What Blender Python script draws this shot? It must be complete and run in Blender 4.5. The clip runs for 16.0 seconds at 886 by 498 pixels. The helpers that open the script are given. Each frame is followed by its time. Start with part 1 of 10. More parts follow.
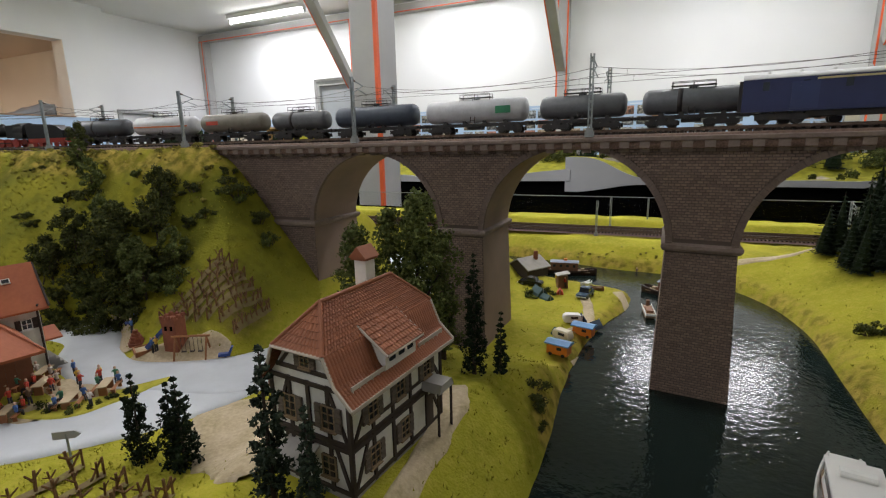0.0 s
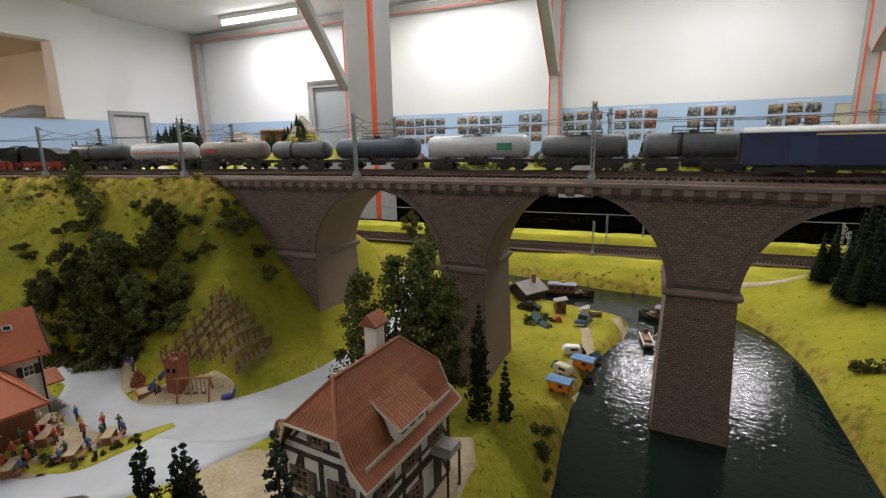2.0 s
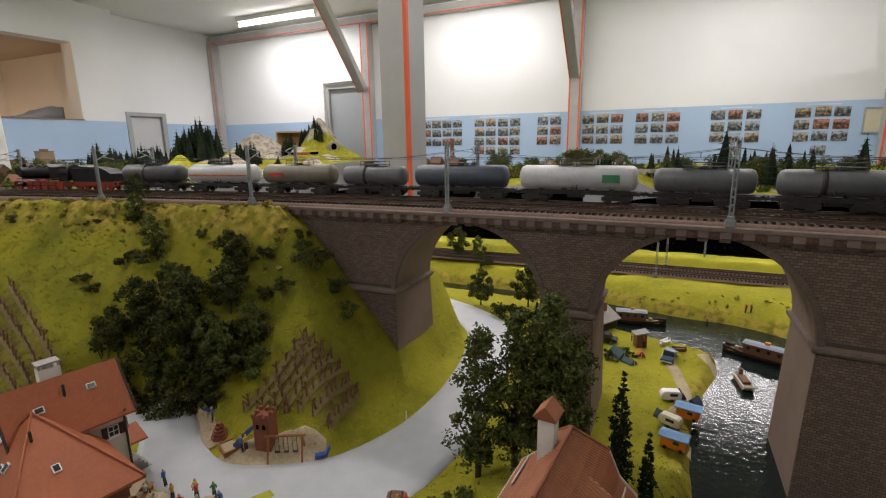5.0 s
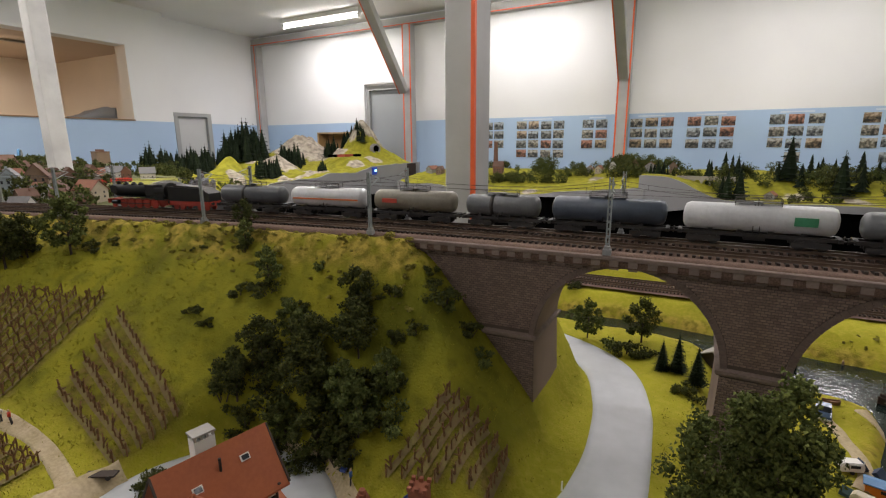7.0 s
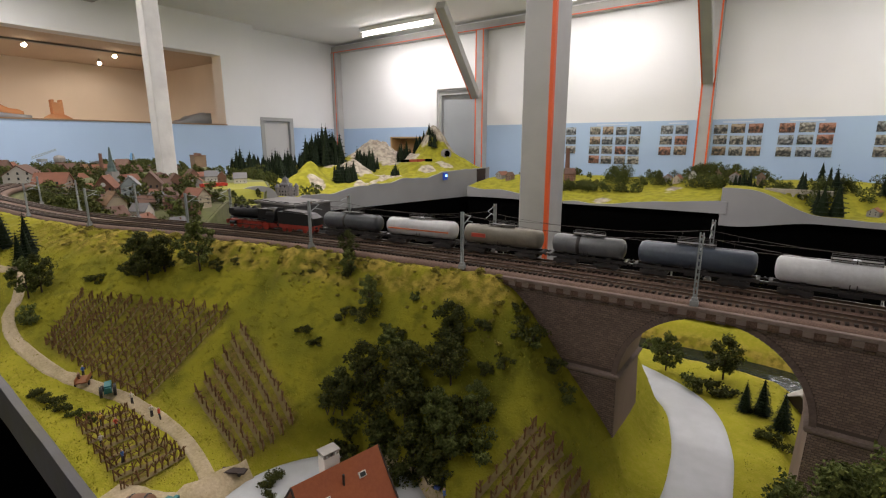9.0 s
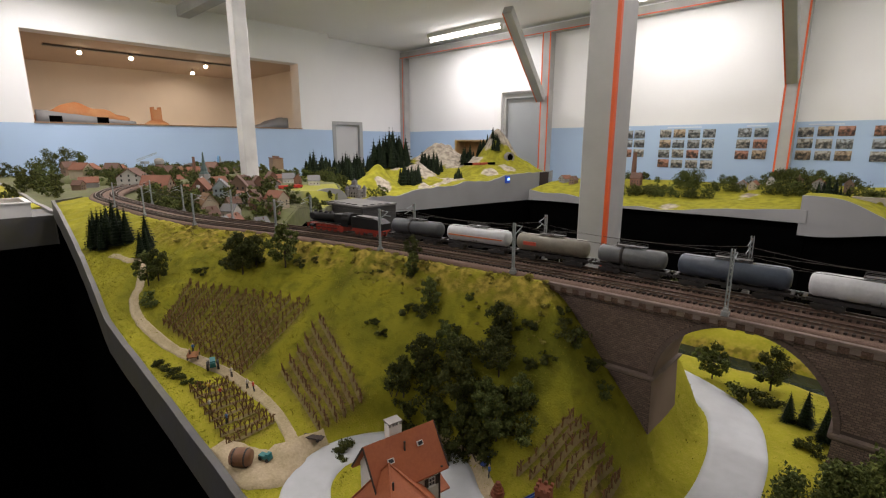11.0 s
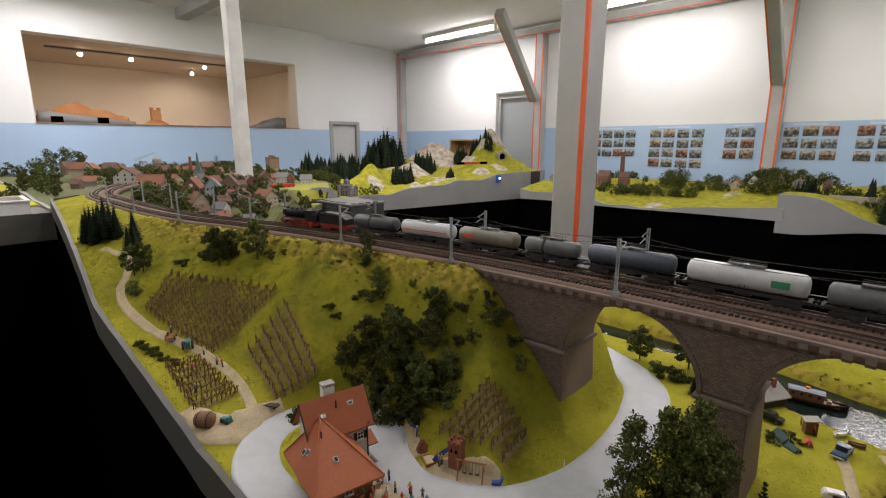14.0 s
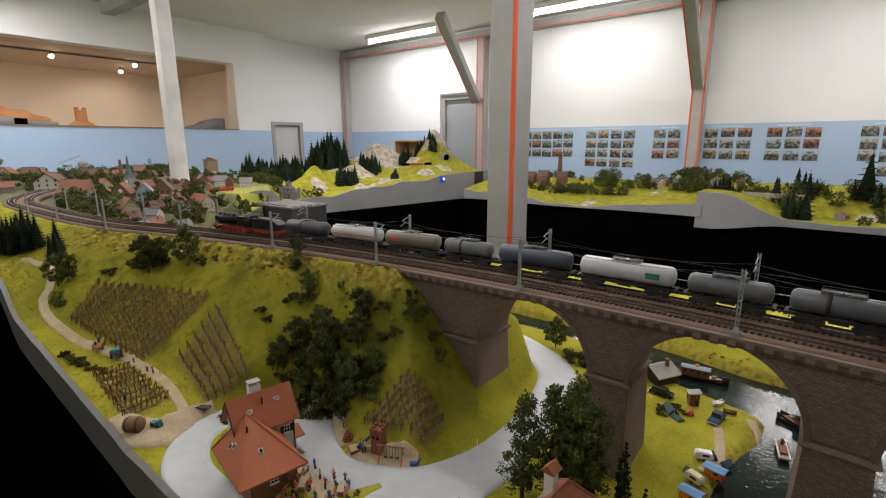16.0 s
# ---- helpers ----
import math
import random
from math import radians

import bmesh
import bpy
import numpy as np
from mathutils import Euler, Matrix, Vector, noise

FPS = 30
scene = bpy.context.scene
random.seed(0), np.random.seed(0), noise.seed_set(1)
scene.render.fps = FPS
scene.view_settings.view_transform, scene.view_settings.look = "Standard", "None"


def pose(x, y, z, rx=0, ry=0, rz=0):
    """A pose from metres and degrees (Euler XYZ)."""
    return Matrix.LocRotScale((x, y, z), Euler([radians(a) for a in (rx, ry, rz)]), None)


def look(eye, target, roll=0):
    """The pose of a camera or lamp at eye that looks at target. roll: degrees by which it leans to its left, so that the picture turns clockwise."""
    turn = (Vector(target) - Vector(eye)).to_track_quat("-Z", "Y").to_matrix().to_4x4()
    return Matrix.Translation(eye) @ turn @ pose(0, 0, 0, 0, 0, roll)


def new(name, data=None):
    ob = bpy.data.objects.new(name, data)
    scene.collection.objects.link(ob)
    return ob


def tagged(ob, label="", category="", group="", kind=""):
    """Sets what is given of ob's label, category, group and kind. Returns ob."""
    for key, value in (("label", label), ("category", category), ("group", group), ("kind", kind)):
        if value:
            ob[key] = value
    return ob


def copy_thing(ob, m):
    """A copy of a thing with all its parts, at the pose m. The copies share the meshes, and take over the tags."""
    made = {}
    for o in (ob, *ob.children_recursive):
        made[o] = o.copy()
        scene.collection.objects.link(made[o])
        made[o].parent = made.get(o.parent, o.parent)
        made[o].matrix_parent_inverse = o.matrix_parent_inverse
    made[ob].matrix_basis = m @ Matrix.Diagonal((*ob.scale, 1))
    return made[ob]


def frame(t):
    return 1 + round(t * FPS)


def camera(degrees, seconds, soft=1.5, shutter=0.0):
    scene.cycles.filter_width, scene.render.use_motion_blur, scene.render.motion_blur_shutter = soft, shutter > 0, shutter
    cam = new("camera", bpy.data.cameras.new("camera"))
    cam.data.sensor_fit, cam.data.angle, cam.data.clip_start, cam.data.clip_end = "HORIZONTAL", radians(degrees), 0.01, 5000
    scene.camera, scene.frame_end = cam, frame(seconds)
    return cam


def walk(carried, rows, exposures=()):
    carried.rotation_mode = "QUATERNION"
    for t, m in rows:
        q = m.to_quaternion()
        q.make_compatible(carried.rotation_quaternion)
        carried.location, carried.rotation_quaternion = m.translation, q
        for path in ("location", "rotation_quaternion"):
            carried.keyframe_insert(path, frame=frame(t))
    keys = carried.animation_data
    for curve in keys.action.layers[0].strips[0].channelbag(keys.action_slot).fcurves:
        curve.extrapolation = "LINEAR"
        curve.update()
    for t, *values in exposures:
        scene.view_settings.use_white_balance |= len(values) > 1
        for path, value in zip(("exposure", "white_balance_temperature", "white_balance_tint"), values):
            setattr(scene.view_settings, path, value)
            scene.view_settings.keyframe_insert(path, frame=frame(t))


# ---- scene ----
cam = camera(85.24, 16.0, soft=1.2)
METRES, EYE, TURN = 0.8, 1.40, 29.3
ROWS = [
    (0.0, -0.0105, 0.0354, 0.0206, -4.59, -12.23, 1.21),
    (0.5, -0.0036, 0.0397, 0.0340, -4.78, -12.14, 1.09),
    (1.0, -0.0024, 0.0414, 0.0527, -5.02, -12.21, 1.04),
    (1.5, -0.0135, 0.0425, 0.0695, -5.31, -12.36, 1.10),
    (2.0, -0.0230, 0.0449, 0.0797, -5.42, -12.32, 1.02),
    (2.5, -0.0310, 0.0464, 0.0934, -5.48, -12.40, 1.02),
    (3.0, -0.0436, 0.0498, 0.1068, -5.52, -12.47, 0.93),
    (3.5, -0.0647, 0.0556, 0.1131, -5.57, -12.41, 0.83),
    (6.0, -0.2362, 0.1877, 0.1469, -2.81, -12.43, 0.71),
    (6.5, -0.2869, 0.2057, 0.1597, -1.85, -12.46, 0.54),
    (7.0, -0.3222, 0.2247, 0.1756, -1.02, -12.42, 0.39),
    (7.5, -0.3492, 0.2345, 0.2021, 0.12, -12.43, 0.44),
    (8.0, -0.3629, 0.2228, 0.2202, 1.81, -12.44, 0.33),
    (8.5, -0.3644, 0.2017, 0.2371, 4.19, -12.44, 0.27),
    (9.0, -0.3639, 0.1746, 0.2494, 6.81, -12.39, 0.03),
    (9.5, -0.3500, 0.1459, 0.2546, 9.53, -12.36, 0.05),
    (10.0, -0.3474, 0.1140, 0.2682, 11.60, -12.29, 0.01),
    (12.5, -0.2736, 0.0317, 0.2887, 15.62, -12.35, 0.16),
    (13.0, -0.2357, 0.0214, 0.2930, 15.47, -12.32, 0.12),
    (13.5, -0.2084, 0.0038, 0.2934, 15.21, -12.36, 0.05),
    (14.0, -0.1807, -0.0135, 0.2917, 14.54, -12.38, 0.04),
    (14.5, -0.1584, -0.0318, 0.2921, 13.44, -12.38, 0.11),
    (15.0, -0.1447, -0.0472, 0.2965, 12.16, -12.41, 0.10),
    (15.5, -0.1266, -0.0587, 0.3028, 10.66, -12.42, 0.13),
    (16.0, -0.1010, -0.0738, 0.3135, 8.60, -12.44, 0.18),
]
walk(cam, [(t, pose(0, 0, EYE, 0, 0, TURN) @ pose(METRES * x, METRES * y, METRES * z, 90 + pitch, roll, yaw)) for t, x, y, z, yaw, pitch, roll in ROWS],
     exposures=[(0.0, 0.25, 6200, 10), (3.5, 0.14, 6500, 11), (6.0, 0.05, 6600, 12), (10.0, -0.05, 6680, 14), (12.5, 0.01, 6650, 13), (16.0, 0.03, 6580, 12)])

# ---------------------------------------------------------------- world and light
world = bpy.data.worlds.new("world")
scene.world = world
world.use_nodes = True
world.node_tree.nodes["Background"].inputs[0].default_value = (0.9, 0.95, 1.0, 1)
world.node_tree.nodes["Background"].inputs[1].default_value = 0.05
scene.view_settings.exposure = 0.0

ROOM_X0, ROOM_X1, ROOM_Y0, ROOM_Y1, CEIL = -6.80, 3.2, -2.6, 5.82, 3.18


def tube_and_fill_light(x, y, length, power, along_y=False):
    data = bpy.data.lights.new("tube_and_fill_lamp", "AREA")
    data.shape, data.size, data.size_y = "RECTANGLE", length, 0.10
    data.energy, data.color = power, (1.0, 0.955, 0.965)
    ob = new("tube_and_fill_lamp", data)
    ob.matrix_world = pose(x, y, CEIL - 0.135, 0, 0, 90 if along_y else 0)
    return ob


# First four: tubes along the north wall. The rest: unseen fill lamps, added.
ROW_AND_FILL_LAMPS = [(-4.90, 5.20, 25), (-2.25, 5.25, 15), (0.35, 4.75, 19), (2.6, 4.9, 8), (-3.6, 2.6, 33), (-1.5, 2.4, 32), (0.2, 1.8, 15), (-3.6, 0.1, 20), (-1.6, 0.75, 9), (-5.5, 0.9, 31), (-5.2, -1.6, 9), (-1.2, -1.0, 8), (1.4, 0.6, 2)]
for lx, ly, lp in ROW_AND_FILL_LAMPS:
    tube_and_fill_light(lx, ly, 1.25, lp)
# ---------------------------------------------------------------- materials
def material(name, color, rough=0.7, metal=0.0, vary=0.0, scale=20.0, vary2=0.0, scale2=120.0, bump=0.0, bump_scale=200.0, tint=None, random=0.0, spec=0.5):
    """A principled material whose colour varies at two scales, towards tint, with fine relief."""
    m = bpy.data.materials.new(name)
    m.use_nodes = True
    nt = m.node_tree
    b = nt.nodes["Principled BSDF"]
    b.inputs["Roughness"].default_value, b.inputs["Metallic"].default_value = rough, metal
    b.inputs["Specular IOR Level"].default_value = spec
    c = (*color, 1.0)
    b.inputs["Base Color"].default_value = c
    if not (vary or vary2 or bump or random):
        return m
    co = nt.nodes.new("ShaderNodeTexCoord")
    last = None

    def mixed(fac, a, bcol):
        mx = nt.nodes.new("ShaderNodeMix")
        mx.data_type = "RGBA"
        nt.links.new(fac, mx.inputs[0])
        if isinstance(a, tuple):
            mx.inputs[6].default_value = a
        else:
            nt.links.new(a, mx.inputs[6])
        mx.inputs[7].default_value = bcol
        return mx.outputs[2]

    def noise_fac(sc, amount, detail=5.0):
        n = nt.nodes.new("ShaderNodeTexNoise")
        n.inputs["Scale"].default_value, n.inputs["Detail"].default_value = sc, detail
        nt.links.new(co.outputs["Object"], n.inputs["Vector"])
        r = nt.nodes.new("ShaderNodeMapRange")
        r.inputs[1].default_value, r.inputs[2].default_value, r.inputs[4].default_value = 0.35, 0.68, amount
        nt.links.new(n.outputs["Fac"], r.inputs[0])
        return r.outputs[0]

    last = c
    if vary:
        last = mixed(noise_fac(scale, vary), last, (*(tint or [v * 0.45 for v in color]), 1.0))
    if vary2:
        last = mixed(noise_fac(scale2, vary2), last, (*[min(1.0, v * 1.7 + 0.02) for v in color], 1.0))
    if random:
        oi = nt.nodes.new("ShaderNodeObjectInfo")
        r = nt.nodes.new("ShaderNodeMath")
        r.operation = "MULTIPLY"
        r.inputs[1].default_value = random
        nt.links.new(oi.outputs["Random"], r.inputs[0])
        last = mixed(r.outputs[0], last, (*[v * 0.4 for v in color], 1.0))
    if not isinstance(last, tuple):
        nt.links.new(last, b.inputs["Base Color"])
    if bump:
        n = nt.nodes.new("ShaderNodeTexNoise")
        n.inputs["Scale"].default_value, n.inputs["Detail"].default_value = bump_scale, 6.0
        nt.links.new(co.outputs["Object"], n.inputs["Vector"])
        bp = nt.nodes.new("ShaderNodeBump")
        bp.inputs["Strength"].default_value, bp.inputs["Distance"].default_value = min(1.0, bump), 0.25 / bump_scale
        nt.links.new(n.outputs["Fac"], bp.inputs["Height"])
        nt.links.new(bp.outputs["Normal"], b.inputs["Normal"])
    return m


def brick_material(name, a, b2, mortar, width, height, gap, relief=0.5, rough=0.85, dirt=0.5):
    """Courses of blocks laid along the face, with stains."""
    m = material(name, a, rough)
    nt = m.node_tree
    b = nt.nodes["Principled BSDF"]
    uv = nt.nodes.new("ShaderNodeUVMap")
    uv.uv_map = "UVMap"
    br = nt.nodes.new("ShaderNodeTexBrick")
    br.inputs["Color1"].default_value, br.inputs["Color2"].default_value, br.inputs["Mortar"].default_value = (*a, 1), (*b2, 1), (*mortar, 1)
    br.inputs["Scale"].default_value = 1.0
    br.inputs["Brick Width"].default_value, br.inputs["Row Height"].default_value = width, height
    br.inputs["Mortar Size"].default_value, br.inputs["Mortar Smooth"].default_value = gap, 0.3
    nt.links.new(uv.outputs[0], br.inputs["Vector"])
    co = nt.nodes.new("ShaderNodeTexCoord")
    n = nt.nodes.new("ShaderNodeTexNoise")
    n.inputs["Scale"].default_value, n.inputs["Detail"].default_value = 18.0, 6.0
    nt.links.new(co.outputs["Object"], n.inputs["Vector"])
    r = nt.nodes.new("ShaderNodeMapRange")
    r.inputs[1].default_value, r.inputs[2].default_value, r.inputs[4].default_value = 0.35, 0.7, dirt
    nt.links.new(n.outputs["Fac"], r.inputs[0])
    mx = nt.nodes.new("ShaderNodeMix")
    mx.data_type = "RGBA"
    nt.links.new(r.outputs[0], mx.inputs[0])
    nt.links.new(br.outputs["Color"], mx.inputs[6])
    mx.inputs[7].default_value = (*[v * 0.5 for v in a], 1)
    nt.links.new(mx.outputs[2], b.inputs["Base Color"])
    bp = nt.nodes.new("ShaderNodeBump")
    bp.invert = True
    bp.inputs["Strength"].default_value, bp.inputs["Distance"].default_value = relief, 0.0015
    nt.links.new(br.outputs["Fac"], bp.inputs["Height"])
    nt.links.new(bp.outputs["Normal"], b.inputs["Normal"])
    return m


def glow(name, color, strength):
    m = material(name, color, 0.5)
    b = m.node_tree.nodes["Principled BSDF"]
    b.inputs["Emission Color"].default_value, b.inputs["Emission Strength"].default_value = (*color, 1), strength
    return m


M_WALL = material("white_wall_paint", (0.78, 0.79, 0.79), 0.75, vary=0.10, scale=1.1, bump=0.15, bump_scale=60)
M_DADO = material("blue_dado_paint", (0.40, 0.55, 0.74), 0.6, vary=0.10, scale=1.3, bump=0.1, bump_scale=60)
M_CEIL = material("ceiling_paint", (0.80, 0.79, 0.76), 0.8, vary=0.10, scale=0.8)
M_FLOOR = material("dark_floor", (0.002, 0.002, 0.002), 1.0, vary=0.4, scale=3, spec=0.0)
M_PEACH = material("peach_wall", (0.80, 0.71, 0.60), 0.8, vary=0.12, scale=1.5)
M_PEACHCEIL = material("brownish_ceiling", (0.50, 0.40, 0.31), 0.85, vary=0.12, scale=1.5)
M_GREYPOST = material("grey_painted_timber", (0.42, 0.42, 0.41), 0.55, vary=0.25, scale=6, bump=0.2, bump_scale=30)
M_WHITEPOST = material("worn_white_timber", (0.62, 0.62, 0.60), 0.6, vary=0.45, scale=7, tint=(0.36, 0.36, 0.36), bump=0.3, bump_scale=25)
M_ORANGE = material("orange_red_stripe", (0.78, 0.12, 0.03), 0.5, vary=0.15, scale=9)
M_FASCIA = material("grey_fascia_board", (0.25, 0.25, 0.25), 0.6, vary=0.25, scale=3, bump=0.1, bump_scale=50)
M_BLACK = material("black_drape", (0.0015, 0.0015, 0.0015), 1.0, vary=0.5, scale=4, spec=0.0)
M_DOOR = material("grey_door_paint", (0.55, 0.56, 0.55), 0.5, vary=0.08, scale=3)
M_DOORFRAME = material("grey_door_frame", (0.36, 0.37, 0.36), 0.5, vary=0.1, scale=4)
M_STEEL = material("grey_mast_paint", (0.30, 0.33, 0.33), 0.5, 0.3, vary=0.3, scale=90)
M_WIRE = material("bronze_wire", (0.05, 0.04, 0.035), 0.5, 0.6)
M_RAIL = material("rusty_rail", (0.16, 0.11, 0.08), 0.4, 0.7, vary=0.5, scale=60)
M_SLEEPER = material("brown_sleeper", (0.055, 0.035, 0.025), 0.8, random=0.6)
M_BALLAST = material("brown_ballast", (0.120, 0.072, 0.050), 0.95, vary=0.7, scale=260, vary2=0.6, scale2=700, bump=1.0, bump_scale=500)
M_BRICK = brick_material("viaduct_brick", (0.102, 0.068, 0.054), (0.079, 0.050, 0.041), (0.052, 0.036, 0.031), 0.0110, 0.0044, 0.0005, 0.9)
M_CORNICE = material("viaduct_cornice", (0.20, 0.15, 0.125), 0.85, vary=0.5, scale=60, vary2=0.2, scale2=400, bump=0.4, bump_scale=400)


def flock_material():
    """Meadow flock, darker turf on the hill and dry tufts, by the kind of ground cover."""
    m = material("flock", (0.3, 0.3, 0.04), 0.95, spec=0.1)
    nt = m.node_tree
    b = nt.nodes["Principled BSDF"]
    at = nt.nodes.new("ShaderNodeVertexColor")
    at.layer_name = "cover"
    sep = nt.nodes.new("ShaderNodeSeparateColor")
    nt.links.new(at.outputs["Color"], sep.inputs[0])
    co = nt.nodes.new("ShaderNodeTexCoord")

    def noise_at(sc, lo, hi, detail=6.0):
        n = nt.nodes.new("ShaderNodeTexNoise")
        n.inputs["Scale"].default_value, n.inputs["Detail"].default_value = sc, detail
        nt.links.new(co.outputs["Object"], n.inputs["Vector"])
        r = nt.nodes.new("ShaderNodeMapRange")
        r.inputs[1].default_value, r.inputs[2].default_value = lo, hi
        nt.links.new(n.outputs["Fac"], r.inputs[0])
        return r.outputs[0]

    def mix(f, a, c):
        mx = nt.nodes.new("ShaderNodeMix")
        mx.data_type = "RGBA"
        if isinstance(f, float):
            mx.inputs[0].default_value = f
        else:
            nt.links.new(f, mx.inputs[0])
        for s, v in ((6, a), (7, c)):
            if isinstance(v, tuple):
                mx.inputs[s].default_value = (*v, 1)
            else:
                nt.links.new(v, mx.inputs[s])
        return mx.outputs[2]

    def times(a, c):
        n = nt.nodes.new("ShaderNodeMath")
        n.operation = "MULTIPLY"
        nt.links.new(a, n.inputs[0])
        if isinstance(c, float):
            n.inputs[1].default_value = c
        else:
            nt.links.new(c, n.inputs[1])
        return n.outputs[0]

    meadow = mix(noise_at(11, 0.35, 0.7), (0.335, 0.315, 0.026), (0.215, 0.212, 0.017))
    meadow = mix(times(noise_at(140, 0.45, 0.75), 0.5), meadow, (0.42, 0.345, 0.055))
    turf = mix(noise_at(9, 0.40, 0.66), (0.270, 0.252, 0.021), (0.130, 0.132, 0.012))
    turf = mix(times(noise_at(45, 0.50, 0.70), 0.6), turf, (0.085, 0.086, 0.009))
    dry = mix(noise_at(75, 0.40, 0.62), (0.40, 0.30, 0.060), (0.16, 0.135, 0.018))
    out = mix(sep.outputs[0], meadow, turf)
    soil = mix(noise_at(120, 0.40, 0.62), (0.185, 0.125, 0.042), (0.105, 0.088, 0.020))
    out = mix(times(sep.outputs[2], noise_at(55, 0.34, 0.60)), out, soil)
    out = mix(times(sep.outputs[1], noise_at(40, 0.36, 0.56)), out, dry)
    nt.links.new(out, b.inputs["Base Color"])
    n = nt.nodes.new("ShaderNodeTexNoise")
    n.inputs["Scale"].default_value, n.inputs["Detail"].default_value = 420.0, 7.0
    nt.links.new(co.outputs["Object"], n.inputs["Vector"])
    bp = nt.nodes.new("ShaderNodeBump")
    bp.inputs["Strength"].default_value, bp.inputs["Distance"].default_value = 1.0, 0.0014
    nt.links.new(n.outputs["Fac"], bp.inputs["Height"])
    nt.links.new(bp.outputs["Normal"], b.inputs["Normal"])
    return m


M_GROUND = flock_material()
M_GRASS = material("far_flock", (0.36, 0.33, 0.04), 0.95, vary=0.75, scale=6, tint=(0.20, 0.20, 0.024), vary2=0.3, scale2=60, bump=1.0, bump_scale=200, spec=0.1)
M_ROAD = material("pale_grey_road", (0.42, 0.44, 0.455), 0.5, vary=0.25, scale=12, tint=(0.40, 0.41, 0.42), vary2=0.15, scale2=45, bump=0.1, bump_scale=300)
M_SAND = material("sandy_ground", (0.40, 0.32, 0.21), 0.95, vary=0.7, scale=40, tint=(0.24, 0.20, 0.09), vary2=0.3, scale2=300, bump=0.7, bump_scale=500)
# ---------------------------------------------------------------- building helpers
def box(bm, x0, y0, z0, x1, y1, z1, m=None):
    vs = [bm.verts.new(v) for v in ((x0, y0, z0), (x1, y0, z0), (x1, y1, z0), (x0, y1, z0), (x0, y0, z1), (x1, y0, z1), (x1, y1, z1), (x0, y1, z1))]
    for f in ((0, 3, 2, 1), (4, 5, 6, 7), (0, 1, 5, 4), (1, 2, 6, 5), (2, 3, 7, 6), (3, 0, 4, 7)):
        bm.faces.new([vs[i] for i in f])
    if m is not None:
        for v in vs:
            v.co = m @ v.co
    return bm


def cbox(bm, cx, cy, cz, sx, sy, sz, m=None):
    return box(bm, cx - sx / 2, cy - sy / 2, cz - sz / 2, cx + sx / 2, cy + sy / 2, cz + sz / 2, m)


def rod(bm, p, q, r, n=8, r2=None):
    """A round bar from p to q, tapering from r to r2."""
    p, q = Vector(p), Vector(q)
    turn = (q - p).to_track_quat("Z", "Y").to_matrix()
    r2 = r if r2 is None else r2
    a, b = [], []
    for i in range(n):
        w = 2 * math.pi * i / n
        d = turn @ Vector((math.cos(w), math.sin(w), 0))
        a.append(bm.verts.new(p + d * r))
        b.append(bm.verts.new(q + d * r2))
    for i in range(n):
        j = (i + 1) % n
        bm.faces.new((a[i], a[j], b[j], b[i]))
    bm.faces.new(a[::-1])
    bm.faces.new(b)
    return bm


def lathe(bm, profile, n=12, m=None):
    """Turned round z: profile of (radius, height)."""
    rings = []
    for r, z in profile:
        rings.append([bm.verts.new((r * math.cos(2 * math.pi * i / n), r * math.sin(2 * math.pi * i / n), z)) for i in range(n)])
    for a, b in zip(rings, rings[1:]):
        for i in range(n):
            j = (i + 1) % n
            bm.faces.new((a[i], a[j], b[j], b[i]))
    bm.faces.new(rings[0][::-1])
    bm.faces.new(rings[-1])
    if m is not None:
        for ring in rings:
            for v in ring:
                v.co = m @ v.co
    return bm


def prism(bm, poly, depth, m=None):
    """A polygon in x and z, drawn out along y by depth."""
    a = [bm.verts.new((x, 0, z)) for x, z in poly]
    b = [bm.verts.new((x, depth, z)) for x, z in poly]
    bm.faces.new(a)
    bm.faces.new(b[::-1])
    for i in range(len(poly)):
        j = (i + 1) % len(poly)
        bm.faces.new((a[j], a[i], b[i], b[j]))
    if m is not None:
        for v in a + b:
            v.co = m @ v.co
    return bm


def solid(*makers):
    bm = bmesh.new()
    for mk in makers:
        mk(bm)
    return bm


def mesh_of(name, bm, mat, smooth=False):
    me = bpy.data.meshes.new(name)
    bmesh.ops.recalc_face_normals(bm, faces=bm.faces)
    bm.to_mesh(me)
    bm.free()
    for mm in (mat if isinstance(mat, (list, tuple)) else [mat]):
        me.materials.append(mm)
    if smooth:
        for p in me.polygons:
            p.use_smooth = True
    return me


def part(name, bm, mat, parent=None, label="", smooth=False):
    ob = new(name, mesh_of(name, bm, mat, smooth))
    ob.parent = parent
    if label:
        tagged(ob, label)
    return ob


def piece(name, me, parent, m):
    """A part that shares its mesh with its like."""
    ob = new(name, me)
    ob.parent = parent
    ob.matrix_basis = m
    return ob


def thing(name, m, label, category, group="", kind=""):
    ob = new(name)
    ob.empty_display_size = 0.01
    ob.matrix_basis = m
    return tagged(ob, label, category, group, kind)


def structure(name, bm, mat, label, smooth=False):
    return tagged(part(name, bm, mat, None, "", smooth), label, name.rstrip("_0123456789").replace("_", " "), kind="structure")


def smooth01(t):
    t = max(0.0, min(1.0, t))
    return t * t * (3 - 2 * t)


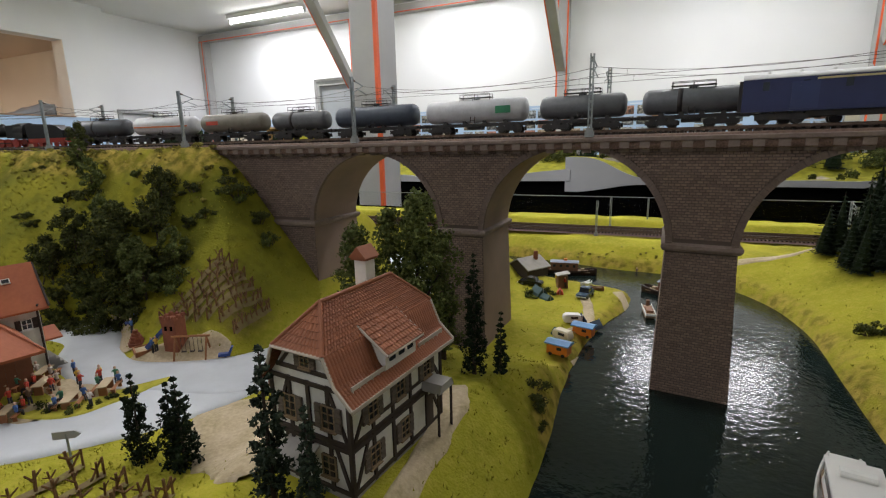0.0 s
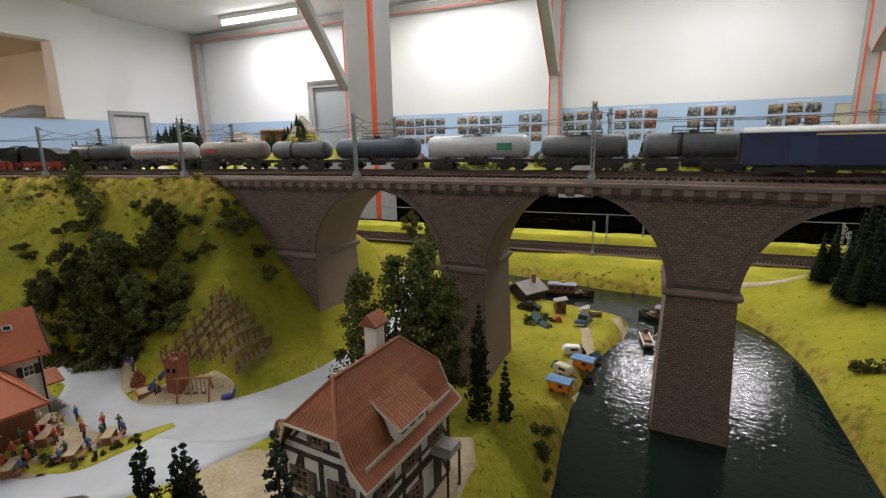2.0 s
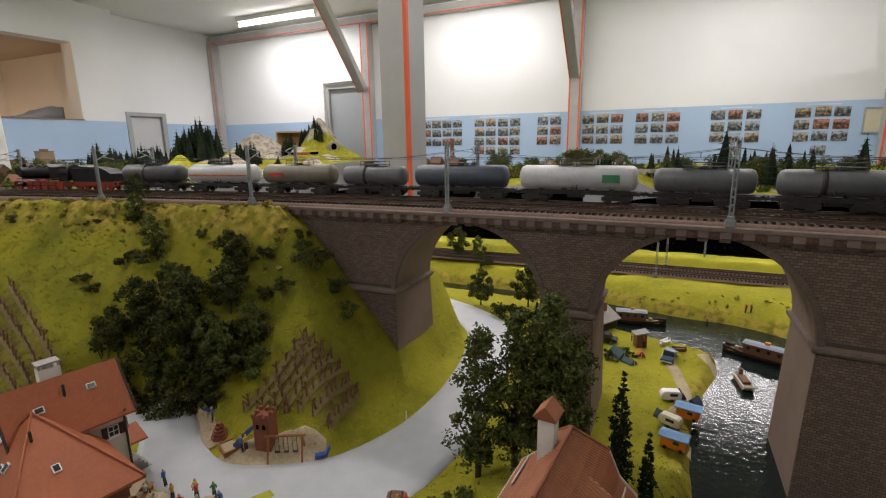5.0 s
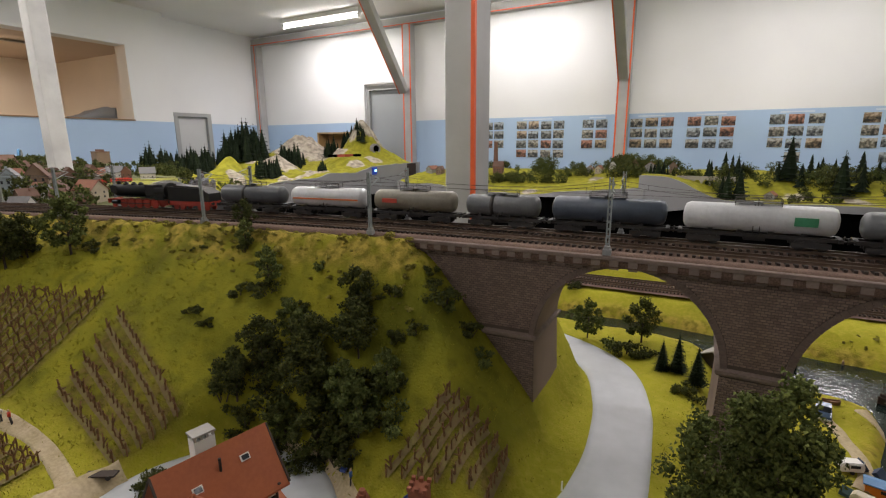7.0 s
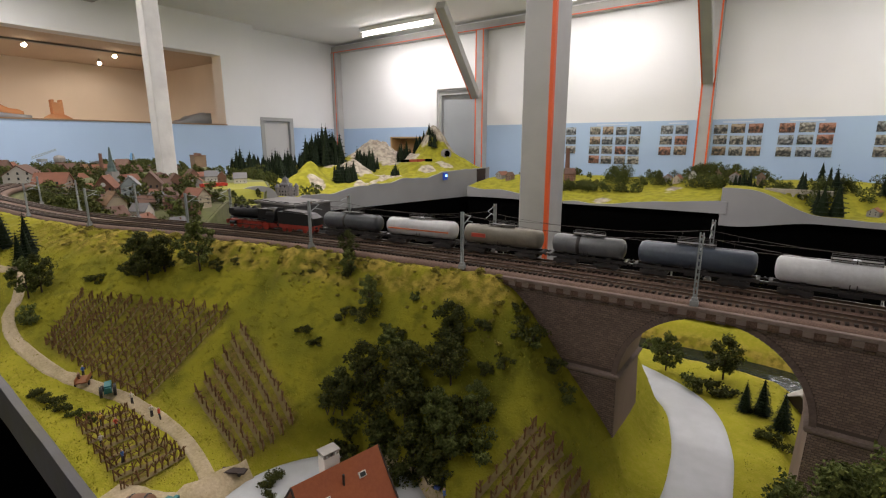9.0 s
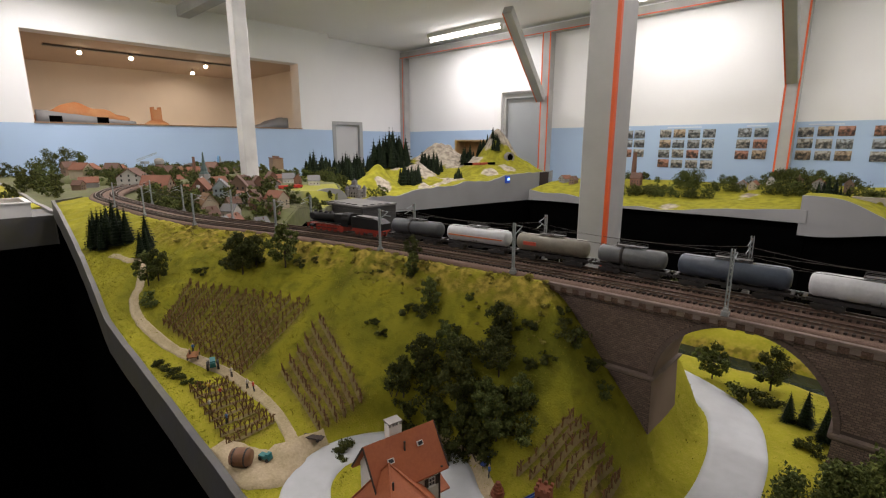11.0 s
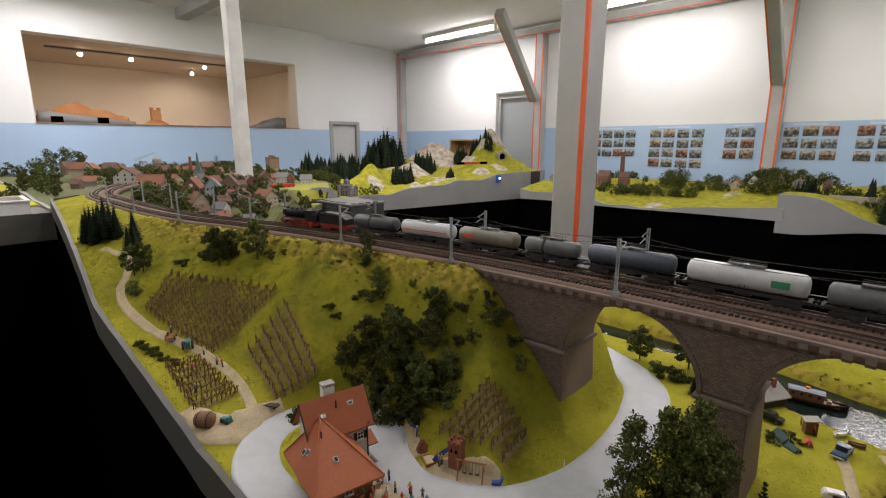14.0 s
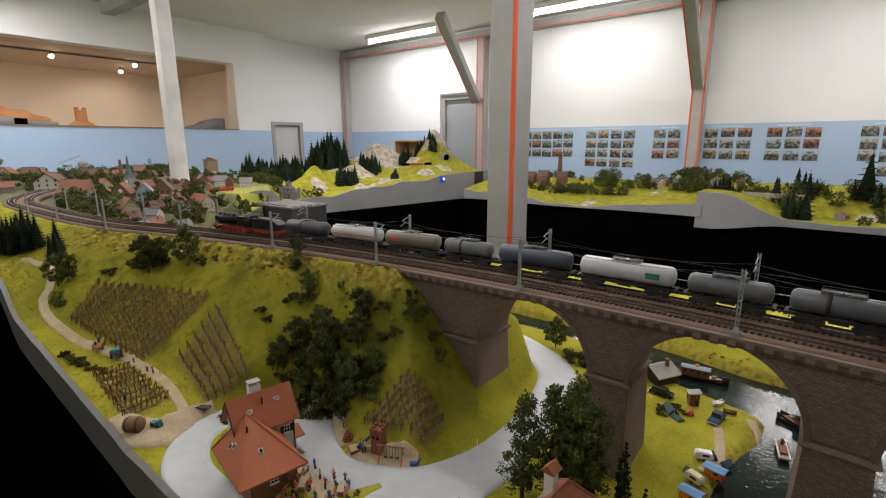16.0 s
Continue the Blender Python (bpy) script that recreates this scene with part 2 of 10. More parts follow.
# ---------------------------------------------------------------- the room
X0, X1, Y0, Y1, DADO = ROOM_X0, ROOM_X1, ROOM_Y0, ROOM_Y1, 1.838
W = 0.3
NX, JOG = ROOM_X0 + 0.20, 4.17                # the west wall stands forward up to the jog beside the door
NY0, NY1, NZ0, NZ1 = 0.70, 3.66, 1.838, 2.72  # the window-like niche in its forward part
DY0, DY1, DZ = 4.35, 4.80, 1.925              # the doorway in the west wall
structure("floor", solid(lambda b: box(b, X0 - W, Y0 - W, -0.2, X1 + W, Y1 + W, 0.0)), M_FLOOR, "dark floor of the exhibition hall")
structure("ceiling", solid(lambda b: box(b, X0 - W, Y0 - W, CEIL, X1 + W, Y1 + W, CEIL + 0.2)), M_CEIL, "plain off-white ceiling of the exhibition hall")


def wall_slab(name, boxes, mat, label):
    return structure(name, solid(*[lambda b, q=q: box(b, *q) for q in boxes]), mat, label)


wall_slab("wall_west", [(X0 - W, Y0 - W, 0, NX, JOG, DADO - 0.002), (X0 - W, JOG, 0, X0, DY0, DADO), (X0 - W, DY1, 0, X0, Y1, DADO)], M_DADO, "pale blue painted lower part of the plaster wall")
wall_slab("wall_west_upper", [(X0, Y0 - W, DADO - 0.002, NX, NY0, CEIL), (X0, NY0, NZ1, NX, NY1, CEIL), (X0, NY1, DADO - 0.002, NX, JOG, CEIL),
                              (X0 - W, JOG, DADO, X0, DY0, CEIL), (X0 - W, DY0, DZ, X0, DY1, CEIL), (X0 - W, DY1, DADO, X0, Y1, CEIL)], M_WALL, "white painted upper part of the plaster wall")
EX0, EX1, EZ = -4.66, -3.98, 2.33             # the glazed door in the north wall
wall_slab("wall_north", [(X0 - W, Y1, 0, EX0, Y1 + W, DADO), (EX1, Y1, 0, X1 + W, Y1 + W, DADO)], M_DADO, "pale blue painted lower part of the plaster wall")
wall_slab("wall_north_upper", [(X0 - W, Y1, DADO, EX0, Y1 + W, CEIL), (EX1, Y1, DADO, X1 + W, Y1 + W, CEIL), (EX0, Y1, EZ, EX1, Y1 + W, CEIL)], M_WALL, "white painted upper part of the plaster wall")
wall_slab("wall_east", [(X1, Y0 - W, 0, X1 + W, Y1, CEIL)], M_WALL, "white painted plaster wall")
wall_slab("wall_south", [(X0, Y0 - W, 0, X1, Y0, CEIL)], M_WALL, "white painted plaster wall")
# ---------------------------------------------------------------- the model landscape
WATER, ROADZ, DECK = 1.150, 1.190, 1.420


def edge_y(x):
    """The front edge of the double-track line, seen from above."""
    if x > -1.5:
        return 0.560 - 0.12 * (x + 0.3) ** 2
    y = 0.560 - 0.12 * 1.44
    far = -1.5 - x
    y -= 0.288 * 0.25 * (1 - math.exp(-far / 0.25))
    return y + 0.45 * max(0.0, far - 0.9) ** 2


def edge_dir(x):
    d = Vector((0.002, edge_y(x + 0.001) - edge_y(x - 0.001), 0)).normalized()
    return d, Vector((-d.y, d.x, 0))


RIVER = [(0.06, 0.05, 0.17), (0.036, 0.35, 0.130), (0.030, 0.52, 0.132), (0.034, 0.66, 0.129), (0.050, 0.80, 0.110), (0.030, 0.91, 0.092), (-0.03, 0.968, 0.084), (-0.13, 0.992, 0.072), (-0.33, 1.042, 0.065), (-0.60, 1.050, 0.062), (-1.3, 1.06, 0.06)]
ROAD = [(-0.57, 0.152, 0.028), (-0.64, 0.156, 0.032), (-0.715, 0.165, 0.031), (-0.770, 0.195, 0.030), (-0.797, 0.243, 0.028), (-0.793, 0.290, 0.028), (-0.762, 0.335, 0.027), (-0.715, 0.353, 0.027), (-0.66, 0.350, 0.028), (-0.61, 0.316, 0.029), (-0.54, 0.298, 0.028), (-0.47, 0.320, 0.032), (-0.405, 0.358, 0.046), (-0.376, 0.43, 0.042), (-0.370, 0.50, 0.036), (-0.372, 0.58, 0.034), (-0.385, 0.68, 0.036), (-0.425, 0.78, 0.037), (-0.53, 0.85, 0.036), (-0.70, 0.90, 0.036), (-0.95, 0.93, 0.036)]
LANE = [(-0.408, 0.352, 0.044), (-0.420, 0.312, 0.047), (-0.438, 0.262, 0.041), (-0.49, 0.195, 0.036), (-0.545, 0.160, 0.032), (-0.60, 0.152, 0.028)]


def spline(pts, steps=8):
    """A smooth line through the points (Catmull-Rom)."""
    out = []
    for i in range(len(pts) - 1):
        p = [Vector(pts[max(0, min(len(pts) - 1, i + k))]) for k in (-1, 0, 1, 2)]
        for s in range(steps):
            t = s / steps
            out.append(0.5 * ((2 * p[1]) + (p[2] - p[0]) * t + (2 * p[0] - 5 * p[1] + 4 * p[2] - p[3]) * t * t + (3 * p[1] - p[0] - 3 * p[2] + p[3]) * t ** 3))
    out.append(Vector(pts[-1]))
    return out


RIVER_LINE, ROAD_LINE, LANE_LINE = spline(RIVER), spline(ROAD), spline(LANE)


def off_line(line, x, y):
    """How far a place lies outside a band; negative inside it."""
    p = np.array([(v.x, v.y, v.z) for v in line])
    a, d = p[:-1], p[1:] - p[:-1]
    t = np.clip(((x - a[:, 0]) * d[:, 0] + (y - a[:, 1]) * d[:, 1]) / (d[:, 0] ** 2 + d[:, 1] ** 2 + 1e-12), 0, 1)
    return float((np.hypot(x - a[:, 0] - t * d[:, 0], y - a[:, 1] - t * d[:, 1]) - (a[:, 2] + t * d[:, 2])).min())


def off_grid(line, xs, ys):
    """The same for many places."""
    best = np.full(xs.shape, 9.0)
    for a, b in zip(line, line[1:]):
        dx, dy = b.x - a.x, b.y - a.y
        t = np.clip(((xs - a.x) * dx + (ys - a.y) * dy) / (dx * dx + dy * dy + 1e-12), 0, 1)
        best = np.minimum(best, np.hypot(xs - a.x - t * dx, ys - a.y - t * dy) - (a.z + t * (b.z - a.z)))
    return best


def mixf(a, b, t):
    return a + (b - a) * t


def floor_level(x):
    """The foot of the slope, rising to the west."""
    if x > -0.8:
        return ROADZ
    return ROADZ + 0.112 * (-0.8 - x) ** 0.92


def soft_min(a, b, k):
    h = max(0.0, min(1.0, 0.5 + 0.5 * (b - a) / k))
    return b + (a - b) * h - k * h * (1 - h)


def soft_max(a, b, k):
    return -soft_min(-a, -b, k)


def height(x, y, r=None, q=None):
    """The height of the ground; r and q: how far it lies outside the river and the road."""
    if r is None:
        r, q = off_line(RIVER_LINE, x, y), min(off_line(ROAD_LINE, x, y), off_line(LANE_LINE, x, y))
    d = (edge_y(x) - y) * 0.97
    base = floor_level(x)
    if d > -0.13:
        u = max(0.0, d - 0.012) / (0.19 + 0.07 * smooth01((-0.65 - x) / 0.25) + 0.05 * smooth01((-1.0 - x) / 0.5))
        top = 1.408 + 0.011 * smooth01((-0.615 - x) / 0.03) * smooth01((d + 0.006) / 0.006)
        hill = base + (top - base) * (max(0.0, 1 - u) ** 1.3)
    else:
        u = max(0.0, -0.13 - d) / 0.22
        hill = 1.16 + (1.408 - 1.16) * (max(0.0, 1 - u) ** 1.2)
    low = base if d > -0.13 else mixf(ROADZ, 1.16, smooth01((y - 0.95) / 0.1))
    end = 1.412 - 1.26 * (x + 0.622)
    z = hill
    if x > -0.95:
        z = soft_min(hill, end, 0.03)
    z = soft_max(z, low, 0.012)
    if x > -0.62:
        shelf = smooth01((x + 0.345) / 0.09) * smooth01((0.52 - y) / 0.14) * smooth01((y - 0.10) / 0.08)
        camp = smooth01((x + 0.32) / 0.06) * smooth01((y - 0.44) / 0.12)
        flat = mixf(mixf(low, 1.211, shelf), 1.162, camp)
        z = mixf(z, flat, max(shelf, camp))
        # down to the water on the house side
        if r < 0.10 and y < 0.62:
            z = min(z, WATER + 0.006 + 0.9 * max(0.0, r))
    if x > 0.02 and y < 1.14:
        up = 1.156 + 0.50 * max(0.0, r) ** 0.95
        z = mixf(z, min(up, 1.37), smooth01((x - 0.03) / 0.04))
    if y > 1.02:
        far = 1.156 + 0.62 * max(0.0, min(r, 0.055)) + 0.16 * max(0.0, r - 0.055)
        z = mixf(z, min(far, 1.198), smooth01((y - 1.02) / 0.05)) + 0.022 * smooth01((y - 1.295 - 0.03 * x) / 0.03)
    z += 0.007 * smooth01(q / 0.018) * math.exp(-(((x + 0.565) / 0.065) ** 2 + ((y - 0.228) / 0.045) ** 2) ** 2)
    rough = smooth01(q / 0.03)
    z += rough * (0.0030 * noise.noise(Vector((x * 14, y * 14, 0.3))) + 0.0022 * noise.noise(Vector((x * 37, y * 37, 1.7))))
    if d > 0.02:
        z += 0.007 * noise.noise(Vector((x * 22, y * 22, 4.0))) * smooth01((z - base) / 0.06)
    elif d > 0.0 and x < -0.63:
        z += 0.004 * noise.noise(Vector((x * 60, y * 60, 2.0)))
    if q < 0.022:
        z = mixf(ROADZ - 0.0028, z, smooth01(q / 0.022))
    if r < 0.022:
        z = mixf(WATER - 0.02, z, smooth01((r + 0.012) / 0.034))
    return z


VINEYARDS = [[(-1.045, 0.240), (-1.045, 0.385), (-1.36, 0.268), (-1.30, 0.192)], [(-1.007, 0.380), (-0.825, 0.335), (-0.850, 0.259), (-0.988, 0.275)],
             [(-0.895, 0.150), (-0.90, 0.225), (-1.06, 0.215), (-1.075, 0.160)], [(-0.575, 0.375), (-0.535, 0.445), (-0.462, 0.455), (-0.455, 0.395)],
             [(-0.42, 0.118), (-0.405, 0.190), (-0.29, 0.195), (-0.29, 0.15)]]


def in_vineyard(x, y):
    """One well inside a vineyard, falling to nought at its rim."""
    best = 0.0
    for c in VINEYARDS[:4]:
        area = sum(p[0] * q[1] - q[0] * p[1] for p, q in zip(c, c[1:] + c[:1]))
        inner = min(((q[0] - p[0]) * (y - p[1]) - (q[1] - p[1]) * (x - p[0])) / math.hypot(q[0] - p[0], q[1] - p[1]) * (1 if area > 0 else -1) for p, q in zip(c, c[1:] + c[:1]))
        best = max(best, smooth01((inner + 0.006) / 0.012))
    return best


BACK, WEST, EAST = 1.38, -2.62, 0.95


def front_y(x):
    if x < -0.55:
        return 0.118 + 0.085 * max(0.0, -1.4 - x)
    return mixf(0.118, 0.02, smooth01((x + 0.55) / 0.2))


def back_y(x):
    return BACK - 0.14 * smooth01((-0.9 - x) / 0.5) - 0.42 * smooth01((-1.25 - x) / 0.6)


def build_terrain():
    nx, ny = 470, 175
    xs = np.array([WEST + (EAST - WEST) * i / nx for i in range(nx + 1)])
    gx = np.repeat(xs[:, None], ny + 1, 1)
    lo, hi = np.array([front_y(x) for x in xs]), np.array([back_y(x) for x in xs])
    gy = lo[:, None] + (hi - lo)[:, None] * (np.arange(ny + 1) / ny)[None, :]
    gr, gq = off_grid(RIVER_LINE, gx, gy), np.minimum(off_grid(ROAD_LINE, gx, gy), off_grid(LANE_LINE, gx, gy))
    verts, faces, turf = [], [], []
    for x, y, r, q in zip(gx.ravel().tolist(), gy.ravel().tolist(), gr.ravel().tolist(), gq.ravel().tolist()):
        z = height(x, y, r, q)
        verts.append((x, y, z))
        w = smooth01((-0.40 - x) / 0.12) * smooth01((z - floor_level(x) - 0.004) / 0.03) * smooth01((edge_y(x) + 0.05 - y) / 0.05)
        w *= 0.25 + 0.75 * smooth01((x + 1.70) / 0.35)
        crest = smooth01((z - 1.375) / 0.02) * (x < -0.6) * smooth01((x + 1.9) / 0.4)
        bank = smooth01(1 - abs(r - 0.012) / 0.03) * (y > 0.4)
        turf.append((w, max(crest, bank), in_vineyard(x, y) * 0.85 if x < -0.44 and y < 0.47 else 0.0, 1.0))
    for i in range(nx):
        for j in range(ny):
            a = i * (ny + 1) + j
            faces.append((a, a + ny + 1, a + ny + 2, a + 1))
    me = bpy.data.meshes.new("ground")
    me.from_pydata(verts, [], faces)
    cover = me.color_attributes.new("cover", "FLOAT_COLOR", "POINT")
    cover.data.foreach_set("color", np.array(turf, dtype=np.float32).ravel())
    for p in me.polygons:
        p.use_smooth = True
    me.materials.append(M_GROUND)
    return me


ground = tagged(new("ground", build_terrain()), "model hillside, valley floor and river banks covered with yellow-green flock", "ground", kind="structure")


def band(name, line, mat, z_of, label, lift=0.0, cols=8, edge_noise=0.0, lo=0, hi=None):
    """A strip of road or path that follows its line."""
    verts, faces = [], []
    pts = line[lo:hi]
    for i, p in enumerate(pts):
        a, b = pts[max(0, i - 1)], pts[min(len(pts) - 1, i + 1)]
        n = Vector((-(b.y - a.y), b.x - a.x, 0)).normalized()
        for k in range(-1, cols + 2):
            s = 2 * min(cols, max(0, k)) / cols - 1
            w = p.z * (1 + edge_noise * noise.noise(Vector((p.x * 60, p.y * 60, s * 3))))
            q = Vector((p.x, p.y, 0)) + n * (w * s + (0.003 * s if k < 0 or k > cols else 0))
            verts.append((q.x, q.y, z_of(q.x, q.y) + lift - (0.004 if k < 0 or k > cols else 0)))
    for i in range(len(pts) - 1):
        for k in range(cols + 2):
            a = i * (cols + 3) + k
            faces.append((a, a + 1, a + cols + 4, a + cols + 3))
    me = bpy.data.meshes.new(name)
    me.from_pydata(verts, [], faces)
    me.materials.append(mat)
    for p in me.polygons:
        p.use_smooth = True
    return tagged(new(name, me), label, name.rstrip("_0123456789"), kind="structure")


band("lane", LANE_LINE, M_ROAD, lambda x, y: ROADZ - 0.0004, "smooth pale grey model lane past the beer garden")
band("road", ROAD_LINE, M_ROAD, lambda x, y: ROADZ, "smooth pale grey model road curving through the valley")


def water_material():
    m = material("river_water", (0.010, 0.017, 0.015), 0.025)
    nt = m.node_tree
    b = nt.nodes["Principled BSDF"]
    b.inputs["IOR"].default_value = 1.38
    co = nt.nodes.new("ShaderNodeTexCoord")
    n = nt.nodes.new("ShaderNodeTexNoise")
    n.inputs["Scale"].default_value, n.inputs["Detail"].default_value = 150.0, 2.0
    nt.links.new(co.outputs["Object"], n.inputs["Vector"])
    bp = nt.nodes.new("ShaderNodeBump")
    bp.inputs["Strength"].default_value, bp.inputs["Distance"].default_value = 0.8, 0.00055
    nt.links.new(n.outputs["Fac"], bp.inputs["Height"])
    nt.links.new(bp.outputs["Normal"], b.inputs["Normal"])
    return m


M_WATER = water_material()
structure("water", solid(lambda b: [b.faces.new([b.verts.new(v) for v in ((-0.30, 0.03, WATER), (0.5, 0.03, WATER), (0.5, 1.28, WATER), (-1.6, 1.25, WATER), (-1.6, 1.00, WATER), (-0.30, 0.95, WATER))])]), M_WATER, "dark rippled resin water of the model river")
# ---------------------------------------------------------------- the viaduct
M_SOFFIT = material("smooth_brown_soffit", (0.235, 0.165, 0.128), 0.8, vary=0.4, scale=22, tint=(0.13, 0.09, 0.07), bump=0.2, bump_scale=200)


def brick_face_material():
    """Fired clay whose bricks differ one from another, with soot stains."""
    m = material("viaduct_brick_face", (0.172, 0.120, 0.094), 0.85, vary=0.5, scale=16, tint=(0.115, 0.081, 0.064), vary2=0.25, scale2=500, bump=0.4, bump_scale=900)
    nt = m.node_tree
    b = nt.nodes["Principled BSDF"]
    src = b.inputs["Base Color"].links[0].from_socket
    geo, oi = nt.nodes.new("ShaderNodeNewGeometry"), nt.nodes.new("ShaderNodeObjectInfo")
    ad = nt.nodes.new("ShaderNodeMath")
    nt.links.new(geo.outputs["Random Per Island"], ad.inputs[0])
    nt.links.new(oi.outputs["Random"], ad.inputs[1])
    fr = nt.nodes.new("ShaderNodeMath")
    fr.operation = "FRACT"
    nt.links.new(ad.outputs[0], fr.inputs[0])
    hs = nt.nodes.new("ShaderNodeHueSaturation")
    r = nt.nodes.new("ShaderNodeMapRange")
    r.inputs[3].default_value, r.inputs[4].default_value = 0.80, 1.2
    nt.links.new(fr.outputs[0], r.inputs[0])
    nt.links.new(r.outputs[0], hs.inputs["Value"])
    nt.links.new(src, hs.inputs["Color"])
    nt.links.new(hs.outputs[0], b.inputs["Base Color"])
    return m


M_BRICKFACE = brick_face_material()
M_RINGSTONE = material("ring_stone", (0.140, 0.100, 0.082), 0.85, vary=0.5, scale=60, vary2=0.2, scale2=400, bump=0.4, bump_scale=400)
M_JOINT = material("dark_mortar", (0.095, 0.069, 0.056), 0.95, vary=0.4, scale=40, bump=0.3, bump_scale=600)
ARCHES = [(-0.476, -0.280), (-0.221, -0.018), (0.046, 0.242), (0.306, 0.502)]
SPRING, CROWN_TOP, V_WEST, V_EAST, V_DEEP = 1.309, 1.416, -0.64, 0.95, 0.104


def bend(x, y, z):
    """From along the viaduct, depth behind its face and height, to the world."""
    return Vector((x, edge_y(x) + 0.006 + y, z))


def arch_top(x):
    for a, b in ARCHES:
        if a < x < b:
            r = (b - a) / 2
            return SPRING + math.sqrt(max(0.0, r * r - (x - (a + b) / 2) ** 2))
    return None


def build_viaduct():
    root = thing("viaduct", pose(0, 0, 0), "dark brown brick railway viaduct with tall round arches over the river", "viaduct")
    bm_front, bm_back = bmesh.new(), bmesh.new()
    uvs_of = {0.0: bm_front.loops.layers.uv.new("UVMap"), V_DEEP: bm_back.loops.layers.uv.new("UVMap")}

    def quad(bm, uv, pts, uvs):
        f = bm.faces.new([bm.verts.new(p) for p in pts])
        for l, w in zip(f.loops, uvs):
            l[uv].uv = w

    soffit = [[] for _ in ARCHES]
    # spandrels: strips from the arch line to the cornice, front and back
    xs = sorted({V_WEST + (V_EAST - V_WEST) * i / 120 for i in range(121)} | {a + (b - a) * (1 - math.cos(math.pi * k / 28)) / 2 for a, b in ARCHES for k in range(29)})
    for xa, xb in zip(xs, xs[1:]):
        mid = (xa + xb) / 2
        inside = any(a < mid < b for a, b in ARCHES)
        za = (arch_top(xa) or SPRING) if inside else SPRING
        zb = (arch_top(xb) or SPRING) if inside else SPRING
        for dep, bm in ((0.0, bm_front), (V_DEEP, bm_back)):
            uv = uvs_of[dep]
            quad(bm, uv, [bend(xa, dep, za), bend(xb, dep, zb), bend(xb, dep, CROWN_TOP), bend(xa, dep, CROWN_TOP)], [(xa, za), (xb, zb), (xb, CROWN_TOP), (xa, CROWN_TOP)])
        if inside:
            soffit[[a < mid < b for a, b in ARCHES].index(True)].append([bend(xa, 0, za), bend(xa, V_DEEP, za), bend(xb, V_DEEP, zb), bend(xb, 0, zb)])
    part("spandrel_wall", bm_front, M_JOINT, root)
    part("spandrel_wall", bm_back, M_BRICK, root)
    for k in range(len(ARCHES)):
        bm = bmesh.new()
        for q in soffit[k]:
            bm.faces.new([bm.verts.new(p) for p in q])
        bmesh.ops.remove_doubles(bm, verts=bm.verts, dist=1e-6)
        part("arch_soffit", bm, M_SOFFIT, root, "smooth brown underside of the arch")

    # piers taper outwards to the foot
    edges = [V_WEST] + [v for ab in ARCHES for v in ab] + [V_EAST]
    for k in range(0, len(edges), 2):
        a, b = edges[k], edges[k + 1]
        foot = 1.12
        t = 0.006
        bm = bmesh.new()
        uv = bm.loops.layers.uv.new("UVMap")
        rows = []
        for z, o in ((foot, t), (SPRING, 0.0)):
            nseg = max(1, int((b - a) / 0.06))
            ring = [(a - o + (b - a + 2 * o) * i / nseg, -o) for i in range(nseg + 1)] + [(b + o - (b - a + 2 * o) * i / nseg, V_DEEP + o) for i in range(nseg + 1)]
            rows.append([(bend(x, y, z), x, y, z) for x, y in ring])
        n = len(rows[0])
        run = 0.0
        for i in range(n):
            j = (i + 1) % n
            p = [rows[0][i], rows[0][j], rows[1][j], rows[1][i]]
            w = (p[1][0] - p[0][0]).length
            f = bm.faces.new([bm.verts.new(q[0]) for q in p])
            for l, q in zip(f.loops, ((run, foot), (run + w, foot), (run + w, SPRING), (run, SPRING))):
                l[uv].uv = q
            run += w
        bmesh.ops.remove_doubles(bm, verts=bm.verts, dist=1e-6)
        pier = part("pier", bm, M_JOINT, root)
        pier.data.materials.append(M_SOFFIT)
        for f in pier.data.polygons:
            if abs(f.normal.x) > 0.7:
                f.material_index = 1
        # string course at the springing
        bm = bmesh.new()
        o = 0.0045
        nseg = max(1, int((b - a) / 0.06))
        prof = ((0.0, SPRING - 0.004), (o * 0.6, SPRING - 0.003), (o, SPRING), (o, SPRING + 0.003), (0.0, SPRING + 0.005))
        rings = []
        for q, z in prof:
            ring = [(a - q + (b - a + 2 * q) * i / nseg, -q) for i in range(nseg + 1)] + [(b + q - (b - a + 2 * q) * i / nseg, V_DEEP + q) for i in range(nseg + 1)]
            rings.append([bm.verts.new(bend(x, y, z)) for x, y in ring])
        for r0, r1 in zip(rings, rings[1:]):
            for i in range(len(r0)):
                j = (i + 1) % len(r0)
                bm.faces.new((r0[i], r0[j], r1[j], r1[i]))
        part("string_course", bm, M_CORNICE, root)
    # arch rings, slightly proud
    for a, b in ARCHES:
        c, r = (a + b) / 2, (b - a) / 2
        nst = 54
        me_done = False
        for k in range(nst):
            bm = bmesh.new()
            g = 0.04
            w0, w1 = math.pi * (k + g) / nst, math.pi * (k + 1 - g) / nst
            pts = []
            for w, rr in ((w0, r - 0.0004), (w1, r - 0.0004), (w1, r + 0.0060), (w0, r + 0.0060)):
                pts.append((c - rr * math.cos(w), SPRING + rr * math.sin(w)))
            va = [bm.verts.new(bend(x, -0.0018, z)) for x, z in pts]
            vb = [bm.verts.new(bend(x, 0.004, z)) for x, z in pts]
            bm.faces.new(va)
            for i in range(4):
                j = (i + 1) % 4
                bm.faces.new((va[j], va[i], vb[i], vb[j]))
            part("arch_stone", bm, M_RINGSTONE, root)
    # cornice slab and corbels
    n = 160
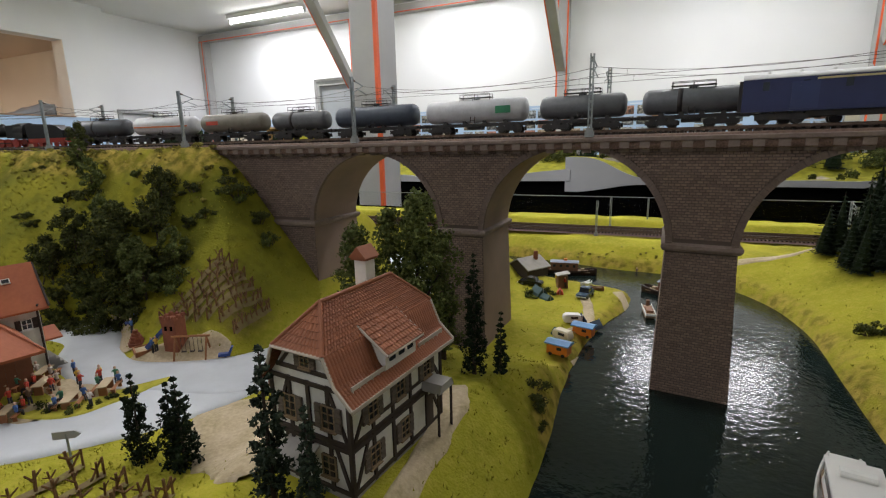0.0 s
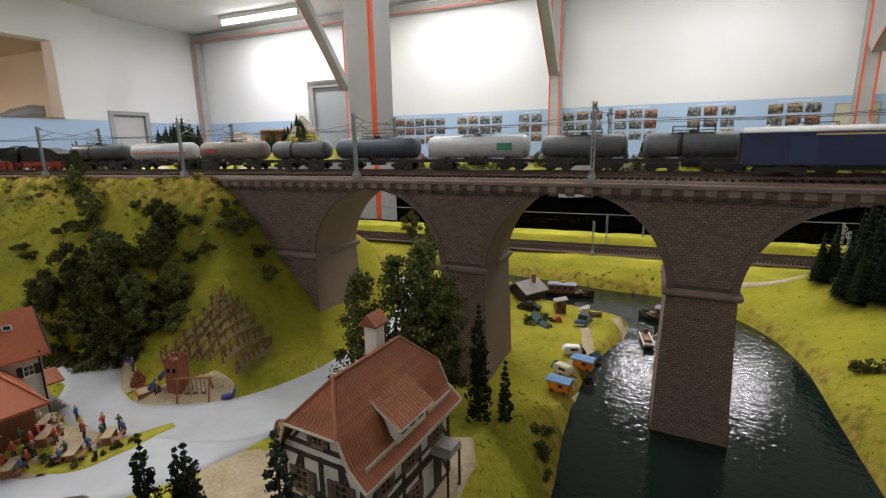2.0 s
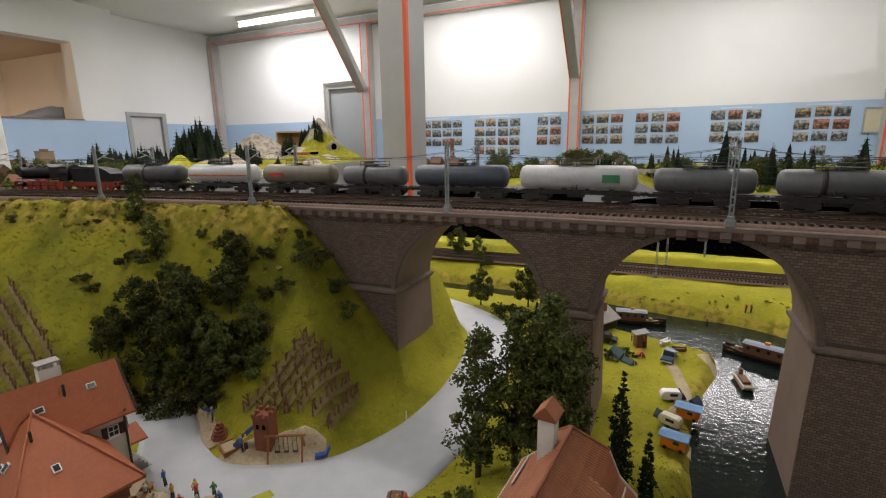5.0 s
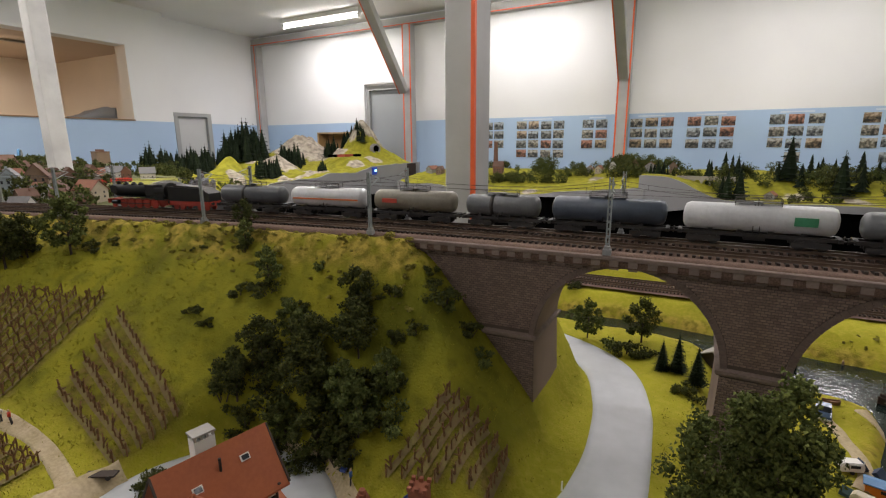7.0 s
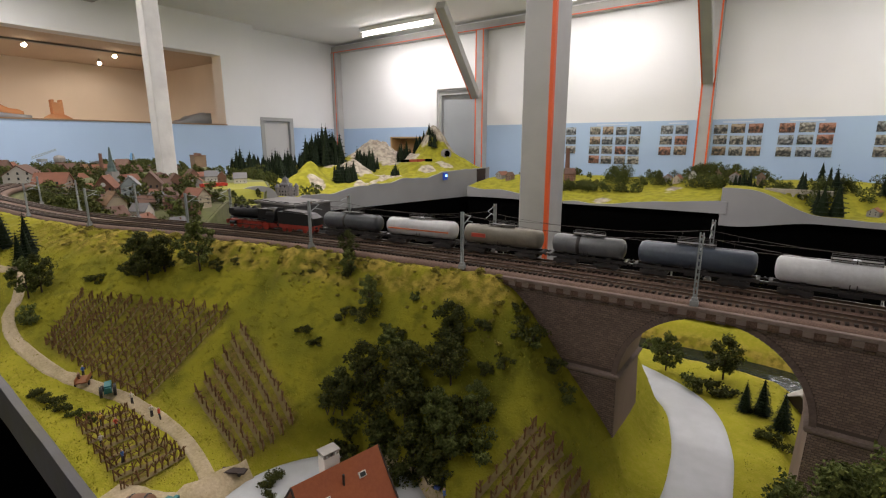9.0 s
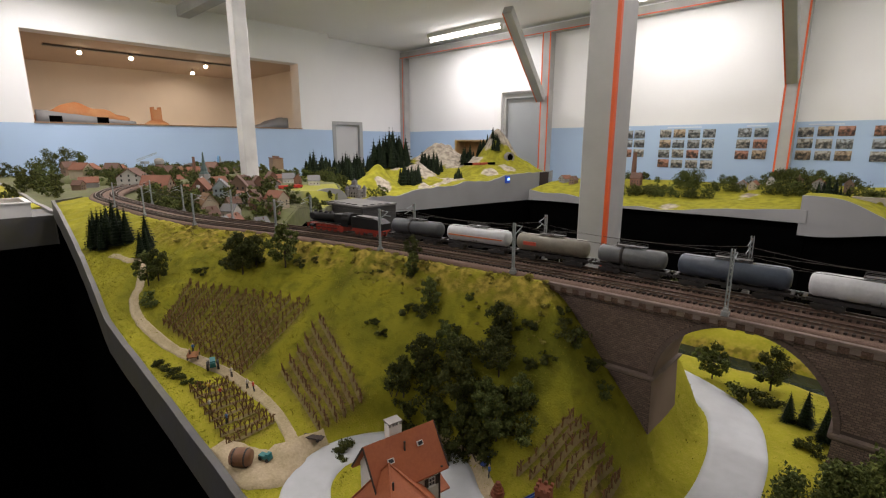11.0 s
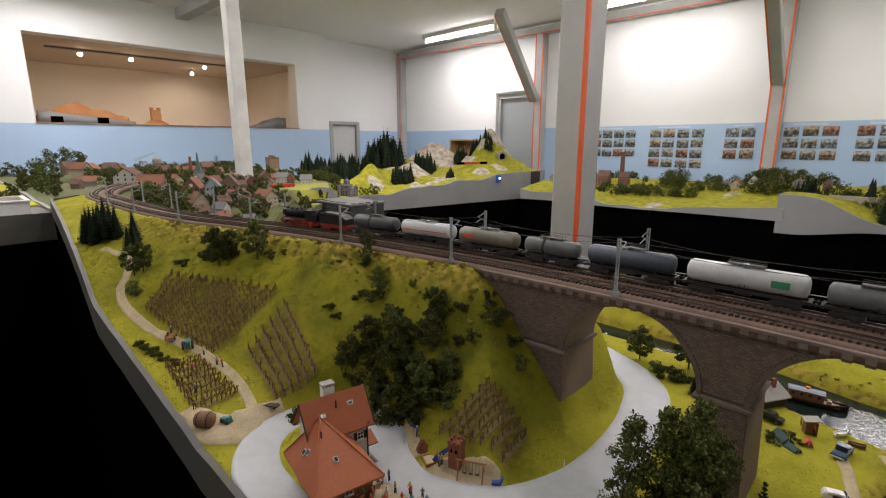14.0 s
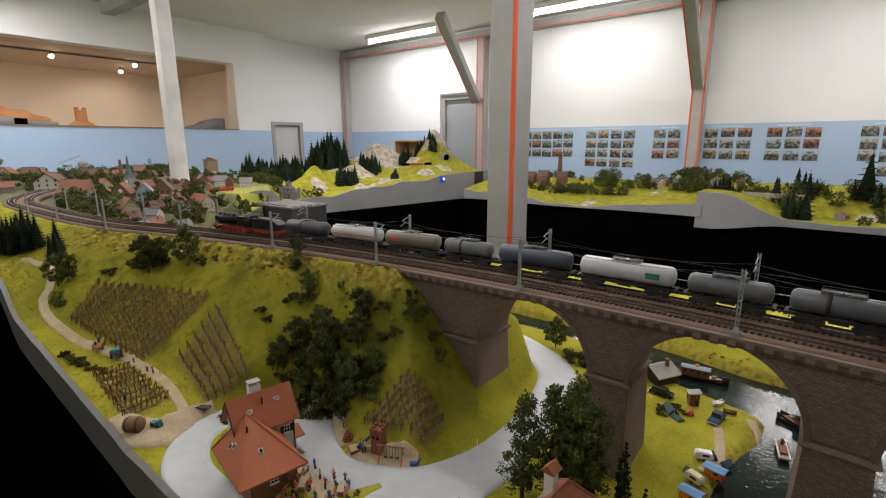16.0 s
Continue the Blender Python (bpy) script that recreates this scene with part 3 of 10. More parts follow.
    for dep, sgn in ((0.0, -1), (V_DEEP, 1)):
        bm = bmesh.new()
        prof = ((0.0, 1.4150), (0.0066, 1.4155), (0.0074, 1.4162), (0.0074, 1.4196), (0.0064, 1.4204), (-0.004, 1.4204), (-0.004, 1.4150))
        rows = []
        for i in range(n + 1):
            x = V_WEST + (V_EAST - V_WEST) * i / n
            rows.append([bm.verts.new(bend(x, dep + sgn * o, z)) for o, z in prof])
        for r0, r1 in zip(rows, rows[1:]):
            for i in range(len(prof)):
                j = (i + 1) % len(prof)
                bm.faces.new((r0[i], r0[j], r1[j], r1[i]))
        part("cornice", bm, M_CORNICE, root)
    corbel = mesh_of("corbel", solid(lambda b: prism(b, [(-0.0046, 0.0), (0.0046, 0.0), (0.0046, 0.0075), (-0.0046, 0.0075)], 0.0075), lambda b: prism(b, [(-0.0046, -0.003), (0.0046, -0.003), (0.0046, 0.0), (-0.0046, 0.0)], 0.0045, pose(0, 0.003, 0))), M_CORNICE)
    x = V_WEST + 0.02
    while x < V_EAST - 0.3:
        d, nrm = edge_dir(x)
        piece("corbel", corbel, root, Matrix.Translation(bend(x, -0.0066, 1.4078)) @ pose(0, 0, 0, 0, 0, math.degrees(math.atan2(d.y, d.x))))
        x += 0.0192
    lay_bricks(root)
    return root


def lay_bricks(root):
    """Courses of single bricks on the front of the spandrels and piers."""
    L, H, G, P = 0.0056, 0.0028, 0.0005, 0.0006
    verts, faces, singles = [], [], []
    whole = mesh_of("brick", solid(lambda b: brick_block(b, L - G, H - G, P)), M_BRICKFACE)
    row, z = 0, 1.122
    while z + H < 1.4145:
        mid = z + H / 2
        lean = 0.006 * max(0.0, SPRING - mid) / (SPRING - 1.12)
        if SPRING - 0.005 < mid < SPRING + 0.008:
            z, row = z + H, row + 1
            continue
        stops = [V_WEST]
        for a, b in ARCHES:
            c, r = (a + b) / 2, (b - a) / 2 + (0.0064 if mid > SPRING else 0.0)
            half = r - lean if mid < SPRING else (math.sqrt(r * r - (mid - SPRING) ** 2) if r > mid - SPRING else 0.0)
            if half:
                stops += [c - half, c + half]
        stops.append(0.60)
        for x0, x1 in zip(stops[::2], stops[1::2]):
            x = math.floor(x0 / L) * L - (L / 2 if row % 2 else 0.0)
            while x < x1:
                a, b = max(x, x0), min(x + L, x1)
                x += L
                if b - a < 0.0014 or b < a:
                    continue
                d, nrm = edge_dir((a + b) / 2)
                m = Matrix.Translation(bend((a + b) / 2, -lean, mid)) @ pose(0, 0, 0, 0, 0, math.degrees(math.atan2(d.y, d.x)))
                if b - a > L - 1e-5 and -0.30 < a < -0.195 and mid > 1.25 and len(singles) < 300:
                    singles.append(m)
                    continue
                w, h = (b - a - G) / 2, (H - G) / 2
                k = len(verts)
                verts += [tuple(m @ Vector(p)) for p in ((-w, 0, -h), (w, 0, -h), (w, 0, h), (-w, 0, h), (-w + 0.0003, -P, -h + 0.0003), (w - 0.0003, -P, -h + 0.0003), (w - 0.0003, -P, h - 0.0003), (-w + 0.0003, -P, h - 0.0003))]
                faces += [(k + 4, k + 5, k + 6, k + 7)] + [(k + i, k + (i + 1) % 4, k + 4 + (i + 1) % 4, k + 4 + i) for i in range(4)]
        z, row = z + H, row + 1
    me = bpy.data.meshes.new("brickwork")
    me.from_pydata(verts, [], faces)
    me.materials.append(M_BRICKFACE)
    ob = new("brickwork", me)
    ob.parent = root
    tagged(ob, kind="stuff")
    for m in singles:
        piece("brick", whole, root, m)


def brick_block(b, w, h, p):
    w, h = w / 2, h / 2
    v = [b.verts.new(q) for q in ((-w, 0, -h), (w, 0, -h), (w, 0, h), (-w, 0, h), (-w + 0.0003, -p, -h + 0.0003), (w - 0.0003, -p, -h + 0.0003), (w - 0.0003, -p, h - 0.0003), (-w + 0.0003, -p, h - 0.0003))]
    b.faces.new(v[4:])
    for i in range(4):
        b.faces.new((v[i], v[(i + 1) % 4], v[4 + (i + 1) % 4], v[4 + i]))


build_viaduct()
# ---------------------------------------------------------------- fittings of the room
def timber(name, boxes, stripes, label, mat=None):
    """A painted timber with coloured edge stripes."""
    root = thing(name, pose(0, 0, 0), label, name.replace("_", " "), kind="structure")
    for q in boxes:
        bm = solid(lambda b, q=q: box(b, *q))
        bmesh.ops.bevel(bm, geom=bm.edges[:], offset=0.006, segments=1, affect="EDGES")
        part("timber", bm, mat or M_GREYPOST, root)
    for q in stripes:
        part("stripe", solid(lambda b, q=q: box(b, *q)), M_ORANGE, root, "orange-red painted edge stripe")
    return root


# tall column in the middle of the hall
timber("column_1", [(-1.256, 1.80, 0, -1.128, 1.96, CEIL)], [(-1.140, 1.7965, 0.0, -1.1245, 1.8035, CEIL), (-1.1315, 1.8035, 0.0, -1.1245, 1.815, CEIL)], "tall light grey square column with an orange-red edge stripe")
timber("column_2", [(-3.905, 1.53, 0, -3.81, 1.63, CEIL)], [], "worn whitish timber column rising behind the model town", M_WHITEPOST)
# frame of the north wall: posts, head beam, cross beams and braces
HEAD = 3.04
timber("beam_1", [(X0, Y1 - 0.10, HEAD, X1, Y1 - 0.002, HEAD + 0.10)], [(X0, Y1 - 0.1035, HEAD + 0.006, X1, Y1 - 0.101, HEAD + 0.018)], "grey head beam with an orange stripe under the ceiling")
for i, px in enumerate((X0 + 0.07, -3.90, -1.17, 1.62)):
    s = [] if i == 0 else [(px - 0.062, Y1 - 0.1235, 0, px - 0.046, Y1 - 0.119, HEAD), (px + 0.046, Y1 - 0.1235, 0, px + 0.062, Y1 - 0.119, HEAD)]
    if i == 0:
        s = [(px + 0.01, Y1 - 0.1235, 0, px + 0.022, Y1 - 0.119, HEAD)]
    timber("post_%d" % (i + 1), [(px - 0.065, Y1 - 0.12, 0, px + 0.065, Y1 - 0.003, HEAD)], s, "grey wall post with orange-red edge stripes")
for i, (px, lean) in enumerate(((-3.93, 0.26), (-1.17, 0.045), (1.64, 0.0))):
    root = timber("brace_%d" % (i + 1), [], [], "slanting grey timber brace with an orange edge stripe")
    m = look((px, Y1 - 0.16, 2.22), (px + lean, Y1 - 1.28, 3.04))
    bm = solid(lambda b: cbox(b, 0, 0, -0.72, 0.11, 0.10, 1.45))
    bmesh.ops.bevel(bm, geom=bm.edges[:], offset=0.006, segments=1, affect="EDGES")
    bm.transform(m)
    part("timber", bm, M_GREYPOST, root)
    part("stripe", solid(lambda b: cbox(b, 0.046, -0.0515, -0.72, 0.012, 0.004, 1.45, m)), M_ORANGE, root, "orange-red painted edge stripe")
timber("beam_2", [(NX, 2.14, CEIL - 0.12, NX + 1.9, 2.28, CEIL)], [], "grey ceiling beam that meets the wall above the niche")

# doors
d1 = thing("door_1", pose(X0, DY0, 0), "plain light grey door in a grey steel frame", "door", kind="structure")
part("door_frame", solid(lambda b: box(b, -0.20, -0.06, 0, 0.03, 0.0, DZ + 0.05), lambda b: box(b, -0.20, DY1 - DY0, 0, 0.03, DY1 - DY0 + 0.06, DZ + 0.05), lambda b: box(b, -0.20, 0, DZ, 0.03, DY1 - DY0, DZ + 0.05)), M_DOORFRAME, d1)
part("door_leaf", solid(lambda b: box(b, -0.06, 0.0015, 0, -0.02, DY1 - DY0 - 0.0015, DZ - 0.0015)), M_DOOR, d1)
d2 = thing("door_2", pose(EX0, Y1, 0), "grey glazed door with a pale frame and a panel above", "door", kind="structure")
ew = EX1 - EX0
M_DOORGLASS = material("frosted_door_glass", (0.33, 0.36, 0.37), 0.12, vary=0.1, scale=3)
part("door_frame", solid(lambda b: box(b, -0.13, -0.05, 0, 0.0, 0.02, EZ + 0.15), lambda b: box(b, ew, -0.05, 0, ew + 0.05, 0.02, EZ + 0.15), lambda b: box(b, 0, -0.05, EZ + 0.02, ew, 0.02, EZ + 0.15)), M_WALL, d2)
part("inner_frame", solid(lambda b: box(b, 0.0, 0.0, 0, 0.05, 0.06, EZ), lambda b: box(b, ew - 0.05, 0.0, 0, ew, 0.06, EZ), lambda b: box(b, 0.05, 0.0, EZ - 0.06, ew - 0.05, 0.06, EZ)), M_DOORFRAME, d2)
part("door_leaf", solid(lambda b: box(b, 0.05, 0.05, 0, ew - 0.05, 0.09, EZ - 0.06)), M_DOORGLASS, d2, "grey reflecting door pane")

# ceiling lights: the north wall row, and fixtures added at the unseen fill lamps
M_TUBE = glow("tube_glow", (1.0, 0.98, 0.95), 22.0)
M_LAMPBODY = material("lamp_housing", (0.75, 0.75, 0.73), 0.4)
first = None
for lx, ly, lp in ROW_AND_FILL_LAMPS:
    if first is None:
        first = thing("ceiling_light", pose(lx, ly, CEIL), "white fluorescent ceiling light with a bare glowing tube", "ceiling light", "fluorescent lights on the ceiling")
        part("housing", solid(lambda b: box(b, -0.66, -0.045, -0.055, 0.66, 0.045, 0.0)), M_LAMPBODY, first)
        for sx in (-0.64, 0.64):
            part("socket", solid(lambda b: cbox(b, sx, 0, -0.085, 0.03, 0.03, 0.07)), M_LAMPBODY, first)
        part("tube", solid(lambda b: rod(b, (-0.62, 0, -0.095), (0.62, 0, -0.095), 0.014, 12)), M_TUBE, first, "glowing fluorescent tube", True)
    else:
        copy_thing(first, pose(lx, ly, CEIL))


# photographs on the north wall
def photo_material():
    m = material("photo_print", (0.3, 0.3, 0.3), 0.35)
    nt = m.node_tree
    b = nt.nodes["Principled BSDF"]
    co, oi = nt.nodes.new("ShaderNodeTexCoord"), nt.nodes.new("ShaderNodeObjectInfo")
    add = nt.nodes.new("ShaderNodeVectorMath")
    sc = nt.nodes.new("ShaderNodeVectorMath")
    sc.operation = "SCALE"
    sc.inputs[0].default_value = (37.0, 11.0, 23.0)
    nt.links.new(oi.outputs["Random"], sc.inputs["Scale"])
    nt.links.new(co.outputs["Object"], add.inputs[0])
    nt.links.new(sc.outputs[0], add.inputs[1])
    n = nt.nodes.new("ShaderNodeTexNoise")
    n.inputs["Scale"].default_value, n.inputs["Detail"].default_value = 38.0, 5.0
    nt.links.new(add.outputs[0], n.inputs["Vector"])
    xyz = nt.nodes.new("ShaderNodeSeparateXYZ")
    nt.links.new(co.outputs["Object"], xyz.inputs[0])
    sky = nt.nodes.new("ShaderNodeMapRange")
    sky.inputs[1].default_value, sky.inputs[2].default_value, sky.inputs[3].default_value, sky.inputs[4].default_value = 0.002, 0.026, -0.06, 0.12
    nt.links.new(xyz.outputs[2], sky.inputs[0])
    lift = nt.nodes.new("ShaderNodeMath")
    nt.links.new(n.outputs["Fac"], lift.inputs[0])
    nt.links.new(sky.outputs[0], lift.inputs[1])
    r = nt.nodes.new("ShaderNodeValToRGB")
    e = r.color_ramp.elements
    e[0].position, e[0].color = 0.36, (0.03, 0.035, 0.04, 1)
    e[1].position, e[1].color = 0.66, (0.55, 0.56, 0.56, 1)
    for p, c in ((0.46, (0.16, 0.16, 0.15, 1)), (0.54, (0.27, 0.25, 0.22, 1))):
        k = e.new(p)
        k.color = c
    nt.links.new(lift.outputs[0], r.inputs[0])
    hue = nt.nodes.new("ShaderNodeValToRGB")
    h = hue.color_ramp.elements
    hue.color_ramp.interpolation = "CONSTANT"
    h[0].color, h[1].color = (0.62, 0.72, 0.80, 1), (0.75, 0.22, 0.06, 1)
    h[1].position = 0.82
    for p, c in ((0.25, (0.75, 0.72, 0.62, 1)), (0.5, (0.45, 0.5, 0.5, 1)), (0.68, (0.8, 0.55, 0.3, 1))):
        k = h.new(p)
        k.color = c
    nt.links.new(oi.outputs["Random"], hue.inputs[0])
    mx = nt.nodes.new("ShaderNodeMix")
    mx.data_type, mx.blend_type = "RGBA", "MULTIPLY"
    mx.inputs[0].default_value = 0.75
    nt.links.new(r.outputs[0], mx.inputs[6])
    nt.links.new(hue.outputs[0], mx.inputs[7])
    nt.links.new(mx.outputs[2], b.inputs["Base Color"])
    return m


M_PHOTO = photo_material()
photo_me = mesh_of("photo_print", solid(lambda b: box(b, -0.062, -0.004, -0.045, 0.062, 0.0, 0.045)), M_PHOTO)
M_PAPER = material("white_paper", (0.60, 0.68, 0.78), 0.6)
for gx, cols, rows, extra in ((-3.28, 5, 3, 0), (-2.40, 4, 4, 0), (-1.61, 2, 3, 0), (-1.09, 3, 3, 0), (-0.527, 3, 3, 0), (0.193, 3, 3, 1), (0.904, 3, 3, 1)):
    pitch = 0.152 if cols != 5 else 0.145
    for r in range(rows):
        for c in range(cols):
            ob = new("photo_print", photo_me)
            ob.matrix_basis = pose(gx + 0.066 + pitch * c + random.uniform(-0.004, 0.004), Y1 - 0.001, 1.742 - 0.112 * r + random.uniform(-0.004, 0.004))
            tagged(ob, "small colour photograph pinned on the pale blue wall", "photo", "photographs on the blue wall")
    if extra:
        ob = new("photo_print", photo_me)
        ob.matrix_basis = pose(gx + 0.066 + pitch, Y1 - 0.001, 1.752 - 0.112 * rows - 0.03)
        tagged(ob, "small colour photograph pinned below the others", "photo", "photographs on the blue wall")
    tagged(part("caption_strip", solid(lambda b: box(b, gx + 0.08, Y1 - 0.004, 1.803, gx + 0.08 + 0.09 * cols, Y1 - 0.0005, 1.817)), M_PAPER), "narrow white paper strip above a group of photographs", "paper strip")
M_CREAM = material("cream_board", (0.62, 0.58, 0.42), 0.7, vary=0.2, scale=12)
pin = thing("pin_board", pose(1.43, Y1, 1.54), "framed cream pin board on the pale blue wall", "pin board")
part("board", solid(lambda b: box(b, 0.012, -0.012, 0.012, 0.333, 0, 0.218)), M_CREAM, pin)
for q in ((0, 0, 0.345, 0.012), (0, 0.218, 0.345, 0.23), (0, 0.012, 0.012, 0.218), (0.333, 0.012, 0.345, 0.218)):
    part("frame", solid(lambda b: box(b, q[0], -0.018, q[1], q[2], 0, q[3])), M_DOORFRAME, pin)

# lit side room behind the niche, with a desert landscape on its sill
SX = X0 - 2.2
structure("niche_walls", solid(lambda b: box(b, SX - 0.1, NY0 - 0.3, NZ0 - 0.1, SX, NY1 + 0.4, NZ1 + 0.3), lambda b: box(b, SX, NY0 - 0.4, NZ0 - 0.1, X0 - 0.02, NY0 - 0.3, NZ1 + 0.3), lambda b: box(b, SX, NY1 + 0.35, NZ0 - 0.1, X0 - 0.02, NY1 + 0.45, NZ1 + 0.3),
                                 lambda b: box(b, X0 - 0.02, NY0 - 0.3, NZ0 - 0.1, X0 - 0.003, NY0, NZ1 + 0.05), lambda b: box(b, X0 - 0.02, NY1, NZ0 - 0.1, X0 - 0.003, NY1 + 0.45, NZ1 + 0.05)), M_PEACH, "peach-coloured walls of the lit side room")
structure("niche_reveal", solid(lambda b: box(b, X0 - 0.003, NY1 - 0.006, NZ0 + 0.013, NX - 0.004, NY1 - 0.001, NZ1), lambda b: box(b, X0 - 0.003, NY0 + 0.001, NZ0 + 0.013, NX - 0.004, NY0 + 0.006, NZ1)), M_PEACH, "peach-coloured sides of the niche")
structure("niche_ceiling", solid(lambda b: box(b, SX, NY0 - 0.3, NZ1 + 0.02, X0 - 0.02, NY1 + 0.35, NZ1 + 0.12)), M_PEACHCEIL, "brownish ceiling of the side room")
M_SILL = material("wooden_sill", (0.30, 0.19, 0.11), 0.6, vary=0.3, scale=20)
structure("niche_floor", solid(lambda b: box(b, SX, NY0 - 0.3, NZ0 - 0.1, X0 - 0.02, NY1 + 0.35, NZ0 - 0.004)), M_PEACH, "board that carries the desert landscape")
tagged(part("niche_sill", solid(lambda b: box(b, X0 - 0.02, NY0 - 0.002, NZ0 - 0.002, NX + 0.012, NY1 + 0.002, NZ0 + 0.012)), M_SILL), "narrow brown wooden sill along the niche", "sill", kind="structure")
M_SPOT = glow("spot_glow", (1.0, 0.86, 0.62), 30.0)
M_SPOTBODY = material("spot_housing", (0.20, 0.18, 0.16), 0.4)
for sx, sy in ((-7.5, 1.33), (-7.5, 1.86), (-7.5, 2.76), (-8.3, 2.87)):
    s = thing("spotlight", pose(sx, sy, NZ1 + 0.02), "small round ceiling spotlight glowing warm white", "spotlight", "spotlights in the side room")
    part("arm", solid(lambda b: rod(b, (0, 0, 0), (0, 0, -0.045), 0.008)), M_SPOTBODY, s)
    part("can", solid(lambda b: lathe(b, [(0.018, 0.014), (0.030, -0.012)], 12, pose(0, 0, -0.05, 0, -35, 0))), M_SPOTBODY, s)
    part("bulb", solid(lambda b: lathe(b, [(0.006, -0.034), (0.022, -0.028), (0.027, -0.012), (0.010, -0.006)], 12, pose(0, 0, -0.05, 0, -35, 0))), M_SPOT, s)
    data = bpy.data.lights.new("spot_lamp", "SPOT")
    data.energy, data.color, data.shadow_soft_size, data.spot_size, data.spot_blend = 7.0, (1.0, 0.85, 0.69), 0.05, math.radians(150), 0.6
    ob = new("spot_lamp", data)
    ob.matrix_world = pose(sx - 0.02, sy, NZ1 - 0.075, 0, 22, 0)
rail = part("spot_rail", solid(lambda b: box(b, -7.53, 1.0, NZ1 - 0.005, -7.47, 3.1, NZ1 + 0.012)), M_SPOTBODY)
tagged(rail, "thin dark mounting rail below the side room's ceiling", "rail")
M_RED = material("red_desert", (0.50, 0.19, 0.07), 0.9, vary=0.6, scale=5, tint=(0.55, 0.33, 0.16), bump=0.6, bump_scale=30)


def mound(name, x0, x1, y0, y1, z0, fn, mat, label, category, n=28):
    """A modelled hill on a board, with its cut side walls."""
    bm = bmesh.new()
    g = [[bm.verts.new((x0 + (x1 - x0) * i / n, y0 + (y1 - y0) * j / n, z0 + fn(i / n, j / n))) for j in range(n + 1)] for i in range(n + 1)]
    for i in range(n):
        for j in range(n):
            bm.faces.new((g[i][j], g[i + 1][j], g[i + 1][j + 1], g[i][j + 1]))
    ring = [g[i][0] for i in range(n + 1)] + [g[n][j] for j in range(1, n + 1)] + [g[i][n] for i in range(n - 1, -1, -1)] + [g[0][j] for j in range(n - 1, 0, -1)]
    low = [bm.verts.new((v.co.x, v.co.y, z0 - 0.001)) for v in ring]
    for i in range(len(ring)):
        j = (i + 1) % len(ring)
        bm.faces.new((ring[i], low[i], low[j], ring[j]))
    bm.faces.new(low[::-1])
    ob = part(name, bm, mat, None, "", True)
    return tagged(ob, label, category)


desert = mound("desert_hill", -7.3, -6.95, 0.76, 1.62, NZ0 + 0.012, lambda u, v: 0.06 + 0.15 * smooth01(v / 0.35) * smooth01((1.15 - v) / 0.75) * (0.7 + 0.3 * u) + 0.05 * noise.noise(Vector((u * 3, v * 6, 7))), M_RED, "orange-red modelled desert hill on the sill", "model hill")
mound("grey_ramp", -6.94, -6.86, 0.76, 1.66, NZ0 + 0.012, lambda u, v: 0.13 - 0.10 * v + 0.01 * noise.noise(Vector((u * 3, v * 6, 2))), M_FASCIA, "grey front board of the desert landscape with dark openings", "model front", 12)
for ty in (0.86, 1.28):
    tagged(part("tunnel_opening", solid(lambda b: box(b, -6.862, ty, NZ0 + 0.02, -6.856, ty + 0.11, NZ0 + 0.085)), M_BLACK), "dark square tunnel opening in the grey front board", "tunnel opening")
cas = thing("model_castle", pose(-7.2, 1.98, NZ0 + 0.012), "small red sandstone castle tower on a mound", "model castle")
part("mound", solid(lambda b: lathe(b, [(0.17, 0), (0.12, 0.04), (0.07, 0.07)], 14)), M_RED, cas, "", True)
part("tower", solid(lambda b: cbox(b, 0, 0, 0.13, 0.10, 0.10, 0.14), lambda b: cbox(b, 0, -0.04, 0.215, 0.10, 0.02, 0.03), lambda b: cbox(b, 0, 0.04, 0.215, 0.10, 0.02, 0.03)), M_RED, cas)
mound("grey_hill", -7.2, -6.9, 3.15, 3.62, NZ0 + 0.012, lambda u, v: 0.02 + 0.13 * smooth01(v * 1.3) * (0.8 + 0.2 * u) + 0.02 * noise.noise(Vector((u * 4, v * 6, 9))), M_FASCIA, "small grey modelled hill at the end of the sill", "model hill", 14)
# ---------------------------------------------------------------- the double track
TRACK = (0.032, 0.086)      # centre lines behind the front edge
RAILTOP = DECK + 0.0085


def along(x, off, z):
    d, n = edge_dir(x)
    return Vector((x, edge_y(x), 0)) + n * off + Vector((0, 0, z))


def stations(x0, x1, step):
    """Places along the line at even distances."""
    out, x = [], x0
    while x < x1:
        out.append(x)
        d, n = edge_dir(x)
        x += step * d.x
    return out


def sweep(bm, xs, off, prof):
    rows = [[bm.verts.new(along(x, off + o, z)) for o, z in prof] for x in xs]
    for a, b in zip(rows, rows[1:]):
        for i in range(len(prof)):
            j = (i + 1) % len(prof)
            bm.faces.new((a[i], a[j], b[j], b[i]))
    return bm


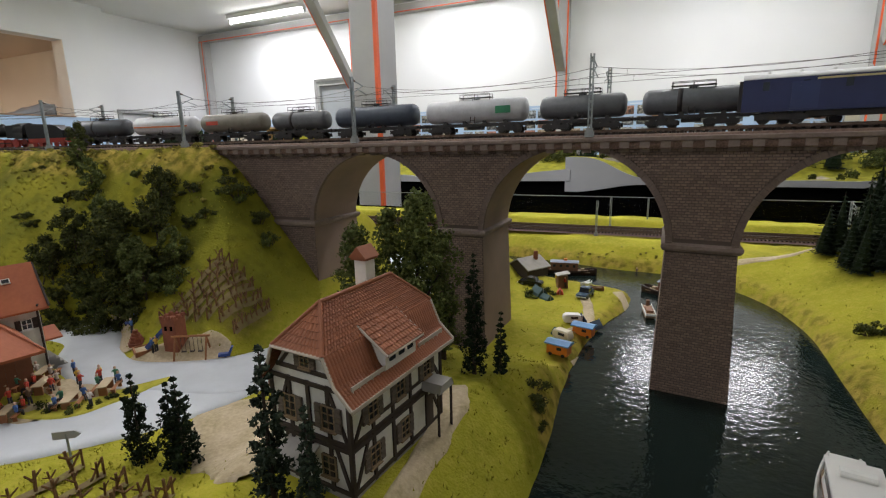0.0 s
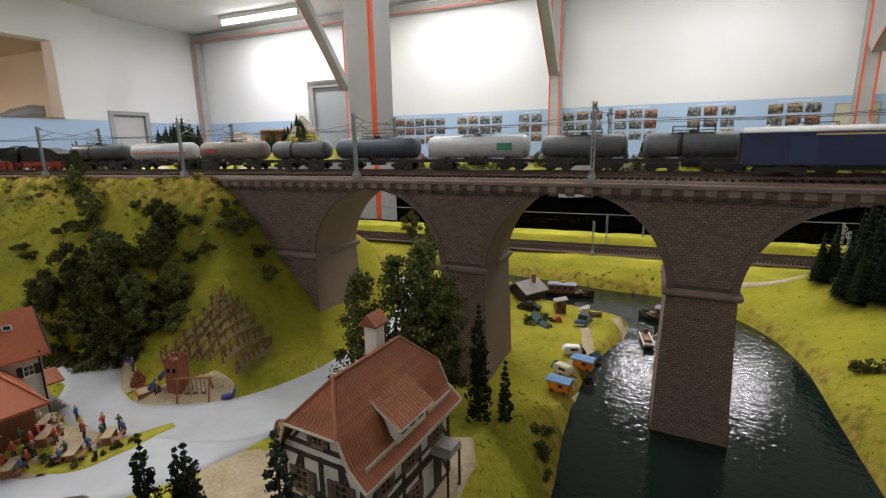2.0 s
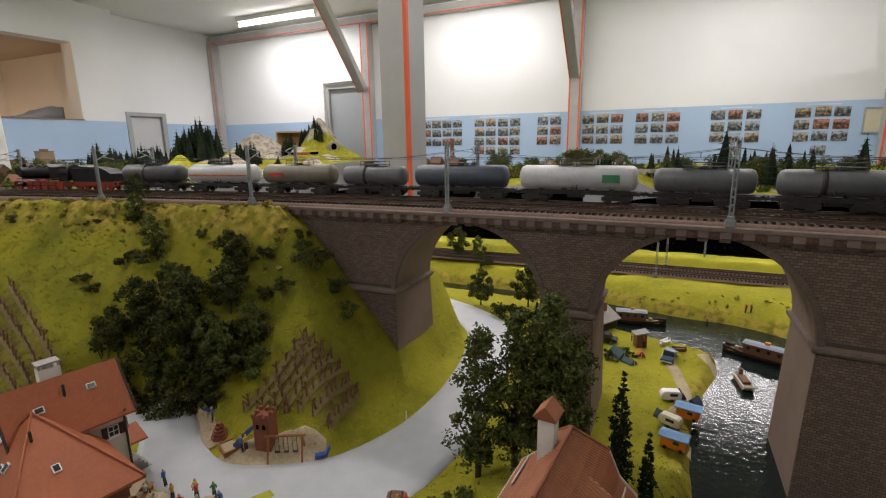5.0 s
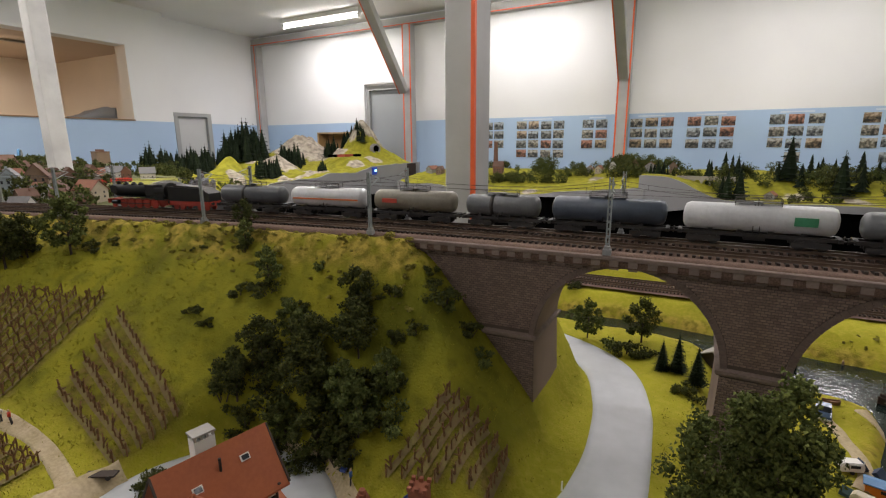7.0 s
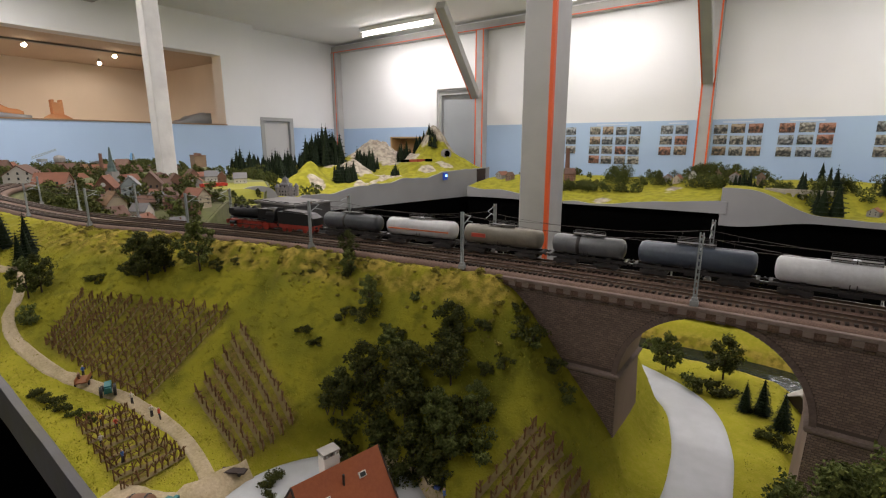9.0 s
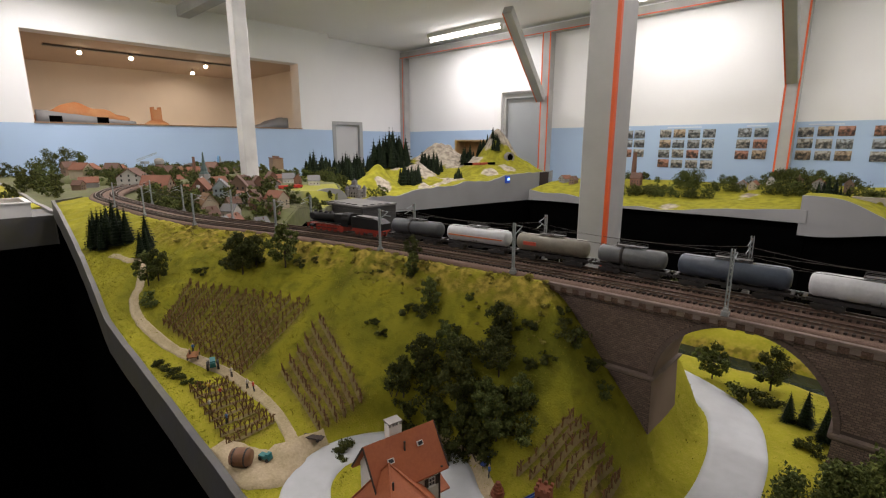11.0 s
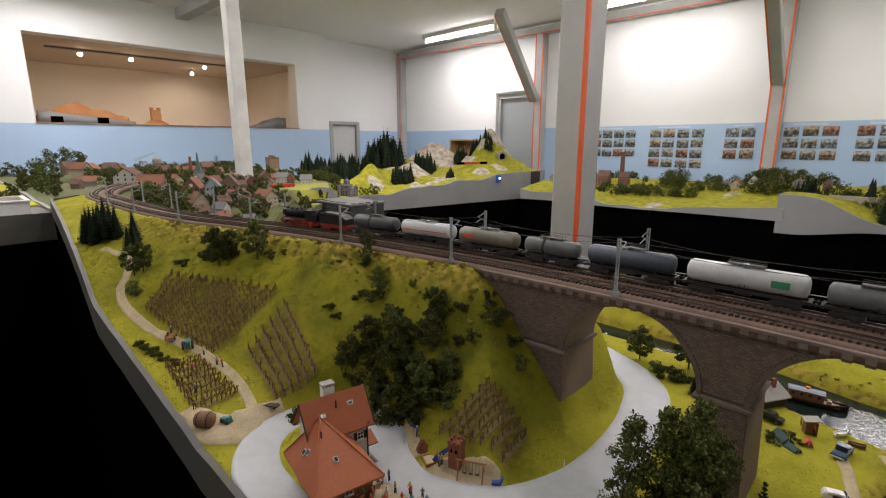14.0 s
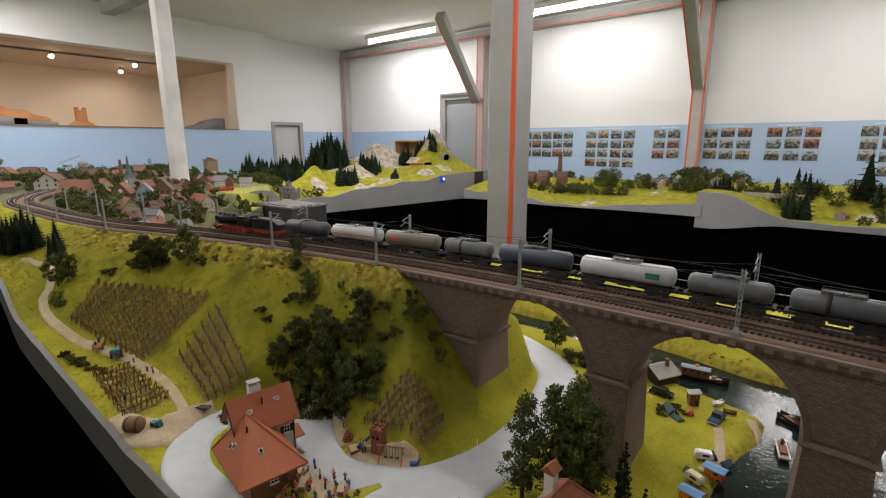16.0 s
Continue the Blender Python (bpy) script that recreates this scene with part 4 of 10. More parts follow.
LINE = stations(-3.15, 0.95, 0.02)
structure("ballast", sweep(bmesh.new(), LINE, 0.0, ((-0.001, DECK - 0.012), (0.004, DECK + 0.0015), (0.012, DECK + 0.003), (0.052, DECK + 0.003), (0.059, DECK + 0.0022), (0.066, DECK + 0.003), (0.106, DECK + 0.003), (0.116, DECK + 0.0015), (0.121, DECK - 0.012))), M_BALLAST, "reddish-brown ballast bed of the double track", True)
for t in TRACK:
    root = thing("railway_track", pose(0, 0, 0), "model railway track with rusty rails on dark brown sleepers", "railway track", "tracks on the viaduct", "structure")
    bm = bmesh.new()
    for x in stations(-3.1, 0.93, 0.0072):
        d, n = edge_dir(x)
        m = Matrix.Translation(along(x, t, DECK + 0.0042)) @ pose(0, 0, 0, 0, 0, math.degrees(math.atan2(d.y, d.x)))
        cbox(bm, 0, 0, 0, 0.0030, 0.030, 0.0026, m)
    tagged(part("sleepers", bm, M_SLEEPER, root), kind="stuff")
    for s in (-0.00825, 0.00825):
        part("rail", sweep(bmesh.new(), LINE, t + s, ((-0.0011, DECK + 0.0054), (-0.0005, DECK + 0.0062), (-0.0005, RAILTOP - 0.0007), (-0.0008, RAILTOP), (0.0008, RAILTOP), (0.0005, RAILTOP - 0.0007), (0.0005, DECK + 0.0062), (0.0011, DECK + 0.0054))), M_RAIL, root)

# back line at the foot of the far bank
BACK_Y = lambda x: 1.228 + 0.03 * (x + 0.2)
structure("ballast_2", solid(lambda b: [b.faces.new([b.verts.new(v) for v in q]) for q in [[(x, BACK_Y(x) - 0.038, 1.2005), (x + 0.1, BACK_Y(x + 0.1) - 0.038, 1.2005), (x + 0.1, BACK_Y(x + 0.1) + 0.062, 1.2025), (x, BACK_Y(x) + 0.062, 1.2025)] for x in [-1.2 + 0.1 * i for i in range(21)]]]), M_BALLAST, "reddish-brown ballast of the line along the far bank")
for off in (0.0, 0.048):
    root = thing("railway_track", pose(0, 0, 0), "model railway track along the far river bank", "railway track", "tracks along the far bank", "structure")
    bm = bmesh.new()
    for i in range(270):
        x = -1.15 + 0.0075 * i
        cbox(bm, x, BACK_Y(x) - 0.012 + off, 1.2040, 0.003, 0.030, 0.003)
    tagged(part("sleepers", bm, M_SLEEPER, root), kind="stuff")
    for s in (-0.00825, 0.00825):
        part("rail", solid(lambda b: cbox(b, 0, 0, 0, 2.06, 0.0012, 0.0035, pose(-0.15, BACK_Y(-0.15) - 0.012 + off + s, 1.2070, 0, 0, math.degrees(math.atan(0.03))))), M_RAIL, root)

# clear guard panels behind the far line
M_CLEAR = material("clear_acrylic", (0.95, 0.97, 0.97), 0.03)
M_CLEAR.node_tree.nodes["Principled BSDF"].inputs["Transmission Weight"].default_value = 1.0
M_CLEAR.node_tree.nodes["Principled BSDF"].inputs["IOR"].default_value = 1.12
for gx in (-1.06, -0.56, -0.06):
    gd = thing("guard_panel", pose(gx, BACK_Y(gx) + 0.118, 1.195, 0, 0, math.degrees(math.atan(0.03))), "clear acrylic guard panel behind the far track", "guard panel", "guard panels behind the far track")
    pane = part("pane", solid(lambda b: box(b, 0.002, -0.001, 0, 0.498, 0.001, 0.078)), M_CLEAR, gd)
    pane.visible_shadow = False
    part("edge", solid(lambda b: box(b, 0, -0.0014, 0.078, 0.5, 0.0014, 0.0796)), M_STEEL, gd)
    for ex in (0.0, 0.498):
        part("edge", solid(lambda b: box(b, ex, -0.0014, 0, ex + 0.002, 0.0014, 0.078)), M_STEEL, gd)

# catenary masts
MAST_X = [-2.15, -1.87, -1.58, -1.29, -0.99, -0.70, -0.398, -0.099, 0.205, 0.51, 0.82]


def catenary_mast():
    root = thing("catenary_mast", pose(0, 0, 0), "grey lattice catenary mast with a bracket arm on a concrete foot", "catenary mast", "masts along the line")
    part("foot", solid(lambda b: cbox(b, 0, 0, 0.003, 0.0085, 0.0085, 0.006), lambda b: cbox(b, 0, 0, 0.0075, 0.006, 0.006, 0.004)), material("mast_foot", (0.28, 0.29, 0.29), 0.8, vary=0.3, scale=200), root)
    bm = bmesh.new()
    for sx in (-1, 1):
        box(bm, sx * 0.0016 - 0.0006, -0.0016, 0.008, sx * 0.0016 + 0.0006, 0.0016, 0.083)
    for k in range(9):
        z = 0.012 + 0.008 * k
        cbox(bm, 0, 0, z, 0.0036, 0.0012, 0.0022)
    part("mast", bm, M_STEEL, root)
    part("upper_arm", solid(lambda b: rod(b, (0, 0.001, 0.080), (0, 0.026, 0.074), 0.0007, 6)), M_STEEL, root)
    part("lower_arm", solid(lambda b: rod(b, (0, 0.001, 0.063), (0, 0.026, 0.074), 0.0007, 6)), M_STEEL, root)
    part("registration_arm", solid(lambda b: rod(b, (0, 0.012, 0.069), (0, 0.033, 0.064), 0.0006, 6)), M_STEEL, root)
    part("insulator", solid(lambda b: rod(b, (0, 0.002, 0.0795), (0, 0.007, 0.0785), 0.0013, 8)), material("insulator_brown", (0.10, 0.05, 0.03), 0.3), root)
    return root


proto = None
for x in MAST_X:
    d, n = edge_dir(x)
    a = math.degrees(math.atan2(d.y, d.x))
    for off, turn in ((0.0035, 0), (0.1145, 180)):
        m = Matrix.Translation(along(x, off, DECK + 0.001)) @ pose(0, 0, 0, 0, 0, a + turn)
        if proto is None:
            proto = catenary_mast()
            proto.matrix_basis = m
        else:
            copy_thing(proto, m)
# overhead wires
for t in TRACK:
    root = thing("overhead_wire", pose(0, 0, 0), "thin overhead wires with droppers strung between the masts", "overhead wire", "wires over the tracks")
    tops, lows = [], []
    for a, b in zip(MAST_X, MAST_X[1:]):
        for i in range(10):
            x = a + (b - a) * i / 10
            tops.append(along(x, t, DECK + 0.0745 - 0.012 * (1 - (2 * i / 10 - 1) ** 2)))
            lows.append(along(x, t, DECK + 0.0635))
    for name, pts, r in (("messenger_wire", tops, 0.00026), ("contact_wire", lows, 0.00026)):
        bm = bmesh.new()
        rings = [[bm.verts.new(p + Vector((0, r * math.cos(w), r * math.sin(w)))) for w in (0, 1.2566, 2.5133, 3.7699, 5.0265)] for p in pts]
        for q0, q1 in zip(rings, rings[1:]):
            for i in range(5):
                bm.faces.new((q0[i], q0[(i + 1) % 5], q1[(i + 1) % 5], q1[i]))
        part(name, bm, M_WIRE, root)
    for i in range(1, len(tops), 2):
        part("dropper", solid(lambda bb: rod(bb, tops[i], lows[i], 0.00018, 5)), M_WIRE, root)
for x in (-0.165, 0.32):
    m = Matrix.Translation((x, BACK_Y(x) - 0.042, 1.198))
    copy_thing(proto, m)
    copy_thing(proto, Matrix.Translation((x + 0.02, BACK_Y(x) + 0.066, 1.198)) @ pose(0, 0, 0, 0, 0, 180))

# ---------------------------------------------------------------- rolling stock
M_FRAME = material("black_underframe", (0.018, 0.017, 0.017), 0.6, vary=0.4, scale=200, tint=(0.05, 0.035, 0.025))
M_WHEEL = material("dark_wheel_steel", (0.05, 0.045, 0.04), 0.45, 0.6)


def on_track(x, t):
    """Where a vehicle stands whose middle is at x."""
    d, n = edge_dir(x)
    return Matrix.Translation(along(x, t, RAILTOP)) @ pose(0, 0, 0, 0, 0, math.degrees(math.atan2(d.y, d.x)))


def wheelset(root, x, r=0.0055, mat=None):
    part("wheelset", solid(lambda b: rod(b, (x, -0.0092, r), (x, -0.0068, r), r, 12), lambda b: rod(b, (x, 0.0068, r), (x, 0.0092, r), r, 12), lambda b: rod(b, (x, -0.007, r), (x, 0.007, r), 0.001, 6)), mat or M_WHEEL, root)


def bogie(root, x, gap=0.010):
    bg = part("bogie", solid(lambda b: box(b, x - gap - 0.007, -0.0125, 0.004, x + gap + 0.007, -0.0105, 0.009), lambda b: box(b, x - gap - 0.007, 0.0105, 0.004, x + gap + 0.007, 0.0125, 0.009), lambda b: cbox(b, x, 0, 0.009, 0.010, 0.024, 0.004)), M_FRAME, root)
    wheelset(bg, x - gap)
    wheelset(bg, x + gap)


def buffers(root, half):
    for s in (-1, 1):
        for y in (-0.010, 0.010):
            part("buffer", solid(lambda b: rod(b, (s * half, y, 0.0125), (s * (half + 0.004), y, 0.0125), 0.0012, 6), lambda b: rod(b, (s * (half + 0.004), y, 0.0125), (s * (half + 0.005), y, 0.0125), 0.0026, 10)), M_FRAME, root)


def tank_wagon(length, radius, mat, label, axles, band_mat=None, patch=None, walkway=True, stripe=None):
    root = thing("tank_wagon", pose(0, 0, 0), label, "tank wagon", "tank wagons of the goods train")
    h = length / 2 - 0.008
    zc = 0.0155 + radius
    m = pose(0, 0, zc, 0, 90, 0)
    e = radius
    prof = [(e * 0.15, -h), (e * 0.55, -h + 0.0006), (e * 0.86, -h + 0.0026), (e, -h + 0.007), (e, h - 0.007), (e * 0.86, h - 0.0026), (e * 0.55, h - 0.0006), (e * 0.15, h)]
    tank = part("tank", solid(lambda b: lathe(b, prof, 24, m)), mat, root, "", True)
    part("underframe", solid(lambda b: box(b, -h - 0.004, -0.010, 0.0105, h + 0.004, -0.007, 0.0145), lambda b: box(b, -h - 0.004, 0.007, 0.0105, h + 0.004, 0.010, 0.0145), lambda b: box(b, -h - 0.004, -0.0125, 0.0105, -h, 0.0125, 0.0145), lambda b: box(b, h, -0.0125, 0.0105, h + 0.004, 0.0125, 0.0145), lambda b: cbox(b, 0, 0, 0.009, 0.02, 0.012, 0.005)), M_FRAME, root)
    for s in (-0.6, -0.2, 0.2, 0.6):
        part("saddle", solid(lambda b: cbox(b, s * h, 0, 0.0158, 0.005, 0.016, 0.004)), M_FRAME, root)
    if axles == 4:
        bogie(root, -h + 0.022)
        bogie(root, h - 0.022)
    else:
        wheelset(root, -h * 0.55)
        wheelset(root, h * 0.55)
        for s in (-1, 1):
            for y in (-0.0115, 0.0115):
                part("axle_guard", solid(lambda b: cbox(b, s * h * 0.55, y, 0.0085, 0.008, 0.0015, 0.007)), M_FRAME, root)
    buffers(root, h + 0.004)
    part("dome", solid(lambda b: lathe(b, [(0.0048, 0), (0.0048, 0.003), (0.003, 0.0042)], 14, pose(0, 0, zc + radius - 0.001))), mat, root)
    if walkway:
        part("walkway", solid(lambda b: box(b, -0.022, -0.006, zc + radius + 0.0018, 0.022, 0.006, zc + radius + 0.0026), lambda b: [rod(b, (sx, sy, zc + radius - 0.002), (sx, sy, zc + radius + 0.0065), 0.0004, 5) for sx in (-0.021, 0.0, 0.021) for sy in (-0.0058, 0.0058)], lambda b: [rod(b, (-0.021, sy, zc + radius + 0.0065), (0.021, sy, zc + radius + 0.0065), 0.0004, 5) for sy in (-0.0058, 0.0058)]), M_FRAME, root)
        part("ladder", solid(lambda b: [rod(b, (sx, -radius - 0.001, 0.013), (sx, -radius * 0.35, zc + radius), 0.0005, 5) for sx in (-0.003, 0.003)], lambda b: [rod(b, (-0.003, -radius - 0.001 + 0.65 * radius * k / 6, 0.013 + (zc + radius - 0.013) * k / 6), (0.003, -radius - 0.001 + 0.65 * radius * k / 6, 0.013 + (zc + radius - 0.013) * k / 6), 0.0004, 5) for k in range(1, 6)]), M_FRAME, root)
    if band_mat:
        part("tank_band", solid(lambda b: lathe(b, [(radius + 0.0003, -0.0025), (radius + 0.0003, 0.0025)], 24, pose(-0.012, 0, zc, 0, 90, 0))), band_mat, root, "", True)
    if patch:
        px, w, hh, pm = patch
        part("label_panel", solid(lambda b: cbox(b, px, -radius - 0.0002, zc, w, 0.0016, hh)), pm, root, "bare coloured label panel")
    if stripe:
        part("side_stripe", solid(lambda b: cbox(b, 0, -radius + 0.00005, zc - 0.002, 2 * h - 0.016, 0.0016, 0.0022)), stripe, root)
    return root


def paint(name, c, rough=0.4, dirt=0.4):
    return material(name, c, rough, vary=dirt, scale=70, vary2=0.12, scale2=300)


M_TBLUE = paint("tank_blue_grey", (0.055, 0.072, 0.098))
M_TDARK = paint("tank_dark_blue", (0.020, 0.027, 0.034))
M_LOGO = paint("faded_logo_grey", (0.20, 0.24, 0.28))
M_TGREY = paint("tank_grey", (0.115, 0.122, 0.125))
M_TMID = paint("tank_mid_grey", (0.062, 0.068, 0.076))
M_TWHITE = paint("tank_silver_white", (0.54, 0.55, 0.56), 0.3, 0.25)
M_TOLIVE = paint("tank_stone_grey", (0.19, 0.172, 0.13))
M_YEL = paint("label_yellow", (0.62, 0.50, 0.03))
M_REDL = paint("label_red", (0.55, 0.06, 0.03))
M_GREENL = paint("label_green", (0.03, 0.22, 0.10))
M_WHITEL = paint("label_white", (0.7, 0.7, 0.7), 0.4, 0.1)
M_ORANGEL = paint("stripe_orange", (0.65, 0.16, 0.03))
M_BLUEL = paint("label_blue", (0.05, 0.20, 0.42))
CONSIST = [(0.155, 0.0150, M_TBLUE, "long blue-grey bogie tank wagon with a white band", 4, M_WHITEL, (0.045, 0.020, 0.009, M_YEL), False, None)]
for k in range(6):
    CONSIST.append((0.090, 0.0138, M_TDARK, "short dark blue-grey two-axle tank wagon", 2, None, (-0.014, 0.0055, 0.0050, M_LOGO), True, None))
CONSIST += [(0.118, 0.0138, M_TGREY, "grey tank wagon with a dark centre saddle", 4, M_FRAME, None, True, None),
            (0.118, 0.0138, M_TGREY, "plain grey tank wagon with a roof walkway", 4, None, None, True, None),
            (0.158, 0.0150, M_TWHITE, "silver-white bogie tank wagon with a green label", 4, None, (0.042, 0.020, 0.009, M_GREENL), True, None),
            (0.150, 0.0150, M_TBLUE, "blue-grey bogie tank wagon", 4, None, None, True, None),
            (0.118, 0.0140, M_TGREY, "grey tank wagon with a roof walkway", 4, M_FRAME, None, True, None),
            (0.145, 0.0150, M_TOLIVE, "stone-grey bogie tank wagon with a red label", 4, None, (-0.035, 0.024, 0.006, M_REDL), True, None),
            (0.150, 0.0150, M_TWHITE, "silver-white bogie tank wagon with an orange side stripe", 4, None, None, True, M_ORANGEL),
            (0.140, 0.0150, M_TMID, "dark grey bogie tank wagon with a black middle", 4, M_FRAME, None, True, None)]
made = {}
head = 0.735
for spec in CONSIST:
    x = head - spec[0] / 2 * 0.985
    key = spec[3] + str(spec[6][3].name if spec[6] else "")
    m = on_track(x, TRACK[1])
    if key in made:
        copy_thing(made[key], m)
    else:
        made[key] = tank_wagon(*spec)
        made[key].matrix_basis = m
    head -= spec[0] * 0.985


def steam_engine(x):
    M_BLACKP = material("engine_black", (0.006, 0.006, 0.007), 0.5, vary=0.3, scale=90, tint=(0.016, 0.014, 0.012), spec=0.3)
    M_REDP = material("engine_red", (0.42, 0.035, 0.015), 0.5, vary=0.4, scale=90)
    lo = thing("steam_locomotive", on_track(x, TRACK[1]), "black steam locomotive with bright red wheels and frame", "locomotive")
    part("boiler", solid(lambda b: lathe(b, [(0.004, -0.066), (0.0095, -0.064), (0.0105, -0.060), (0.0105, 0.022)], 20, pose(0, 0, 0.0315, 0, 90, 0))), M_BLACKP, lo, "", True)
    part("firebox", solid(lambda b: box(b, 0.015, -0.0105, 0.018, 0.040, 0.0105, 0.042)), M_BLACKP, lo)
    cab = part("cab", solid(lambda b: box(b, 0.040, -0.0155, 0.016, 0.041, 0.0155, 0.042), lambda b: box(b, 0.040, -0.0155, 0.016, 0.060, -0.0148, 0.032), lambda b: box(b, 0.040, 0.0148, 0.016, 0.060, 0.0155, 0.032), lambda b: box(b, 0.040, -0.0155, 0.039, 0.060, -0.0148, 0.043), lambda b: box(b, 0.040, 0.0148, 0.039, 0.060, 0.0155, 0.043)), M_BLACKP, lo)
    part("roof", solid(lambda b: lathe(b, [(0.0162, -0.012), (0.0162, 0.012)], 20, pose(0.051, 0, 0.0315, 0, 90, 0) @ Matrix.Diagonal((0.9, 1, 1, 1)))), M_BLACKP, cab)
    part("chimney", solid(lambda b: lathe(b, [(0.0035, 0), (0.003, 0.005), (0.004, 0.0065)], 12, pose(-0.055, 0, 0.0405))), M_BLACKP, lo)
    for dx in (-0.038, -0.020, -0.004):
        part("dome", solid(lambda b: lathe(b, [(0.0048, 0), (0.0048, 0.003), (0.002, 0.006)], 12, pose(dx, 0, 0.040))), M_BLACKP, lo)
    part("frame", solid(lambda b: box(b, -0.068, -0.007, 0.006, 0.060, 0.007, 0.015)), M_REDP, lo, "bright red frame")
    part("running_board", solid(lambda b: box(b, -0.060, -0.0145, 0.0205, 0.040, 0.0145, 0.0215)), M_BLACKP, lo)
    part("buffer_beam", solid(lambda b: box(b, -0.070, -0.0145, 0.008, -0.068, 0.0145, 0.016)), M_REDP, lo)
    for y in (-0.0125, 0.0125):
        part("cylinder", solid(lambda b: rod(b, (-0.060, y, 0.0105), (-0.046, y, 0.0105), 0.0038, 12)), M_BLACKP, lo)
        part("rod", solid(lambda b: cbox(b, -0.012, y * 0.9, 0.0085, 0.070, 0.0008, 0.0014)), M_WHEEL, lo)
        part("smoke_deflector", solid(lambda b: cbox(b, -0.055, y, 0.034, 0.014, 0.0006, 0.012)), M_BLACKP, lo)
    for k, r in ((-0.062, 0.005), (-0.040, 0.0082), (-0.022, 0.0082), (-0.004, 0.0082), (0.014, 0.0082), (0.032, 0.0082)):
        wheelset(lo, k, r, M_REDP)
    te = thing("locomotive_tender", on_track(x + 0.110, TRACK[1]), "black coal tender with a red frame", "tender")
    part("tank", solid(lambda b: prism(b, [(-0.044, 0.016), (0.044, 0.016), (0.044, 0.030), (0.030, 0.038), (-0.044, 0.040)], 0.029, pose(0, -0.0145, 0))), M_BLACKP, te)
    part("coal", solid(lambda b: prism(b, [(-0.038, 0.036), (0.026, 0.036), (0.020, 0.0405), (-0.030, 0.043)], 0.024, pose(0, -0.012, 0))), M_FRAME, te)
    part("frame", solid(lambda b: box(b, -0.044, -0.013, 0.008, 0.044, 0.013, 0.016)), M_REDP, te, "bright red frame")
    for k in (-0.034, -0.020, 0.018, 0.033):
        wheelset(te, k, 0.0055, M_REDP)
    buffers(te, 0.044)


steam_engine(head - 0.165)
M_CBLUE = material("coach_blue", (0.018, 0.026, 0.10), 0.3, vary=0.3, scale=60)
M_CCREAM = material("coach_cream", (0.60, 0.50, 0.26), 0.35, vary=0.2, scale=60)
M_CROOF = material("coach_roof", (0.62, 0.62, 0.60), 0.5, vary=0.3, scale=60)
M_CDOOR = material("coach_door_blue", (0.028, 0.042, 0.13), 0.35, vary=0.3, scale=60)
M_CGLASS = material("coach_glass", (0.03, 0.04, 0.05), 0.08)


def coach(length, cream, label):
    root = thing("passenger_coach", pose(0, 0, 0), label, "coach", "coaches of the express train")
    h = length / 2 - 0.005
    top = 0.040
    part("lower_body", solid(lambda b: box(b, -h, -0.016, 0.011, h, 0.016, 0.026)), M_CBLUE, root)
    part("upper_body", solid(lambda b: box(b, -h, -0.0158, 0.026, h, 0.0158, top)), M_CCREAM if cream else M_CBLUE, root)
    prof = [(0.0163 * math.cos(math.pi * k / 10), top + 0.0055 * math.sin(math.pi * k / 10)) for k in range(11)]
    part("roof", solid(lambda b: prism(b, prof, 2 * h, pose(h, 0, 0, 0, 0, 90))), M_CROOF, root, "", True)
    win = mesh_of("window", solid(lambda b: cbox(b, 0, 0, 0, 0.0105 if cream else 0.005, 0.0006, 0.0075)), M_CGLASS)
    n = 11 if cream else 6
    if not cream:
        for y in (-0.0162, 0.0162):
            part("lettering_bar", solid(lambda b: cbox(b, 0, y, 0.0378, 0.075, 0.0006, 0.0016)), M_CCREAM, root, "row of cream lettering drawn as a bar")
            for dx in (-0.045, 0.045):
                part("sliding_door", solid(lambda b: cbox(b, dx, y, 0.0245, 0.020, 0.0006, 0.0235), lambda b: cbox(b, dx, y * 1.02, 0.0330, 0.008, 0.0006, 0.0055)), M_CDOOR, root)
    for i in range(n):
        for y in (-0.0160, 0.0160):
            piece("window", win, root, pose(-h + 0.018 + (2 * h - 0.036) * i / (n - 1), y, 0.0335))
    line = mesh_of("trim_line", solid(lambda b: cbox(b, 0, 0, 0, 2 * h - 0.004, 0.0005, 0.0006)), M_CCREAM)
    if not cream:
        part("cupola", solid(lambda b: prism(b, [(-0.0085, 0.0), (0.0085, 0.0), (0.0075, 0.0042), (-0.0075, 0.0042)], 0.022, pose(h - 0.030, 0, top + 0.003, 0, 0, 90))), M_CROOF, root, "raised pale roof lookout")
    for y in (-0.0161, 0.0161) if cream else ():
        piece("trim_line", line, root, pose(0, y, 0.0255))
        piece("trim_line", line, root, pose(0, y, 0.0135))
    part("underframe", solid(lambda b: box(b, -h + 0.05, -0.010, 0.006, h - 0.05, 0.010, 0.011)), M_FRAME, root)
    vent = mesh_of("roof_vent", solid(lambda b: lathe(b, [(0.0016, 0), (0.0016, 0.0016), (0.0008, 0.0024)], 8)), M_CROOF)
    for i in range(7):
        piece("roof_vent", vent, root, pose(-h + 0.02 + (2 * h - 0.04) * i / 6, 0, top + 0.0052))
    for s in (-1, 1):
        part("bellows", solid(lambda b: box(b, s * h - 0.003, -0.008, 0.012, s * h + 0.003, 0.008, 0.040)), M_FRAME, root)
        bogie(root, s * (h - 0.032), 0.013)
    return root


